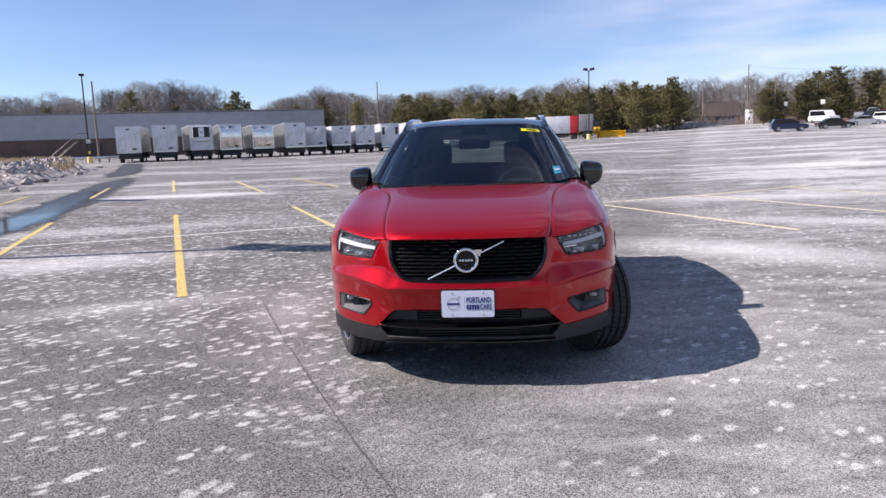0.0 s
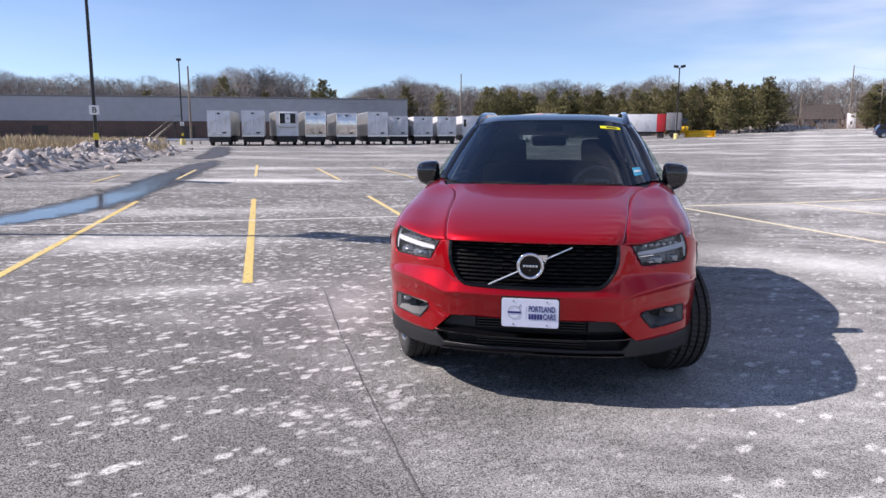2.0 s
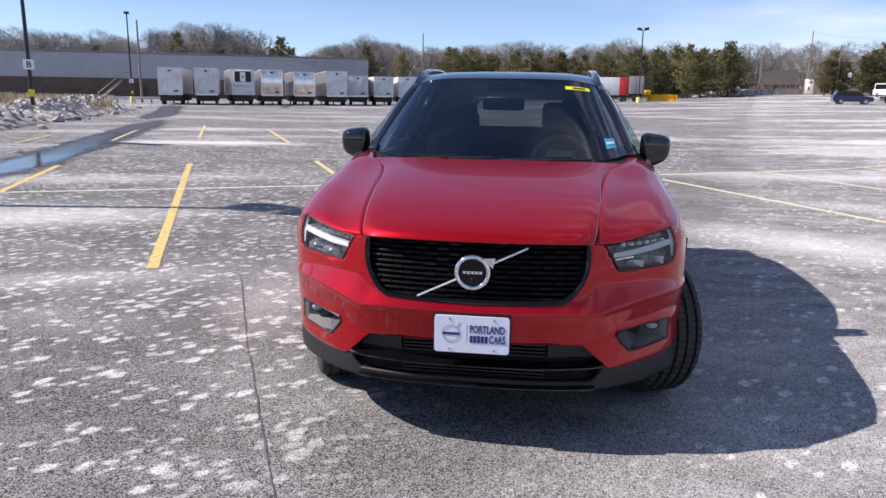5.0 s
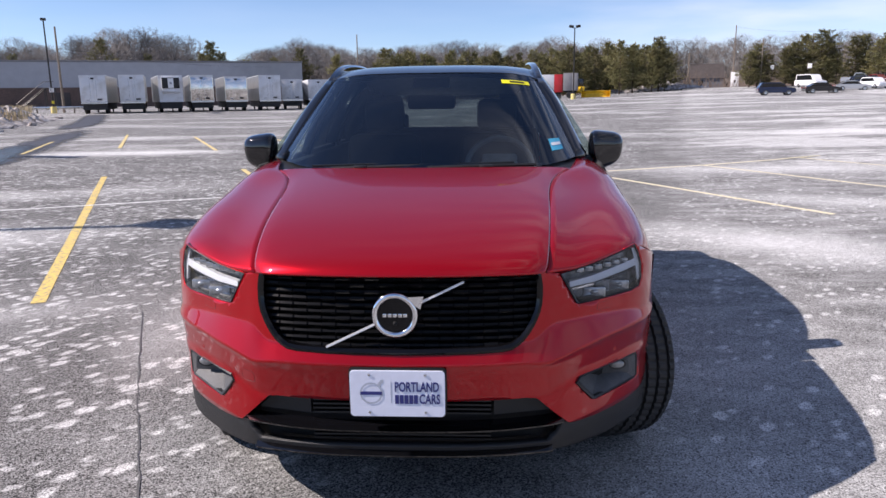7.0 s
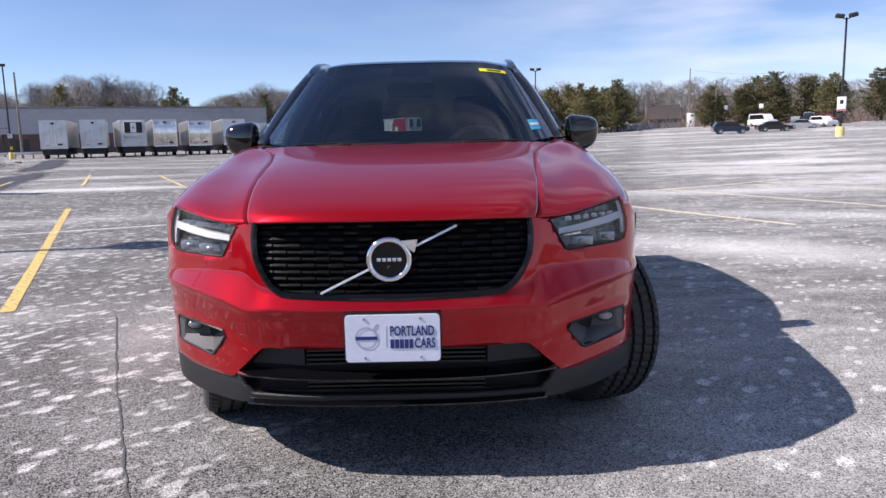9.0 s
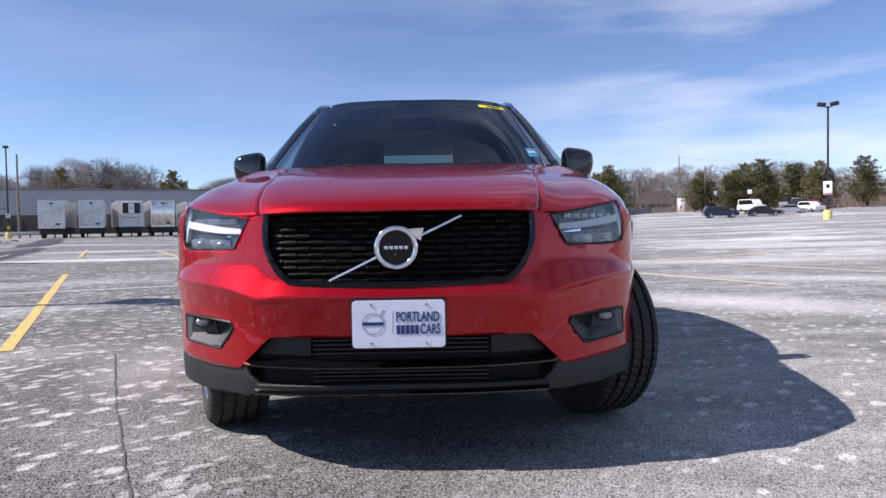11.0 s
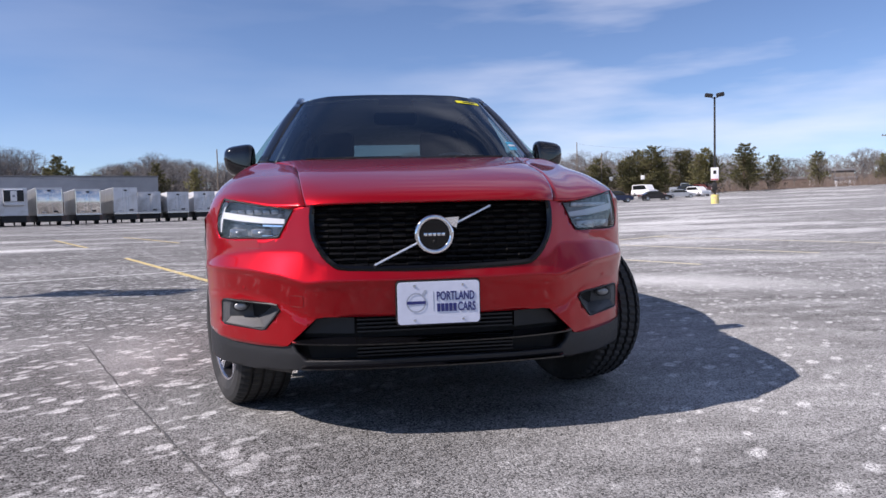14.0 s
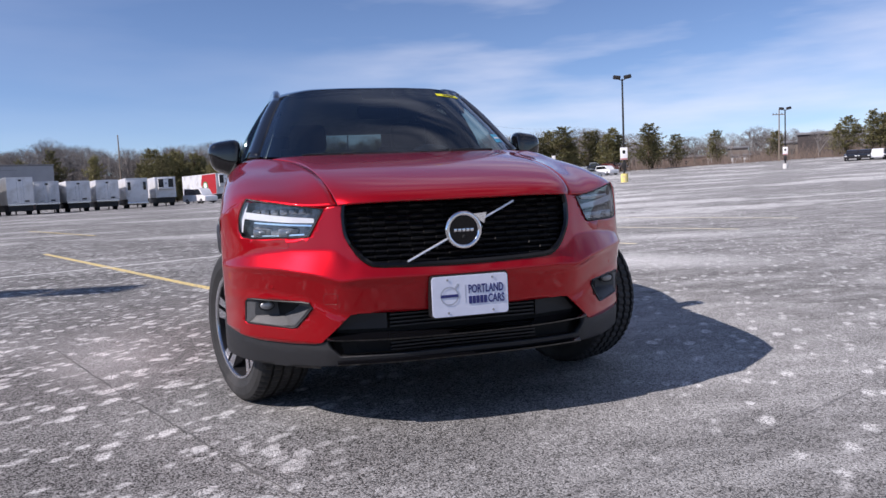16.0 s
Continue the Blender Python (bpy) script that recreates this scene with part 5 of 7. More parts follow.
part("air_dam", sheet(both(rows), (0, -1, 0)), VOID, car)

def lined(ob, t):
    """A painted panel with a dark inner side."""
    thick(ob, t)
    ob.data.materials.append(INTERIOR)
    ob.modifiers[0].material_offset = 1
    ob.modifiers[0].material_offset_rim = 1
    return ob


# bonnet
HOOD = [[(0, 0.034, 0.867), (0.2, 0.040, 0.867), (0.40, 0.076, 0.864), (0.448, 0.096, 0.863), (0.476, 0.122, 0.858)],
        [(0, 0.050, 0.892), (0.2, 0.056, 0.892), (0.40, 0.090, 0.888), (0.452, 0.118, 0.885), (0.482, 0.136, 0.878)],
        [(0, 0.125, 0.925), (0.2, 0.132, 0.925), (0.41, 0.16, 0.920), (0.462, 0.175, 0.914), (0.490, 0.19, 0.904)],
        [(0, 0.32, 0.980), (0.21, 0.32, 0.980), (0.43, 0.33, 0.974), (0.480, 0.335, 0.966), (0.507, 0.34, 0.953)],
        [(0, 0.60, 1.034), (0.23, 0.60, 1.034), (0.455, 0.605, 1.028), (0.503, 0.61, 1.020), (0.530, 0.615, 1.007)],
        [(0, 0.90, 1.078), (0.26, 0.905, 1.078), (0.49, 0.915, 1.071), (0.535, 0.925, 1.062), (0.562, 0.935, 1.050)],
        [(0, 1.05, 1.096), (0.28, 1.06, 1.096), (0.535, 1.075, 1.090), (0.585, 1.085, 1.084), (0.615, 1.09, 1.075)],
        [(0, 1.13, 1.103), (0.29, 1.14, 1.103), (0.57, 1.155, 1.101), (0.640, 1.165, 1.101), (0.672, 1.17, 1.097)]]
for row in HOOD[2:]:
    for k, drop in ((3, 0.004), (4, 0.009)):
        row[k] = (row[k][0] + 0.001 * (k == 4), row[k][1], row[2][2] - drop)
thick(part("bonnet", sheet(eased(surface(both(HOOD), 6, 5), 14, 3), (0, 0, 1)), RED, car, "red bonnet with two raised edges", smooth=28), 0.012)

# wings
WING = [[(0.480, 0.125, 0.860), (0.60, 0.198, 0.861), (0.74, 0.322, 0.886), (0.840, 0.430, 0.885), (0.916, 0.575, 0.830)],
        [(0.4935, 0.195, 0.905), (0.615, 0.265, 0.897), (0.755, 0.375, 0.914), (0.860, 0.49, 0.905), (0.926, 0.62, 0.826)],
        [(0.5105, 0.342, 0.954), (0.635, 0.41, 0.940), (0.775, 0.50, 0.943), (0.884, 0.61, 0.923), (0.932, 0.685, 0.822)],
        [(0.5335, 0.617, 1.008), (0.66, 0.655, 0.996), (0.80, 0.71, 0.992), (0.902, 0.80, 0.955), (0.940, 0.86, 0.81)],
        [(0.5655, 0.937, 1.051), (0.69, 0.975, 1.046), (0.82, 1.02, 1.035), (0.908, 1.08, 0.985), (0.942, 1.15, 0.81)],
        [(0.6185, 1.092, 1.076), (0.725, 1.13, 1.082), (0.835, 1.17, 1.060), (0.912, 1.21, 0.998), (0.942, 1.26, 0.81)],
        [(0.6755, 1.172, 1.096), (0.755, 1.24, 1.100), (0.845, 1.30, 1.072), (0.914, 1.33, 1.005), (0.942, 1.36, 0.81)],
        [(0.735, 1.44, 1.112), (0.79, 1.45, 1.106), (0.858, 1.46, 1.075), (0.915, 1.465, 1.005), (0.942, 1.47, 0.81)]]
for low_row, row in zip(HOOD[2:], WING[1:]):
    row[0] = (row[0][0], row[0][1], low_row[4][2] - 0.001)
WC, WR = (0.865, 0.330), 0.405      # front wheel centre (y, z) and the radius of its opening
RC = 3.567


def side_x(y, z):
    """Half width of the flank."""
    a = np.interp(z, [0.2, 0.35, 0.55, 0.72, 0.81, 0.92, 1.02, 1.09], [0.895, 0.915, 0.924, 0.938, 0.942, 0.930, 0.908, 0.865])
    b = np.interp(y, [0.56, 0.7, 0.9, 1.5, 2.6, 3.6, 4.0, 4.25, 4.40], [-0.014, -0.004, 0.0, 0.0, 0.004, 0.0, -0.03, -0.09, -0.20])
    return float(a + b)


def arch(yc, r, n=28):
    return [(yc + r * math.cos(a), WC[1] + r * math.sin(a)) for a in np.linspace(0, 2 * math.pi, n, endpoint=False)]


for s in (-1, 1):
    wing = sheet(eased(surface(WING, 5, 5), 8, 4) * (s, 1, 1), (s * 0.3, 0, 1))
    wing_ob = thick(part("wing", wing, RED, car), 0.01)
    # flank below the wing, round the wheel
    V = np.array([[(s * side_x(y, z), y, z) for y in np.linspace(0.588, 1.47, 20)] for z in np.linspace(0.815, 0.25, 14)])
    fl = sheet(V, (s, 0, 0))
    cut(fl, arch(WC[0], WR), (1, 2))
    part("wing_side", fl, RED, wing_ob)
    # doors and rear quarter
    for y0, y1, nm in ((1.478, 2.44, "front_door"), (2.448, 3.33, "rear_door"), (3.338, 4.36, "rear_quarter")):
        V = np.array([[(s * side_x(y, z), y, z) for y in np.linspace(y0, y1, 16)] for z in np.concatenate([np.linspace(1.09, 0.86, 8), np.linspace(0.80, 0.36, 9)])])
        fl = sheet(V, (s, 0, 0))
        cut(fl, arch(RC, WR), (1, 2))
        d = lined(part(nm, fl, RED, car), 0.02)
        if nm != "rear_quarter":
            part("door_handle", box(s * 0.915 - 0.018, y1 - 0.26, 0.955, s * 0.915 + 0.018, y1 - 0.06, 0.985, 0.008), RED, d)
    V = np.array([[(s * (side_x(y, z) + 0.012), y, z) for y in np.linspace(1.28, 3.19, 10)] for z in np.linspace(0.36, 0.22, 4)])
    part("sill", sheet(V, (s, 0, 0)), CLAD, car, "grey plastic sill")
    # arch trims and wheel wells
    for yc in (WC[0], RC):
        bm = bmesh.new()
        prof = []
        for a in np.linspace(radians(-18), radians(172 if yc < 2 else 198), 26):
            ring = []
            for r, dx in ((WR + 0.055, 0.002), (WR + 0.045, 0.014), (WR - 0.012, 0.016), (WR - 0.018, 0.0), (WR - 0.018, -0.05)):
                y, z = yc + r * math.cos(a), WC[1] + r * math.sin(a)
                body = side_x(y, z) if y > 0.62 else min(side_x(0.62, z), plan_x(y - 0.045 * (z < 0.6)) - 0.004)
                ring.append(bm.verts.new((s * (body + (dx if y > 0.64 else min(dx, -0.008))), y, z)))
            prof.append(ring)
        for a, b in zip(prof, prof[1:]):
            for k in range(4):
                bm.faces.new((a[k], b[k], b[k + 1], a[k + 1]))
        bmesh.ops.recalc_face_normals(bm, faces=bm.faces)
        part("arch_trim", bm, CLAD, car, "dark grey wheel arch trim")
        bm = bmesh.new()
        ra = [[bm.verts.new((s * xx, yc + (WR - 0.01) * math.cos(a), WC[1] + (WR - 0.01) * math.sin(a))) for a in np.linspace(radians(-25), radians(150 if yc < 2 else 205), 20)] for xx in (0.90, 0.52)]
        for k in range(19):
            bm.faces.new((ra[0][k], ra[0][k + 1], ra[1][k + 1], ra[1][k]))
        bm.faces.new(ra[1])
        part("wheel_well", bm, VOID, car)

# wheels
def tyre_mesh(r, w):
    """Tread of five ribs with cut blocks, rounded shoulders, sidewalls."""
    bm = bmesh.new()
    k = 180
    prof = [(r * 0.66, -0.40, 0), (r * 0.70, -0.48, 0), (r * 0.80, -0.53, 0), (r * 0.90, -0.525, 0), (r * 0.955, -0.49, 0), (r * 0.985, -0.44, 1), (r * 0.994, -0.36, 1)]
    for c in (-0.325, -0.115, 0.095, 0.305):
        prof += [(r * 0.997, c - 0.012, 2), (r * 0.955, c - 0.006, 0), (r * 0.955, c + 0.046, 0), (r, c + 0.052, 2)]
    prof += [(r * 0.994, 0.38, 1), (r * 0.985, 0.44, 1), (r * 0.955, 0.49, 0), (r * 0.90, 0.525, 0), (r * 0.80, 0.53, 0), (r * 0.70, 0.48, 0), (r * 0.66, 0.40, 0)]
    rings = []
    for rad, x, kind in prof:
        ring = []
        for i in range(k):
            cut_in = (kind == 1 and i % 3 == 0) * 0.009 + (kind == 2 and i % 3 == 0) * 0.006
            a = 2 * math.pi * (i + x * 3.0) / k
            ring.append(bm.verts.new((x * w, (rad - cut_in) * math.cos(a), (rad - cut_in) * math.sin(a))))
        rings.append(ring)
    for a, b in zip(rings, rings[1:]):
        for i in range(k):
            bm.faces.new((a[i], a[(i + 1) % k], b[(i + 1) % k], b[i]))
    bmesh.ops.recalc_face_normals(bm, faces=bm.faces)
    return bm


def make_wheel(x, y, steer, s):
    """s: the side that its face looks to."""
    w = part("wheel", tyre_mesh(0.356, 0.235), RUBBER, car, "black tyre on a five-spoke alloy", smooth=15)
    w.matrix_basis = pose(x, y, 0.354 + gz(x, y), 0, 0, steer)
    bm = bmesh.new()
    k = 40
    rings = [[bm.verts.new((s * xx, r * math.cos(2 * math.pi * i / k), r * math.sin(2 * math.pi * i / k))) for i in range(k)] for r, xx in ((0.233, 0.108), (0.226, 0.06), (0.226, -0.10))]
    for a, b in zip(rings, rings[1:]):
        for i in range(k):
            bm.faces.new((a[i], a[(i + 1) % k], b[(i + 1) % k], b[i]))
    bmesh.ops.recalc_face_normals(bm, faces=bm.faces)
    part("rim", bm, RIM_DARK, w)
    bm = bmesh.new()
    rings = [[bm.verts.new((s * xx, r * math.cos(2 * math.pi * i / k), r * math.sin(2 * math.pi * i / k))) for i in range(k)] for r, xx in ((0.250, 0.100), (0.246, 0.115), (0.236, 0.113), (0.232, 0.104))]
    for a, b in zip(rings, rings[1:]):
        for i in range(k):
            bm.faces.new((a[i], a[(i + 1) % k], b[(i + 1) % k], b[i]))
    bmesh.ops.recalc_face_normals(bm, faces=bm.faces)
    part("rim_lip", bm, RIM_METAL, w)
    bm = bmesh.new()
    bmesh.ops.create_cone(bm, cap_ends=True, segments=32, radius1=0.215, radius2=0.215, depth=0.02, matrix=Matrix.Translation((s * -0.02, 0, 0)) @ Matrix.Rotation(radians(90), 4, "Y"))
    part("brake_disc", bm, DARK_STEEL, w)
    spoke = bmesh.new()
    for a0 in (-0.14, 0.14):
        q = [(0.045, a0 * 2.4 - 0.12), (0.045, a0 * 2.4 + 0.12), (0.236, a0 + 0.10), (0.236, a0 - 0.10)]
        f0 = [spoke.verts.new((s * (0.075 if r < 0.1 else 0.105), r * math.sin(a), r * math.cos(a))) for r, a in q]
        f1 = [spoke.verts.new((s * (0.04 if r < 0.1 else 0.06), r * math.sin(a), r * math.cos(a))) for r, a in q]
        spoke.faces.new(f0)
        for i in range(4):
            spoke.faces.new((f0[i], f1[i], f1[(i + 1) % 4], f0[(i + 1) % 4]))
    bmesh.ops.recalc_face_normals(spoke, faces=spoke.faces)
    me = finish(spoke, RIM_METAL, 0, "spoke")
    for i in range(5):
        piece("spoke", me, w, Matrix.Rotation(2 * math.pi * i / 5, 4, "X"))
    bm = bmesh.new()
    bmesh.ops.create_cone(bm, cap_ends=True, segments=20, radius1=0.055, radius2=0.045, depth=0.05, matrix=Matrix.Translation((s * 0.06, 0, 0)) @ Matrix.Rotation(radians(90 * s), 4, "Y"))
    part("hub_cap", bm, PIANO, w)


for s in (-1, 1):
    make_wheel(s * 0.80, WC[0], 22, s)
    make_wheel(s * 0.812, RC, 0, s)

# greenhouse
WSC = [[(0, 1.145, 1.085), (0.30, 1.165, 1.088), (0.55, 1.24, 1.098), (0.67, 1.36, 1.112), (0.735, 1.475, 1.122)],
       [(0, 1.40, 1.268), (0.28, 1.415, 1.268), (0.51, 1.475, 1.265), (0.625, 1.565, 1.262), (0.68, 1.65, 1.258)],
       [(0, 1.66, 1.425), (0.26, 1.672, 1.424), (0.475, 1.72, 1.417), (0.58, 1.79, 1.405), (0.622, 1.845, 1.395)],
       [(0, 1.885, 1.545), (0.24, 1.893, 1.544), (0.44, 1.925, 1.536), (0.535, 1.97, 1.522), (0.565, 2.005, 1.510)]]
screen = part("windscreen", sheet(surface(both(WSC), 5, 5), (0, -1, 0.5)), WINDSCREEN, car, "dark tinted windscreen with a yellow and a blue sticker")


def ws(u, v):
    """A place on the windscreen: u across (-1 to 1), v up (0 to 1)."""
    S = surface(both(WSC), 10, 10)
    i, j = v * (S.shape[0] - 1), (u + 1) / 2 * (S.shape[1] - 1)
    i0, j0 = min(int(i), S.shape[0] - 2), min(int(j), S.shape[1] - 2)
    a = S[i0, j0] * (1 - (j - j0)) + S[i0, j0 + 1] * (j - j0)
    b = S[i0 + 1, j0] * (1 - (j - j0)) + S[i0 + 1, j0 + 1] * (j - j0)
    return a * (1 - (i - i0)) + b * (i - i0)


def on_screen(u0, u1, v0, v1, lift, m, nm, label=""):
    V = np.array([[ws(u, v) + np.array((0, -lift, lift * 0.8)) for u in np.linspace(u0, u1, 6)] for v in np.linspace(v0, v1, 4)])
    return part(nm, sheet(V, (0, -1, 0.5)), m, screen, label)


st = on_screen(0.40, 0.67, 0.838, 0.892, 0.002, STICKER_Y, "sticker", "small yellow sticker")
on_screen(0.455, 0.60, 0.854, 0.877, 0.0032, CLAD, "sticker_print")
st = on_screen(0.645, 0.805, 0.105, 0.215, 0.002, STICKER_B, "sticker", "blue and white sticker")
on_screen(0.66, 0.79, 0.150, 0.177, 0.0032, SIGN_WHITE, "sticker_print")
# black ceramic border at the top of the screen and mirror housing
on_screen(-0.99, 0.99, 0.955, 0.998, -0.006, PIANO, "screen_border")
for u in (-1, 1):
    on_screen(min(u * 0.88, u * 0.945), max(u * 0.88, u * 0.945), 0.06, 0.88, -0.035, INTERIOR_LT, "pillar_trim", "pale grey inner pillar trim")
on_screen(-0.10, 0.10, 0.80, 0.96, -0.012, VOID, "sensor_housing")

for s in (-1, 1):
    a = [np.array(r[-1]) * (s, 1, 1) for r in WSC]
    up = [(0.812, 1.58, 1.115), (0.752, 1.755, 1.262), (0.690, 1.93, 1.40), (0.628, 2.09, 1.508)]
    V = np.array([[p, (p + np.array(q) * (s, 1, 1)) / 2 + np.array((s * 0.012, -0.012, 0.006)), np.array(q) * (s, 1, 1)] for p, q in zip(a, up)])
    thick(part("a_pillar", sheet(surface(V, 4, 3), (s, -1, 0.3)), PIANO, car, "gloss black windscreen pillar"), 0.03)
    # side glass
    ys = np.array([1.60, 1.95, 2.4, 3.0, 3.6, 4.0])
    lo = [(s * (side_x(y, 1.09) - 0.012), y, 1.09) for y in ys]
    hi = [(s * x, y, z) for x, y, z in ((0.805, 1.62, 1.13), (0.685, 1.95, 1.41), (0.625, 2.4, 1.55), (0.62, 3.0, 1.56), (0.64, 3.6, 1.52), (0.66, 4.0, 1.44))]
    V = np.array([[np.array(p) * (1 - t) + np.array(q) * t + np.array((s * 0.035 * 4 * t * (1 - t), 0, 0)) for p, q in zip(lo, hi)] for t in np.linspace(0, 1, 6)])
    S = surface(V, 2, 4)
    for cols, glass in ((slice(0, 9), SIDE_CLEAR), (slice(8, None), PRIVACY)):
        part("side_glass", sheet(S[:, cols], (s, 0, 0.3)), glass, car)
    for yb in (2.40, 3.32):
        b0, b1 = np.array((s * (side_x(yb, 1.09) - 0.005), yb, 1.085)), np.array((s * 0.63, yb + 0.12, 1.545))
        mid = (b0 + b1) / 2 + np.array((s * 0.038, 0, 0))
        V = np.array([[p + np.array((0, d, 0)) for d in (-0.05, 0.05)] for p in crom([b0, mid, b1], 5)])
        thick(part("door_pillar", sheet(V, (s, 0, 0)), PIANO, car), 0.05)
    V = np.array([[(s * 0.865, 3.75, 1.09), (s * 0.80, 4.28, 1.10)], [(s * 0.79, 3.82, 1.28), (s * 0.73, 4.30, 1.27)], [(s * 0.665, 3.9, 1.47), (s * 0.62, 4.20, 1.47)]])
    lined(part("rear_pillar", sheet(surface(V, 3, 3), (s, 0, 0.2)), RED, car), 0.05)
    # roof rail
    P = crom([(s * 0.598, 2.03, 1.496), (s * 0.594, 2.11, 1.536), (s * 0.588, 2.25, 1.578), (s * 0.587, 2.44, 1.608), (s * 0.592, 2.8, 1.628), (s * 0.597, 3.3, 1.630), (s * 0.604, 3.75, 1.59), (s * 0.61, 3.9, 1.52)], 5)
    bm = bmesh.new()
    rings = []
    for p in P:
        rings.append([bm.verts.new((p[0] + dx, p[1], p[2] + dz)) for dx, dz in ((-0.020, -0.10), (-0.022, -0.008), (-0.012, 0.004), (0.012, 0.003), (0.022, -0.010), (0.022, -0.10))])
    for a2, b2 in zip(rings, rings[1:]):
        for k in range(6):
            bm.faces.new((a2[k], b2[k], b2[(k + 1) % 6], a2[(k + 1) % 6]))
    bm.faces.new(rings[0])
    bm.faces.new(rings[-1])
    bmesh.ops.recalc_face_normals(bm, faces=bm.faces)
    part("roof_rail", bm, PIANO, car, "gloss black roof rail")
    # door mirror
    bm = bmesh.new()
    bmesh.ops.create_cube(bm, size=1.0)
    bmesh.ops.subdivide_edges(bm, edges=bm.edges, cuts=6, use_grid_fill=True)
    for v in bm.verts:
        p = v.co * 2
        q = Vector((math.copysign(abs(p.x) ** 1.0, p.x), p.y, p.z))
        r = (abs(q.x) ** 4.6 + abs(q.y) ** 3.6 + abs(q.z) ** 4.6) ** (1 / 4.4)
        q /= r
        taper = 1.0 - 0.20 * (q.x * 0.5 + 0.5) - 0.10 * (q.y < 0) * abs(q.y)
        v.co = Vector((s * (0.922 + q.x * 0.090 * (1 - 0.10 * (q.z < 0) * abs(q.z))), 1.70 + q.y * 0.075 + 0.045 * (q.x * 0.5 + 0.5), 1.136 + q.z * 0.108 * taper + 0.020 * q.x * (q.z < 0)))
    bmesh.ops.recalc_face_normals(bm, faces=bm.faces)
    mirror = part("door_mirror", bm, PIANO, car, "gloss black door mirror", smooth=60)
    part("mirror_arm", tube([(s * 0.80, 1.655, 1.062), (s * 0.845, 1.675, 1.078), (s * 0.90, 1.70, 1.105)], [0.040, 0.034, 0.036], 10), BLACKPL, mirror)
    part("mirror_glass", box(s * 0.925 - 0.058, 1.768, 1.085, s * 0.925 + 0.058, 1.776, 1.195, 0.01), SILVER, mirror)
    part("mirror_foot", box(s * 0.805 - 0.03, 1.60, 1.03, s * 0.805 + 0.02, 1.75, 1.095, 0.012), RED, car)
    # wiper arm
    P = [(s * 0.22 + 0.30, 1.195, 1.108), (s * 0.22 + 0.05, 1.175, 1.105), (s * 0.22 - 0.20, 1.165, 1.100)]
    wip = part("wiper", tube(P, 0.008, 6), BLACKPL, car, "black wiper parked at the screen's foot")
    part("wiper_blade", tube([(p[0] - 0.1, p[1] + 0.02, p[2] + 0.008) for p in P], 0.006, 5), BLACKPL, wip)
    bm = bmesh.new()
    add_box(bm, s * 0.29 - 0.03, 1.135, 1.098, s * 0.29 + 0.03, 1.165, 1.113, 0.005)
    part("washer_jet", bm, BLACKPL, car)
part("cowl", sheet(surface(both([[(0, 1.10, 1.05), (0.3, 1.11, 1.055), (0.6, 1.16, 1.07), (0.76, 1.40, 1.09)], [(0, 1.22, 1.08), (0.3, 1.24, 1.085), (0.6, 1.33, 1.10), (0.76, 1.52, 1.11)]]), 3, 4), (0, 0, 1)), BLACKPL, car)

ROOF = [[(0, 1.878, 1.544), (0.25, 1.888, 1.543), (0.45, 1.925, 1.534), (0.555, 1.98, 1.516), (0.61, 2.04, 1.500)],
        [(0, 1.98, 1.575), (0.25, 1.99, 1.574), (0.45, 2.02, 1.564), (0.565, 2.07, 1.540), (0.63, 2.12, 1.505)],
        [(0, 2.25, 1.607), (0.25, 2.25, 1.605), (0.46, 2.27, 1.594), (0.575, 2.30, 1.572), (0.645, 2.32, 1.527)],
        [(0, 2.7, 1.620), (0.25, 2.7, 1.618), (0.47, 2.7, 1.606), (0.58, 2.7, 1.584), (0.648, 2.7, 1.537)],
        [(0, 3.4, 1.602), (0.25, 3.4, 1.600), (0.47, 3.4, 1.589), (0.585, 3.4, 1.567), (0.655, 3.4, 1.522)],
        [(0, 4.0, 1.552), (0.25, 4.0, 1.550), (0.46, 4.0, 1.539), (0.58, 3.98, 1.517), (0.66, 3.95, 1.472)],
        [(0, 4.25, 1.517), (0.25, 4.24, 1.514), (0.45, 4.22, 1.504), (0.56, 4.19, 1.482), (0.63, 4.15, 1.442)]]
ROOF = [[(x, y, z - 0.012 * (i > 0)) for x, y, z in row] for i, row in enumerate(ROOF)]
thick(part("roof", sheet(surface(both(ROOF), 5, 5), (0, 0, 1)), ROOF_BLACK, car, "gloss black roof"), 0.02)
lined(part("tailgate", sheet(surface(both([[(0, 4.27, 1.10), (0.4, 4.26, 1.10), (0.72, 4.20, 1.08), (0.80, 4.10, 1.07)], [(0, 4.42, 0.95), (0.4, 4.40, 0.95), (0.72, 4.32, 0.95), (0.84, 4.2, 0.95)],
                                          [(0, 4.43, 0.75), (0.4, 4.42, 0.75), (0.75, 4.34, 0.75), (0.86, 4.22, 0.75)], [(0, 4.41, 0.40), (0.4, 4.40, 0.40), (0.75, 4.33, 0.42), (0.86, 4.22, 0.44)]]), 4, 4), (0, 1, 0)), RED, car), 0.02)
rg = part("rear_window", sheet(surface(both([[(0, 4.18, 1.50), (0.35, 4.165, 1.495), (0.56, 4.12, 1.47)], [(0, 4.27, 1.12), (0.38, 4.26, 1.12), (0.68, 4.19, 1.10)]]), 3, 3), (0, 1, 0)), REAR_GLASS, car)
rg.visible_shadow = False
part("rear_bumper", box(-0.84, 4.12, 0.27, 0.84, 4.43, 0.45, 0.05), CLAD, car)
for s in (-1, 1):
    part("tail_lamp", box(s * 0.80 - 0.04, 4.10, 0.86, s * 0.80 + 0.04, 4.27, 1.30, 0.02), TAIL_RED, car)

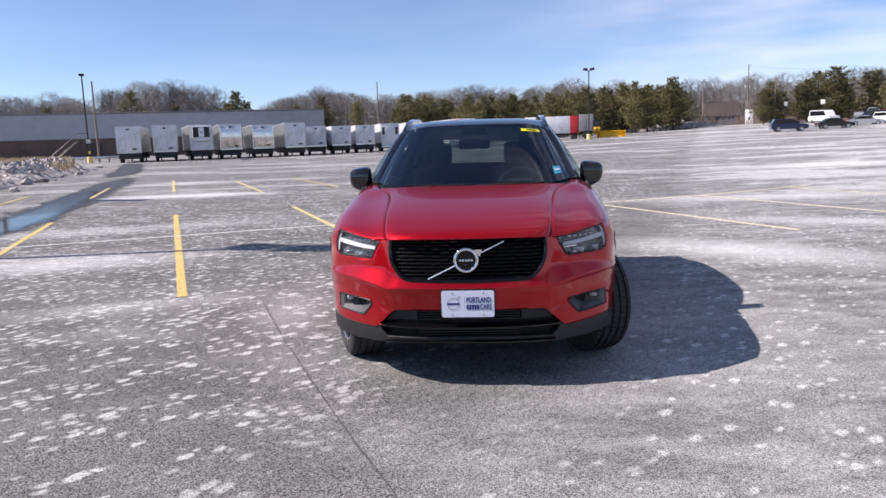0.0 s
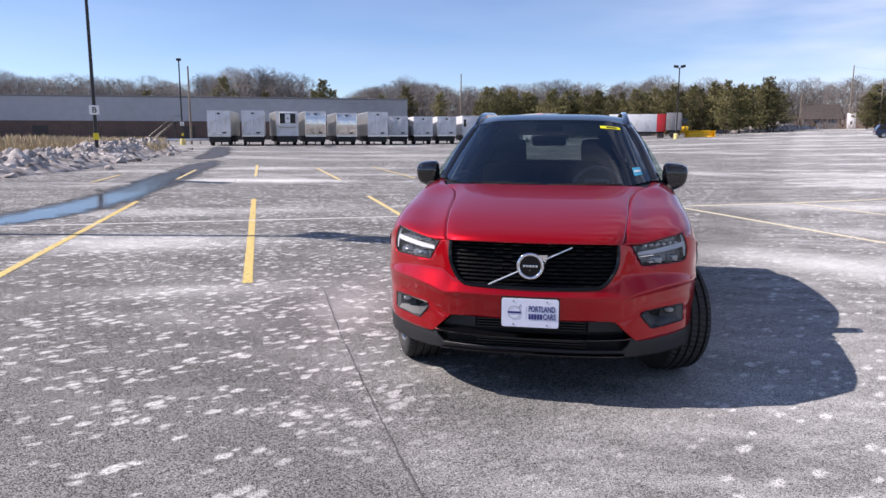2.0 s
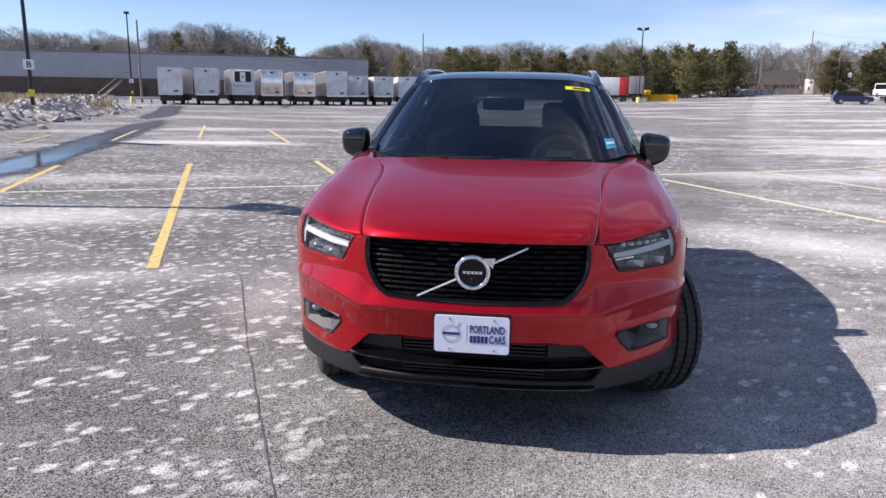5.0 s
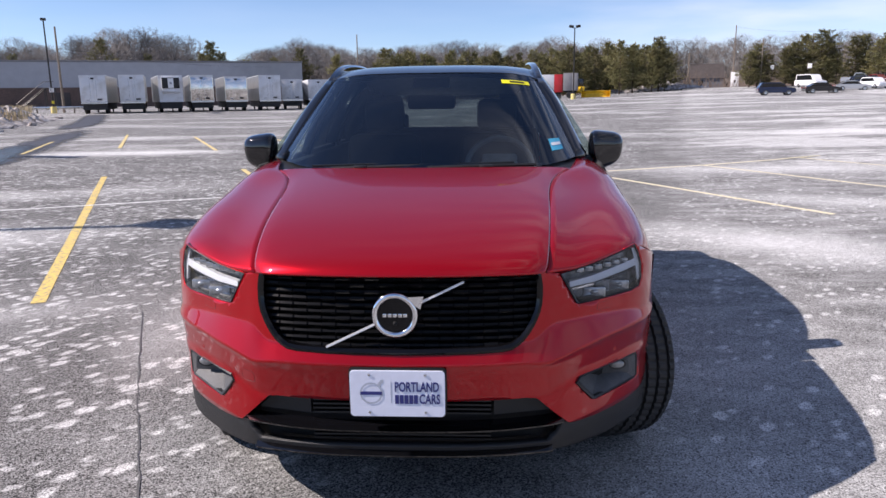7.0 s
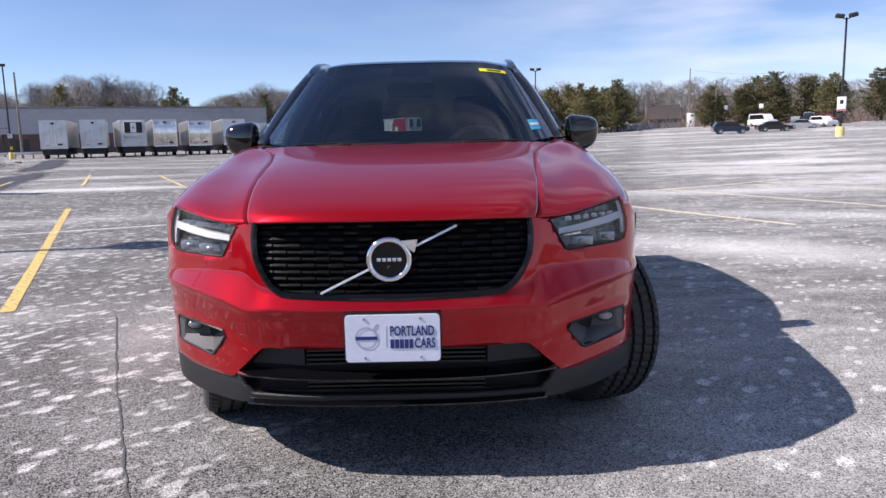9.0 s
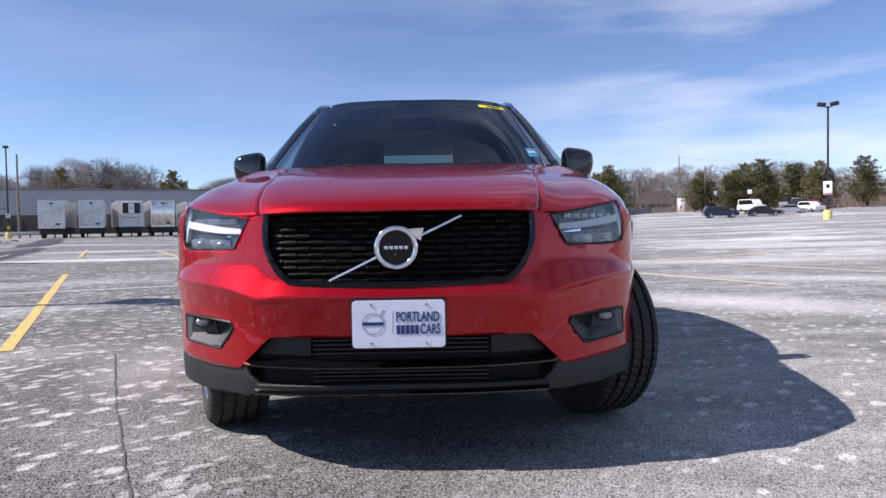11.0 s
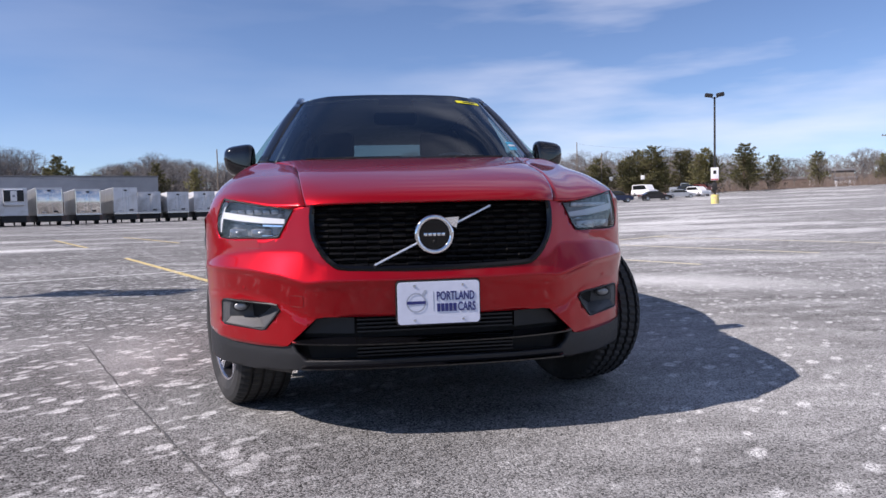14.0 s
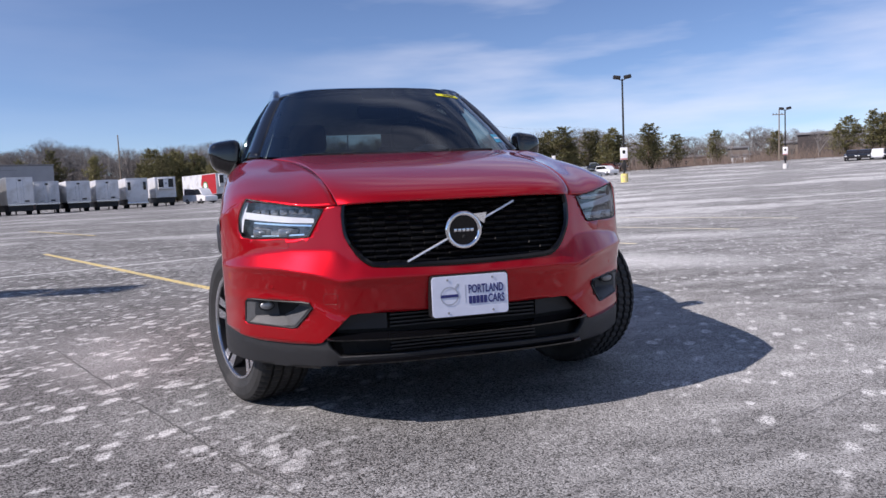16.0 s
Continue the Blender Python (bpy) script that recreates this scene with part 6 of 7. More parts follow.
# cabin
part("cabin_floor", box(-0.74, 1.0, 0.28, 0.74, 4.15, 0.36), INTERIOR, car)
part("dashboard", sheet(surface(both([[(0, 1.16, 1.06), (0.35, 1.18, 1.06), (0.70, 1.40, 1.055)], [(0, 1.45, 1.075), (0.35, 1.46, 1.07), (0.72, 1.58, 1.06)], [(0, 1.72, 1.05), (0.35, 1.73, 1.05), (0.74, 1.76, 1.04)],
                                     [(0, 1.80, 0.90), (0.35, 1.80, 0.90), (0.75, 1.82, 0.90)], [(0, 1.70, 0.45), (0.35, 1.70, 0.45), (0.75, 1.70, 0.45)]]), 4, 4), (0, 1, 1)), DASH, car)
for s in (-1, 1):
    part("door_lining", box(s * 0.80 - 0.03, 1.5, 0.4, s * 0.80 + 0.03, 4.1, 1.07, 0.01), INTERIOR, car)
    part("rear_lining", box(s * 0.66 - 0.02, 3.55, 0.95, s * 0.66 + 0.02, 4.18, 1.46, 0.01, Matrix.Translation((s * 0.70, 0, 1.0)) @ Matrix.Rotation(radians(-14 * s), 4, "Y") @ Matrix.Translation((-s * 0.66, 0, -1.0))), INTERIOR, car)
    part("front_seat", box(s * 0.37 - 0.24, 2.45, 0.62, s * 0.37 + 0.24, 2.64, 1.20, 0.06, Matrix.Translation((0, 2.5, 0.6)) @ Matrix.Rotation(radians(-12), 4, "X") @ Matrix.Translation((0, -2.5, -0.6))), INTERIOR, car)
    part("head_rest", box(s * 0.37 - 0.13, 2.63, 1.20, s * 0.37 + 0.13, 2.73, 1.40, 0.04), INTERIOR, car)
    part("seat_cushion", box(s * 0.37 - 0.25, 1.98, 0.55, s * 0.37 + 0.25, 2.5, 0.70, 0.05), INTERIOR, car)
    part("rear_head_rest", box(s * 0.42 - 0.12, 3.52, 1.12, s * 0.42 + 0.12, 3.60, 1.29, 0.03), INTERIOR, car)
for s in (-1, 1):
    part("rear_trim", box(s * 0.56 - 0.14, 4.08, 1.05, s * 0.56 + 0.14, 4.12, 1.46, 0.01), INTERIOR, car)
part("rear_bench", box(-0.70, 3.35, 0.55, 0.70, 3.55, 1.19, 0.06), INTERIOR, car)
part("headlining", sheet(surface(both([[(0, 2.0, 1.53), (0.55, 2.05, 1.50)], [(0, 2.7, 1.565), (0.58, 2.7, 1.53)], [(0, 3.6, 1.52), (0.58, 3.6, 1.49)], [(0, 4.05, 1.43), (0.55, 4.05, 1.43)]]), 3, 3), (0, 0, -1)), INTERIOR_LT, car)
part("rear_view_mirror", box(-0.13, 1.80, 1.352, 0.13, 1.83, 1.428, 0.02), BLACKPL, car)
bm = bmesh.new()
C = Matrix.Translation((0.37, 1.92, 1.02)) @ Matrix.Rotation(radians(62), 4, "X")
add_tube(bm, [C @ Vector((0.185 * math.cos(a), 0.185 * math.sin(a), 0)) for a in np.linspace(0, 2 * math.pi, 33)], 0.016, 8, False)
add_box(bm, -0.10, -0.07, -0.03, 0.10, 0.09, 0.02, 0.02, C)
for a in (0, math.pi, -math.pi / 2):
    add_tube(bm, [C @ Vector((0.05 * math.cos(a), 0.05 * math.sin(a), 0)), C @ Vector((0.18 * math.cos(a), 0.18 * math.sin(a), 0))], 0.018, 6)
part("steering_wheel", bm, INTERIOR_LT, car)


# ---- woods, grass, snow ----
BARK = mat("grey_brown_bark", (0.20, 0.175, 0.16), 0.9, 0, 0.25, 1.5, per_object=0.25)
TWIGS = mat("bare_brown_twigs", (0.205, 0.188, 0.175), 0.9, 0, 0.25, 0.6, per_object=0.25)
NEEDLES = mat("dark_pine_needles", (0.19, 0.18, 0.078), 0.85, 0, 0.3, 1.2, second=(0.25, 0.21, 0.10), second_scale=0.5, per_object=0.3)
PINE_BARK = mat("pine_bark", (0.10, 0.07, 0.05), 0.9, 0, 0.3, 3)
STRAW = mat("dry_straw_grass", (0.46, 0.37, 0.235), 0.9, 0, 0.25, 0.5)
BRUSH = mat("reddish_brown_brush", (0.14, 0.105, 0.085), 0.9, 0, 0.3, 0.4)
SNOW = mat("dirty_old_snow", (0.58, 0.55, 0.53), 0.85, 0, 0.3, 4, 0.8, 10, second=(0.085, 0.065, 0.055), second_scale=2.4, second_amount=1.15)


class Sticks:
    """Gathers thin tapered three-sided sticks and loose triangles into one mesh."""

    def __init__(self):
        self.v, self.f, self.n = [], [], 0

    def stick(self, a, b, ra, rb):
        d = b - a
        ln = np.linalg.norm(d)
        if ln < 1e-6:
            return
        d = d / ln
        u = np.cross(d, (0.3, 0.9, 0.2))
        u /= np.linalg.norm(u)
        w = np.cross(d, u)
        ring = [(math.cos(k * 2.0944) * u + math.sin(k * 2.0944) * w) for k in range(3)]
        self.v += [a + ra * r for r in ring] + [b + rb * r for r in ring]
        n = self.n
        self.f += [(n + k, n + (k + 1) % 3, n + 3 + (k + 1) % 3, n + 3 + k) for k in range(3)]
        self.n += 6

    def tri(self, a, b, c):
        self.v += [a, b, c]
        self.f.append((self.n, self.n + 1, self.n + 2))
        self.n += 3

    def mesh(self, name, material):
        me = bpy.data.meshes.new(name)
        me.from_pydata([tuple(p) for p in self.v], [], self.f)
        me.materials.append(material)
        me.validate()
        return me


def bare_tree(seed, height, fine=True):
    """Trunk and crown of a leafless tree: limbs that fan out from a short trunk and fork three times, twigs that end on a rounded dome."""
    rng = np.random.RandomState(seed)
    trunk, crown = Sticks(), Sticks()
    thin = 0.014 if fine else 0.022
    h = height
    heart = np.array((rng.normal(0, 0.02 * h), rng.normal(0, 0.02 * h), h * 0.56))
    radii = np.array((rng.uniform(0.34, 0.46) * h, rng.uniform(0.34, 0.46) * h, h * 0.44))
    fork = np.array((heart[0] * 0.5, heart[1] * 0.5, h * rng.uniform(0.14, 0.26)))
    trunk.stick(np.array((0, 0, -0.3)), fork, h * 0.018, h * 0.013)

    def dome(d, k):
        return heart + d / np.linalg.norm(d) * radii * k

    def bough(a, b, ra, rb, bow):
        mid = (a + b) / 2 + np.array((0, 0, -bow)) * np.linalg.norm(b - a) + rng.normal(0, 0.012 * h, 3)
        crown.stick(a, mid, ra, (ra + rb) / 2)
        crown.stick(mid, b, (ra + rb) / 2, rb)

    limbs = 9 if fine else 7
    for i in range(limbs):
        a = 2.4 * i + rng.uniform(-0.3, 0.3)
        out = np.array((math.cos(a), math.sin(a), (0.1, 2.6, 0.9, 0.35, 1.5, 0.0, 0.6, 1.0, 0.2)[i]))
        out /= np.linalg.norm(out)
        knee = fork + (dome(out, 0.45) - fork) * rng.uniform(0.75, 0.95)
        bough(fork, knee, h * 0.009, h * 0.0055, -0.04)
        for _ in range(5 if fine else 4):
            w1 = out + rng.normal(0, 0.30, 3)
            p1 = dome(w1, rng.uniform(0.60, 0.78))
            bough(knee, p1, h * 0.005, h * 0.0028, 0.06)
            for _ in range(4):
                w2 = w1 / np.linalg.norm(w1) + rng.normal(0, 0.22, 3)
                p2 = dome(w2, rng.uniform(0.82, 0.95))
                crown.stick(p1, p2, h * 0.0024, thin)
                for _ in range(4 if fine else 3):
                    w3 = w2 / np.linalg.norm(w2) + rng.normal(0, 0.14, 3)
                    p3 = dome(w3, rng.uniform(0.93, 1.03))
                    q = p1 + (p2 - p1) * rng.uniform(0.35, 1.0)
                    crown.stick(q, p3, thin, thin * 0.6)
    return trunk, crown


def pine_tree(seed, height, width):
    """A pine: whorls of boughs that droop and turn up, each set with flat sprays of fine needles."""
    rng = np.random.RandomState(seed)
    trunk, crown = Sticks(), Sticks()
    trunk.stick(np.array((0, 0, -0.2)), np.array((rng.normal(0, 0.1), 0, height * 0.97)), height * 0.014 + 0.05, 0.02)
    boughs = int(height * 8.5)
    for i in range(boughs):
        t = (i + rng.uniform(0, 1)) / boughs
        z = height * (0.06 + 0.90 * t)
        swell_out = 0.45 + 0.75 * max(0.0, noise.noise((seed * 3.1, t * 4.0, 0)) + 0.45)
        reach = width * (0.45 + 0.55 * min(1.0, t / 0.25)) * (1.0 - t) ** 0.50 * swell_out + 0.30
        a = i * 2.39996 + rng.uniform(-0.5, 0.5)
        r = reach * rng.uniform(0.50, 1.15)
        way = np.array((math.cos(a), math.sin(a), 0.0))
        side = np.array((-way[1], way[0], 0.0))
        base = np.array((0, 0, z))
        mid = way * r * 0.55 + (0, 0, z - 0.06 * r)
        tip = way * r + (0, 0, z + 0.10 * r * (0.3 + t))
        trunk.stick(base, mid, 0.028, 0.018)
        trunk.stick(mid, tip, 0.018, 0.008)
        for m in range(int(6 + 7 * r)):
            u = rng.uniform(0.22, 1.02)
            c = (base + (mid - base) * u / 0.55 if u < 0.55 else mid + (tip - mid) * (u - 0.55) / 0.45)
            c = c + side * rng.normal(0, 0.20 * r * (1.1 - 0.5 * u)) + (0, 0, rng.normal(0.04, 0.10))
            for _ in range(8):
                d = way * rng.uniform(0.1, 1.0) + side * rng.normal(0, 0.6) + (0, 0, rng.uniform(-0.2, 0.9))
                d /= np.linalg.norm(d)
                e = np.cross(d, (0, 0, 1)) + rng.normal(0, 0.5, 3)
                e /= np.linalg.norm(e) + 1e-9
                L = rng.uniform(0.18, 0.40)
                f = c + rng.normal(0, 0.06, 3)
                crown.tri(f - e * 0.05, f + e * 0.05, f + d * L)
    return trunk, crown


def tree_thing(name, sticks, mats, label):
    root = empty(name)
    for nm, st, m in zip(("trunk", "crown"), sticks, mats):
        ob = new(nm, st.mesh(nm, m))
        ob.parent = root
    return tagged(root, label, "tree")


rng = np.random.RandomState(5)
BARE = [bare_tree(11 + i, 16.0) for i in range(5)]
LIGHT_BARE = [bare_tree(51 + i, 16.0, False) for i in range(5)]
bare_things = [tree_thing("bare_tree", s, (BARK, TWIGS), "leafless grey-brown deciduous tree at the wood's edge") for s in BARE]
PINES = [pine_tree(31 + i, 9.0, (3.2, 3.7, 2.9, 4.0)[i]) for i in range(4)]
pine_things = [tree_thing("pine_tree", s, (PINE_BARK, NEEDLES), "dark green pine tree with dense uneven branches") for s in PINES]
used = set()


def stand(kind, deg, d, height):
    i = rng.randint(len(kind))
    x, y, z = polar(deg, d)
    own = 16.0 if kind is bare_things else 9.0
    k = height / own
    m = Matrix.Translation((x, y, z - 0.1)) @ Matrix.Rotation(rng.uniform(0, 6.28), 4, "Z")
    src = kind[i]
    wide = k * rng.uniform(0.85, 1.2) * (1.25 if kind is pine_things and deg > 16 else 1.0)
    key = (kind is bare_things, i)
    if key not in used:
        used.add(key)
        ob = src
        ob.matrix_basis = m
    else:
        ob = copy_thing(src, m)
    ob.scale = (wide, wide, k)
    tagged(ob, group="bare trees" if kind is bare_things else "pine trees")
    return ob


# how high the wood stands against the sky, bearing by bearing (metres at 200 m)
SKYLINE = [(-60, 16.5), (-44, 16.6), (-41, 17.0), (-40, 14.5), (-38.8, 16.3), (-32, 16.3), (-30.9, 17.2), (-29.6, 18.7), (-25.4, 19.8), (-23, 18.3), (-22.3, 14.5), (-20, 11.0), (-19.1, 12.0),
           (-18.5, 15.8), (-15.7, 17.0), (-13.8, 17.4), (-12.3, 16.2), (-10.5, 15.0), (-7, 15.6), (-5, 14.8), (-3.2, 16.4), (0, 14.7), (3.8, 16.4), (7.5, 14.9), (8.8, 13.3), (10.4, 12.9), (12.6, 13.4), (15, 13.7),
           (18, 13.3), (23.5, 13.0), (25, 12.6), (27, 10.9), (29, 10.5), (31, 8.9), (33, 8.4), (34, 9.8), (35, 7.8), (36, 9.0), (38, 10.6), (40, 8.2), (42.6, 9.2), (44, 10.2), (60, 11.0)]
SKY_B, SKY_H = zip(*SKYLINE)
for deg in np.arange(-52, 58, 0.9):
    d = 196 + rng.uniform(-10, 12)
    stand(bare_things, deg + rng.uniform(-0.5, 0.5), d if deg < 28 else d + 25, np.interp(deg, SKY_B, SKY_H) * (d if deg < 28 else d + 25) / 200 * rng.uniform(0.86, 1.0))
for deg in np.arange(27.5, 47, 1.3):
    stand(bare_things, deg + rng.uniform(-0.5, 0.5), rng.uniform(152, 182), rng.uniform(3.4, 6.8))
# the deep wood behind, as one mass
vt, ft, vc, fc = [], [], [], []
nt = nc = 0
for deg in np.arange(-58, 62, 0.26):
    d = rng.uniform(214, 300) + (15 if deg > 28 else 0)
    k = (np.interp(deg, SKY_B, SKY_H) * d / 200 - 2.5 * ((d - 140) / 260) ** 2) * rng.uniform(0.70, 0.90) / 16.0
    x, y, z = polar(deg + rng.uniform(-0.3, 0.3), d)
    a = rng.uniform(0, 6.28)
    R = np.array([[math.cos(a), -math.sin(a), 0], [math.sin(a), math.cos(a), 0], [0, 0, 1]])
    tr, cr = LIGHT_BARE[rng.randint(5)]
    for src, V, F, which in ((tr, vt, ft, 0), (cr, vc, fc, 1)):
        P = np.array(src.v) @ R.T * (k, k, k) + (x, y, z - 0.3)
        n0 = nt if which == 0 else nc
        V.append(P)
        F.append(np.array(src.f) + n0)
        if which == 0:
            nt += len(P)
        else:
            nc += len(P)
woods = tagged(empty("woods"), "brown leafless woodland along the horizon", "woods", kind="stuff")
for nm, V, F, m in (("trunks", vt, ft, BARK), ("crowns", vc, fc, TWIGS)):
    me = bpy.data.meshes.new(nm)
    me.from_pydata(np.concatenate(V).tolist(), [], np.concatenate(F).tolist())
    me.materials.append(m)
    ob = new(nm, me)
    ob.parent = woods
    ob["kind"] = "stuff"

for deg, d, h in [(a, 152 + rng.uniform(-9, 12), rng.uniform(7.2, 10.2)) for a in np.arange(-9.2, 13.0, 0.46)] + [(a, 171 + rng.uniform(-6, 8), rng.uniform(10, 12.0)) for a in np.arange(-8.5, 12.5, 1.7)]:
    stand(pine_things, deg, d, h)
for deg, d, h in ((-28.6, 188, 15.6), (-25.6, 186, 12.0), (-21.3, 178, 14.6), (-20.6, 180, 12.4), (-21.9, 182, 12.2), (-18.9, 178, 10.5), (-16.8, 178, 11.0), (-14.9, 178, 13.0), (-34.0, 190, 12.0), (-12.2, 172, 11),
                  (18.2, 150, 6.6), (18.7, 152, 8.0), (19.3, 151, 6.0), (20.5, 150, 7.0), (21.0, 151, 8.0), (21.6, 154, 9.5), (22.6, 152, 10.0), (23.1, 152, 7.8), (23.6, 151, 5.8), (24.7, 160, 9.2), (25.2, 162, 9.4),
                  (26.0, 152, 7.8), (26.5, 152, 9.0), (27.0, 153, 7.4), (29.1, 150, 9.2), (29.4, 158, 7.6), (31.1, 160, 7.2), (33.9, 164, 7.6), (38.0, 176, 7.0), (41.9, 165, 7.0), (42.5, 160, 8.0), (43.9, 160, 8.8), (44.6, 162, 8.2), (46.0, 160, 8.5)):
    stand(pine_things, deg, d, h)

# a wooded rise behind, its top ragged with crowns
# carried round unseen behind the camera too, to darken reflections in paint and steel
bm = bmesh.new()
rows = []
for deg in np.arange(-180, 180.1, 0.25):
    x, y, z = polar(deg, 318)
    h = np.interp(deg, SKY_B, SKY_H) * 1.32 * 0.90 * (0.56 + 0.07 * noise.noise((deg * 0.9, 0, 0)) + 0.07 * noise.noise((deg * 3.7, 2, 0)))
    rows.append([bm.verts.new((x, y, z - 1)), bm.verts.new((x * 1.02, y * 1.02, z + h * 0.7)), bm.verts.new((x * 1.07, y * 1.07, z + h))])
for a, b in zip(rows, rows[1:]):
    for k in (0, 1):
        bm.faces.new((a[k], b[k], b[k + 1], a[k + 1]))
WOODED = mat("far_wooded_slope", (0.15, 0.125, 0.115), 0.95, 0, 0.4, 0.5, second=(0.10, 0.095, 0.07), second_scale=0.12, bump=1.0, bump_scale=1.5)
tagged(part("wooded_rise", bm, WOODED, smooth=0), "brown wooded rise closing the horizon", "woods", kind="structure")

# brush under the trees
br = Sticks()
for _ in range(14000):
    deg = rng.uniform(-50, 50)
    d = rng.uniform(170, 215) if deg < 26 else rng.uniform(138, 205)
    if deg < -12:
        d += 20
    x, y, z = polar(deg, d)
    h = rng.uniform(0.8, 4.2) if d > 165 else rng.uniform(0.6, 2.2)
    lean = rng.normal(0, 0.35, 2)
    br.stick(np.array((x, y, z - 0.1)), np.array((x + lean[0] * h, y + lean[1] * h, z + h)), 0.05, 0.01)
ob = new("brush", br.mesh("brush", BRUSH))
tagged(ob, "tangled reddish brown brush under the trees", "brush", kind="stuff")

# tall dry grass behind the snow bank
gr = Sticks()
for _ in range(16000):
    deg = rng.uniform(-52, -33.0)
    d = rng.uniform(52, 96)
    x, y, z = polar(deg, d)
    h = rng.uniform(0.6, 1.15) * (0.6 + 0.4 * noise.noise((x * 0.12, y * 0.12, 0)) + 0.3)
    lean = rng.normal(0, 0.2, 2)
    w = rng.uniform(0.012, 0.03)
    a = rng.uniform(0, 6.28)
    s = np.array((math.cos(a) * w, math.sin(a) * w, 0))
    p = np.array((x, y, z - 0.02))
    t = np.array((x + lean[0] * h, y + lean[1] * h, z + h))
    gr.tri(p - s, p + s, t)
    gr.tri(t - s * 2.2 - (0, 0, 0.28), t + s * 2.2 - (0, 0, 0.26), t + (0, 0, 0.10))
ob = new("dry_grass", gr.mesh("dry_grass", STRAW))
tagged(ob, "tall dry straw-coloured grass along the lot's edge", "grass", kind="stuff")


def snow_bank(spine, height, width, seed, label, lumps=60):
    """A ploughed bank: a rough ridge with broken lumps of ice on it."""
    P = crom([(x, y, 0) for x, y in spine], 44)
    bm = bmesh.new()
    rows = []
    for i, p in enumerate(P):
        d = P[min(i + 1, len(P) - 1)] - P[max(i - 1, 0)]
        s = np.array([-d[1], d[0], 0]) / (math.hypot(d[0], d[1]) + 1e-9)
        end = min(1.0, 4 * min(i, len(P) - 1 - i) / len(P) + 0.15)
        row = []
        for k in np.linspace(-1, 1, 33):
            q = p + s * k * width * (1 + 0.25 * noise.noise((i * 0.13, seed, 0)))
            base = max(0.0, 1 - abs(k) ** 1.6) * height * end
            r = noise.fractal((q[0] * 0.9 + seed, q[1] * 0.9, 0.3), 0.8, 2.1, 5) * 0.55 + noise.noise((q[0] * 0.25, q[1] * 0.25, seed)) * 0.5
            rough_top = abs(noise.noise((q[0] * 2.6, q[1] * 2.6, seed))) + 0.5 * abs(noise.noise((q[0] * 6, q[1] * 6, seed)))
            zz = base * (0.75 + r + 0.9 * rough_top) if abs(k) < 0.99 else -0.05
            row.append(bm.verts.new((q[0], q[1], gz(q[0], q[1]) + max(zz, -0.05))))
        rows.append(row)
    for a, b in zip(rows, rows[1:]):
        for k in range(32):
            bm.faces.new((a[k], a[k + 1], b[k + 1], b[k]))
    g = np.random.RandomState(int(seed * 10))
    for _ in range(lumps):
        p = P[g.randint(len(P))]
        o = g.normal(0, width * 0.42, 2)
        r = g.uniform(0.08, 0.34)
        c = Vector((p[0] + o[0], p[1] + o[1], gz(p[0], p[1]) + max(0.0, height * 0.75 * (1 - math.hypot(*o) / width)) * g.uniform(0.3, 1.0) + r * 0.2))
        res = bmesh.ops.create_icosphere(bm, subdivisions=1, radius=r, matrix=Matrix.Translation(c) @ Matrix.Rotation(g.uniform(0, 3), 4, "Z") @ Matrix.Diagonal((1.2, 0.9, 0.7, 1)))
        for v in res["verts"]:
            v.co += Vector(g.normal(0, r * 0.18, 3))
    bmesh.ops.recalc_face_normals(bm, faces=bm.faces)
    return tagged(part("snow_bank", bm, SNOW, smooth=25), label, "snow bank", group="ploughed snow")


snow_bank([(-20.8, 13.0), (-20.6, 17.5), (-22.3, 22.5), (-25.2, 28.5)], 0.48, 2.1, 1.3, "low dirty bank of ploughed snow", 220)
snow_bank([(-24.5, 26.5), (-27.0, 31.5), (-29.5, 37.5), (-33.0, 45.0), (-37.5, 54.0)], 0.72, 2.6, 4.7, "rough dirty bank of ploughed snow and ice", 320)
snow_bank([polar(a, 148)[:2] for a in (7.6, 9.5, 11.5, 13.5, 15.2)], 0.65, 2.2, 7.1, "far bank of ploughed snow below trees", 40)
snow_bank([polar(a, 150)[:2] for a in (11.6, 12.4, 13.2)], 1.3, 2.2, 9.1, "far heap of ploughed snow below trees", 30)


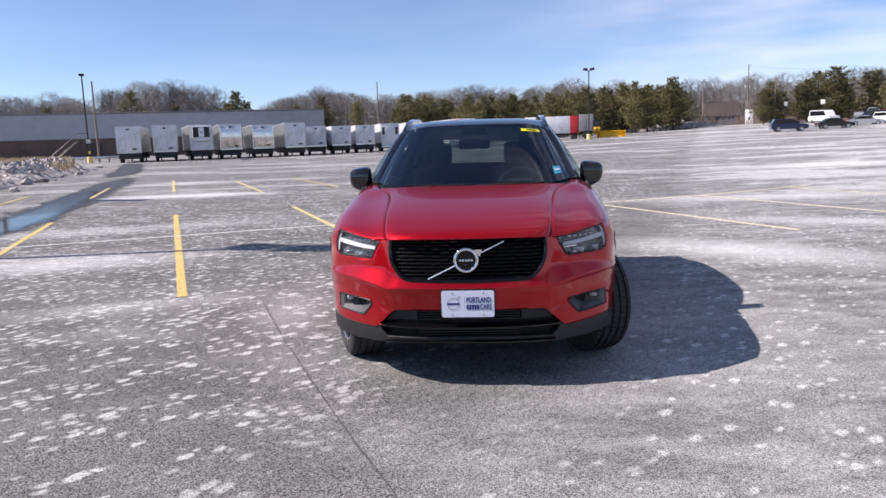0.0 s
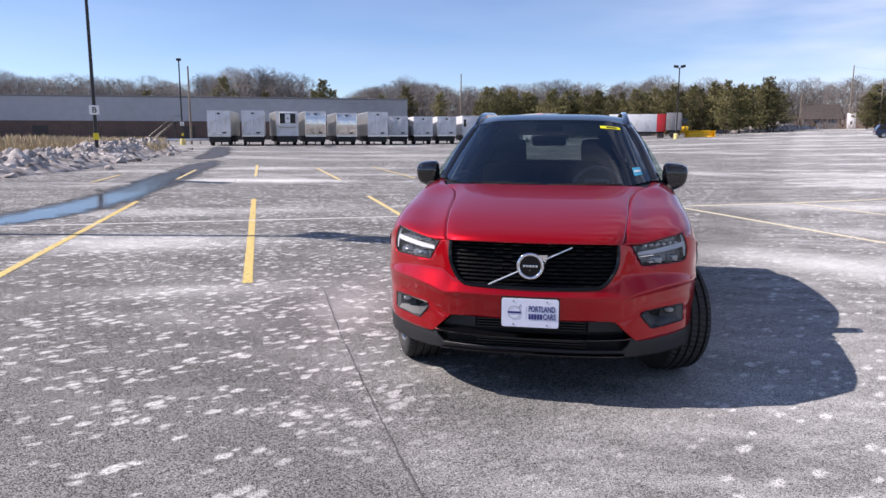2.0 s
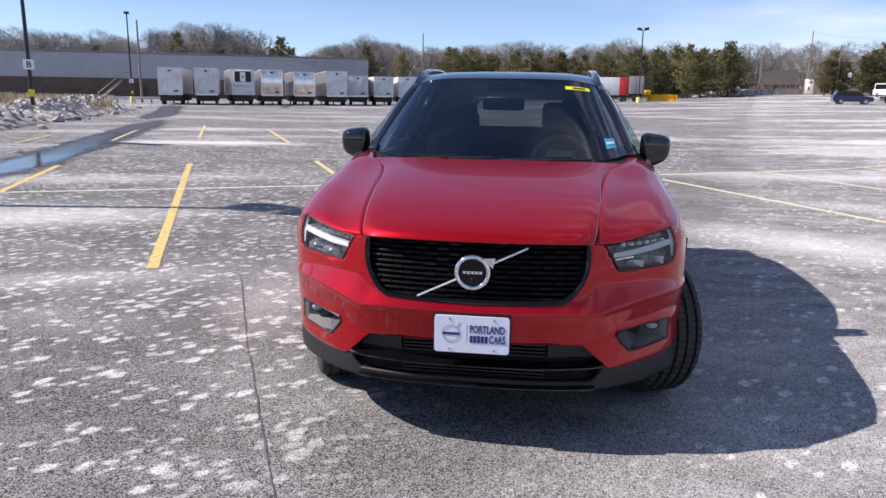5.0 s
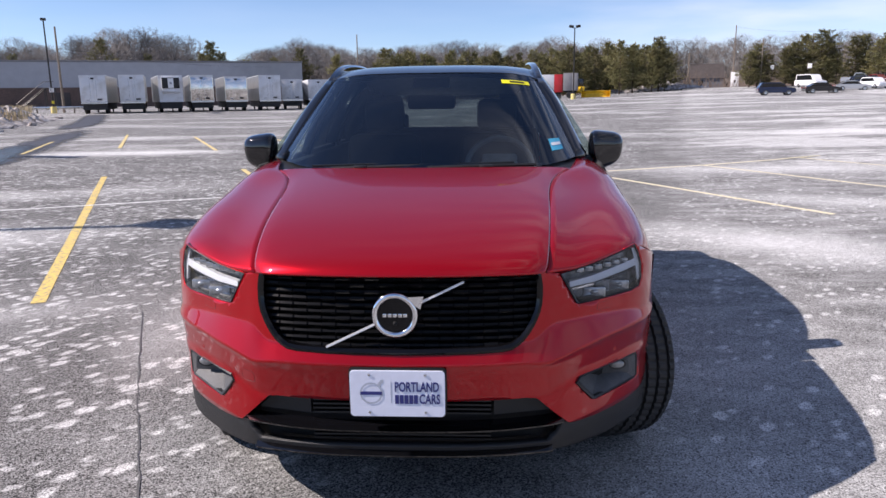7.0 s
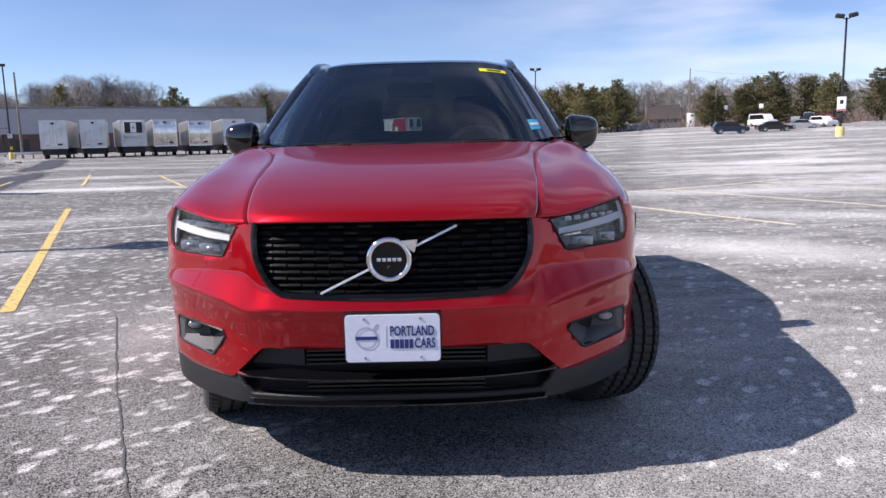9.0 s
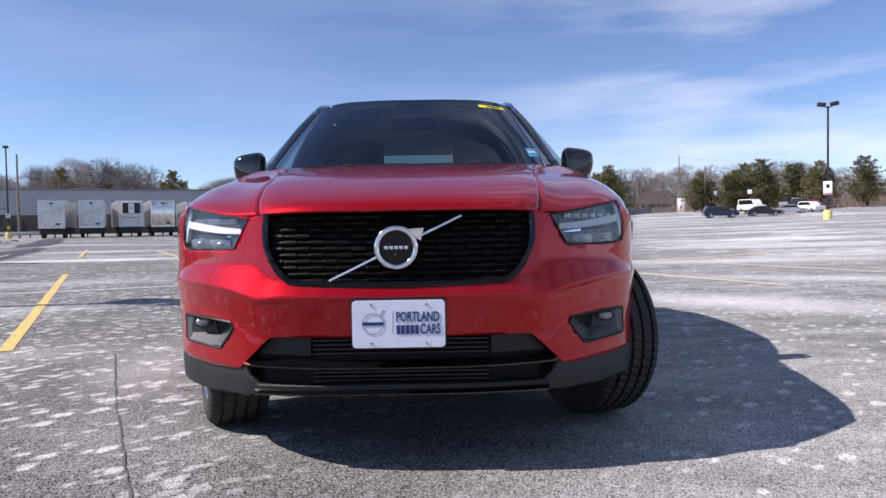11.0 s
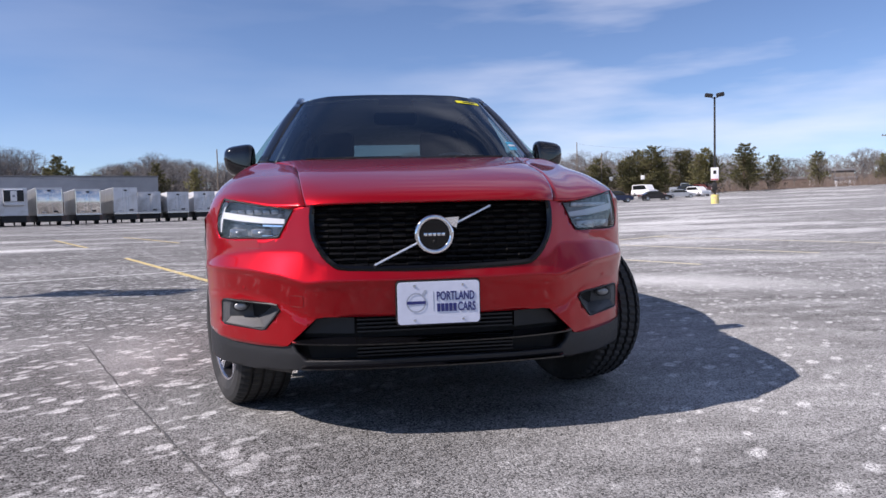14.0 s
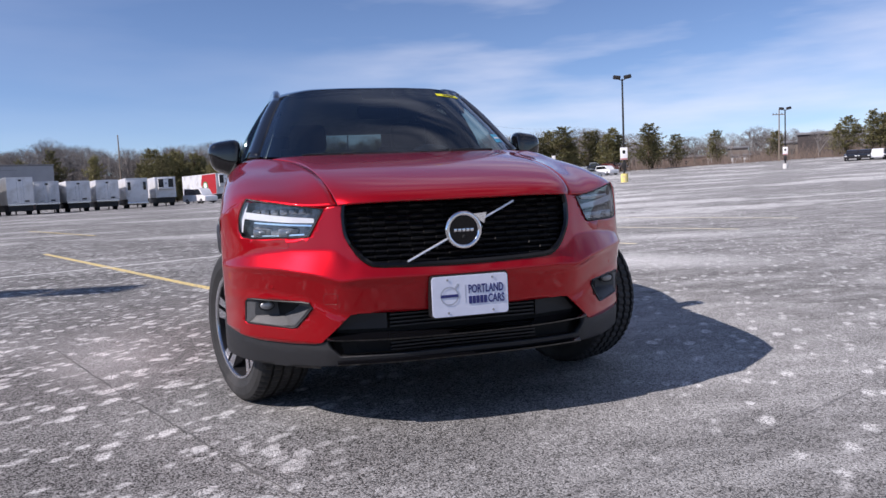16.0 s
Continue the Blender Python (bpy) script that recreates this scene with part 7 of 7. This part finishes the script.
# ---- far cars, houses, odds and ends ----
def far_car(deg, d, turn, kind, material, label):
    """A parked car: body by cross-sections, glass band, wheels, lamps."""
    L, H, W, belt = {"sedan": (4.7, 1.45, 0.90, 0.92), "suv": (4.6, 1.68, 0.93, 1.05), "van": (5.4, 2.1, 0.98, 1.15), "pickup": (5.6, 1.85, 0.98, 1.1)}[kind]
    x, y, z = polar(deg, d)
    root = empty("parked_car", pose(x, y, z, 0, 0, turn))
    prof = {"sedan": [(-.5, .55), (-.49, .75), (-.28, .92), (.36, .92), (.49, .86), (.5, .5)], "suv": [(-.5, .6), (-.49, .88), (-.3, 1.04), (.47, 1.06), (.5, .9), (.5, .5)],
            "van": [(-.5, .6), (-.49, .95), (-.36, 1.15), (.49, 1.17), (.5, 1.0), (.5, .5)], "pickup": [(-.5, .7), (-.49, 1.0), (-.25, 1.1), (.49, 1.1), (.5, 1.0), (.5, .6)]}[kind]
    body = [(a * L, h) for a, h in prof] + [(.49 * L, .32), (-.48 * L, .32)]
    bm = prism(body, -W, W)
    bmesh.ops.bevel(bm, geom=list(bm.edges), offset=0.06, segments=2, affect="EDGES")
    part("body", bm, material, root)
    top = {"sedan": [(-.25, .9), (-.11, 1.36), (-.03, 1.45), (.20, 1.43), (.40, .92)], "suv": [(-.28, 1.02), (-.14, 1.55), (-.05, 1.66), (.40, 1.64), (.48, 1.04)],
           "van": [(-.34, 1.13), (-.22, 1.95), (-.14, 2.08), (.47, 2.08), (.49, 1.15)], "pickup": [(-.22, 1.08), (-.12, 1.72), (-.05, 1.83), (.12, 1.82), (.17, 1.08)]}[kind]
    poly = [(a * L, h) for a, h in top]
    bm = prism(poly, -W * 0.84, W * 0.84)
    bmesh.ops.bevel(bm, geom=list(bm.edges), offset=0.05, segments=2, affect="EDGES")
    part("cabin", bm, material, root)
    lo, hi = poly[0][1] + 0.06, poly[2][1] - 0.12
    cx = sum(p[0] for p in poly) / len(poly)
    gl = [(cx + (a - cx) * 0.90, lo if h < lo + 0.2 else min(h, hi)) for a, h in poly]
    for s in (-1, 1):
        part("side_glass", prism(gl, s * W * 0.84 - 0.012, s * W * 0.84 + 0.012), CAR_GLASS, root)
    tyre = finish(wheel_simple(0.34, 0.22), RUBBER, 40, "tyre")
    hub = finish(wheel_simple(0.22, 0.235), SILVER, 40, "hub")
    for a in (-.31, .30):
        for s in (-1, 1):
            w = piece("wheel", tyre, root, Matrix.Translation((a * L, s * (W - 0.10), 0.34)) @ Matrix.Rotation(radians(90), 4, "Z"))
            piece("rim", hub, w)
    for s in (-1, 1):
        part("headlight", box(-.495 * L - 0.03, s * W * 0.72 - 0.16, 0.62, -.47 * L, s * W * 0.72 + 0.16, 0.74, 0.02), SIGN_WHITE, root)
        part("tail_lamp", box(.485 * L, s * W * 0.75 - 0.13, 0.7, .5 * L + 0.015, s * W * 0.75 + 0.13, 0.85, 0.02), TAIL_RED, root)
    return tagged(root, label, "car", group="far parked cars")


C_BLUE = mat("dark_blue_car_paint", (0.012, 0.022, 0.06), 0.2, 0.2, coat=1.0)
C_BLACK = mat("black_car_paint", (0.012, 0.011, 0.014), 0.2, 0.1, coat=1.0)
C_SILVER = mat("silver_car_paint", (0.45, 0.46, 0.48), 0.25, 0.5, coat=1.0)
C_WHITE = mat("white_car_paint", (0.82, 0.82, 0.82), 0.3, 0.0, coat=1.0)
C_RED = mat("dull_red_car_paint", (0.22, 0.02, 0.025), 0.3, 0.1, coat=1.0)
for a in ((19.88, 107, 172, "suv", C_BLUE, "dark blue hatchback parked far across the lot"),
          (22.05, 135, 104, "van", C_WHITE, "white van with a roof rack parked far away"), (22.75, 113, 176, "sedan", C_BLACK, "black sedan parked far across the lot"),
          (24.55, 121, 170, "sedan", C_SILVER, "silver sedan parked far across the lot"), (25.35, 134, 170, "suv", C_BLUE, "dark SUV parked far across the lot"),
          (25.85, 127, 100, "suv", C_WHITE, "white SUV parked far across the lot"), (25.0, 146, 150, "pickup", C_SILVER, "silver pickup truck parked far away"), (26.05, 147, 108, "sedan", C_RED, "dull red sedan parked far away"),
          (26.7, 148, 108, "suv", C_BLACK, "black SUV parked far across the lot"),
          (42.6, 128, 40, "suv", C_BLACK, "black SUV with a white front band"), (43.35, 128, 40, "suv", C_BLACK, "black SUV with a white front band"), (44.1, 128, 40, "suv", C_WHITE, "white SUV parked at the lot's edge"), (44.85, 128, 40, "suv", C_BLACK, "black SUV with a white front band"),
          (-5.45, 105, 128, "van", C_WHITE, "white van standing beside the delivery truck")):
    far_car(*a)


def low_building(deg, d, turn, L, D, H, wall, label, roof_slope=0.0, name="low_building", windows=True):
    x, y, z = polar(deg, d)
    root = empty(name, pose(x, y, z - 0.2, 0, 0, turn))
    part("wall", box(0, 0, 0, L, D, H), wall, root)
    if roof_slope:
        bm = bmesh.new()
        vs = [bm.verts.new(c) for c in ((-0.3, -0.4, H), (L + 0.3, -0.4, H), (L + 0.3, D + 0.4, H), (-0.3, D + 0.4, H), (-0.3, D / 2, H + roof_slope), (L + 0.3, D / 2, H + roof_slope))]
        for f in ((0, 1, 5, 4), (2, 3, 4, 5), (0, 4, 3), (1, 2, 5), (3, 2, 1, 0)):
            bm.faces.new([vs[i] for i in f])
        bmesh.ops.recalc_face_normals(bm, faces=bm.faces)
        part("roof", bm, DARK_WALL, root)
    else:
        part("roof", box(-0.3, -0.4, H, L + 0.3, D + 0.3, H + 0.5, 0.05), ROOF_GREY, root)
    win = finish(box(-0.6, -0.04, -0.6, 0.6, 0.06, 0.6, 0.02), CAR_GLASS, 0, "window")
    for i in range(max(1, int(L / 4)) if windows else 0):
        piece("window", win, root, Matrix.Translation((2 + i * 4.0, 0, H * 0.55)))
    return tagged(root, label, "building")


HOUSE_RED = mat("faded_red_siding", (0.25, 0.07, 0.05), 0.8, 0, 0.15, 2)
HOUSE_GREY = mat("blue_grey_siding", (0.10, 0.12, 0.15), 0.8, 0, 0.15, 2)
HOUSE_TAN = mat("pale_tan_wall", (0.20, 0.17, 0.145), 0.8, 0, 0.15, 2)
BRICK_TAN = mat("dusky_brick_wall", (0.16, 0.11, 0.09), 0.85, 0, 0.2, 2)
low_building(10.3, 176, -8, 7, 6, 3.0, HOUSE_RED, "small faded red house behind pines", 2.2, "house")
low_building(14.3, 184, -12, 7, 7, 2.6, HOUSE_GREY, "blue-grey gabled house among bare trees", 3.4, "house")
low_building(12.2, 168, -10, 4.5, 4, 2.6, HOUSE_TAN, "pale shed behind the snow heap", 1.2, "shed")
low_building(30.2, 196, -33, 12, 12, 3.0, BRICK_TAN, "long low brown building with flat roof")
low_building(33.4, 193, -33, 1.4, 1.0, 3.0, SIGN_WHITE, "white end wall of a low building", 0.0, "end_wall", False)
low_building(34.8, 205, -34, 5.0, 12, 4.6, HOUSE_TAN, "tan flat-roofed building behind bare trees")
low_building(34.9, 186, -35, 4.4, 2.4, 2.2, SIGN_WHITE, "white storage trailer behind bare trees", 0.0, "storage_trailer", False)
low_building(38.5, 206, -38, 3.4, 12, 5.0, HOUSE_TAN, "tan flat-roofed building behind bare trees")
low_building(39.4, 196, -42, 9.6, 16, 6.4, DARK_WALL, "large dark brown windowless building", 0.0, "low_building", False)
low_building(43.2, 206, -46, 9, 16, 3.8, HOUSE_TAN, "tan flat-roofed building behind bare trees")

x, y, z = polar(17.23, 176)
box_ob = tagged(empty("sign_box", pose(x, y, z, 0, 0, -17)), "tall white free-standing sign box", "sign")
part("cabinet", box(-0.85, -0.5, 0.1, 0.85, 0.5, 3.3, 0.06), SIGN_WHITE, box_ob)
part("plinth", box(-0.95, -0.6, -0.2, 0.95, 0.6, 0.12), ROOF_GREY, box_ob)
part("dark_mark", box(-0.18, -0.53, 1.0, 0.18, -0.505, 1.6), SIGN_BLACK, box_ob)
for deg, d, w in ((9.8, 150, 0.75), (19.6, 150, 0.30), (21.95, 148, 0.36)):
    x, y, z = polar(deg, d)
    r = tagged(empty("road_sign", pose(x, y, z, 0, 0, -deg)), "small white sign on a post", "sign", group="small signs")
    part("post", tube([(0, 0, -0.1), (0, 0, 3.6)], 0.05, 6), POLE_DARK, r)
    part("panel", box(-w, -0.08, 2.9, w, -0.04, 3.7, 0.02), SIGN_WHITE, r)
    if w > 0.5:
        part("print_bar", box(-w * 0.5, -0.09, 3.15, w * 0.5, -0.078, 3.4), SIGN_BLACK, r)

# yellow snow plough with its blade
x, y, z = polar(6.5, 119)
pl = tagged(empty("snow_plow", pose(x, y, z, 0, 0, -6)), "yellow wheel loader with a wide snow blade", "plow")
P = [(0.55 - 0.35 * math.sin(a), 0.05 + 0.95 * (0.5 - 0.5 * math.cos(a))) for a in np.linspace(0, math.pi, 9)]
bm = bmesh.new()
rows = [[bm.verts.new((xx, -yy, zz)) for yy, zz in P] for xx in np.linspace(-0.2, 4.1, 6)]
for a, b in zip(rows, rows[1:]):
    for k in range(8):
        bm.faces.new((a[k], a[k + 1], b[k + 1], b[k]))
thick(part("blade", bm, PLOW_YELLOW, pl, "curved yellow blade"), 0.08, 0.0)
for s in (-0.25, 4.1):
    part("blade_cheek", box(s, -1.2, 0.03, s + 0.08, -0.05, 1.1, 0.02), PLOW_YELLOW, pl)
part("lift_arm", tube([(0.2, 0.2, 0.6), (-0.2, 1.0, 1.5), (-0.5, 1.8, 1.3)], 0.18, 6), PLOW_YELLOW, pl)
part("machine_body", box(-1.3, 1.6, 0.7, 0.3, 4.4, 1.7, 0.1), PLOW_YELLOW, pl)
part("machine_cab", box(-1.1, 2.2, 1.7, 0.1, 3.6, 2.9, 0.08), CAR_GLASS, pl)
t = finish(wheel_simple(0.6, 0.42), RUBBER, 40, "tyre")
for yy in (2.0, 3.9):
    for xx in (-1.3, 0.4):
        piece("wheel", t, pl, Matrix.Translation((xx, yy, 0.6)))

# guard rail before the warehouse
x0, y0, _ = polar(-37.5, 102)
x1, y1, _ = polar(-28.5, 101)
d = Vector((x1 - x0, y1 - y0, 0))
rail = tagged(empty("guard_rail", Matrix.Translation((x0, y0, 0)) @ Matrix.Rotation(math.atan2(d.y, d.x), 4, "Z")), "galvanised guard rail on short posts", "guard rail")
part("beam", box(0, -0.04, 0.45, d.length, 0.04, 0.78, 0.03), SILVER, rail)
post = finish(box(-0.08, 0.04, -0.1, 0.08, 0.2, 0.75), POLE_WOOD, 0, "post")
for i in range(int(d.length / 2)):
    piece("post", post, rail, Matrix.Translation((0.5 + 2 * i, 0, 0)))
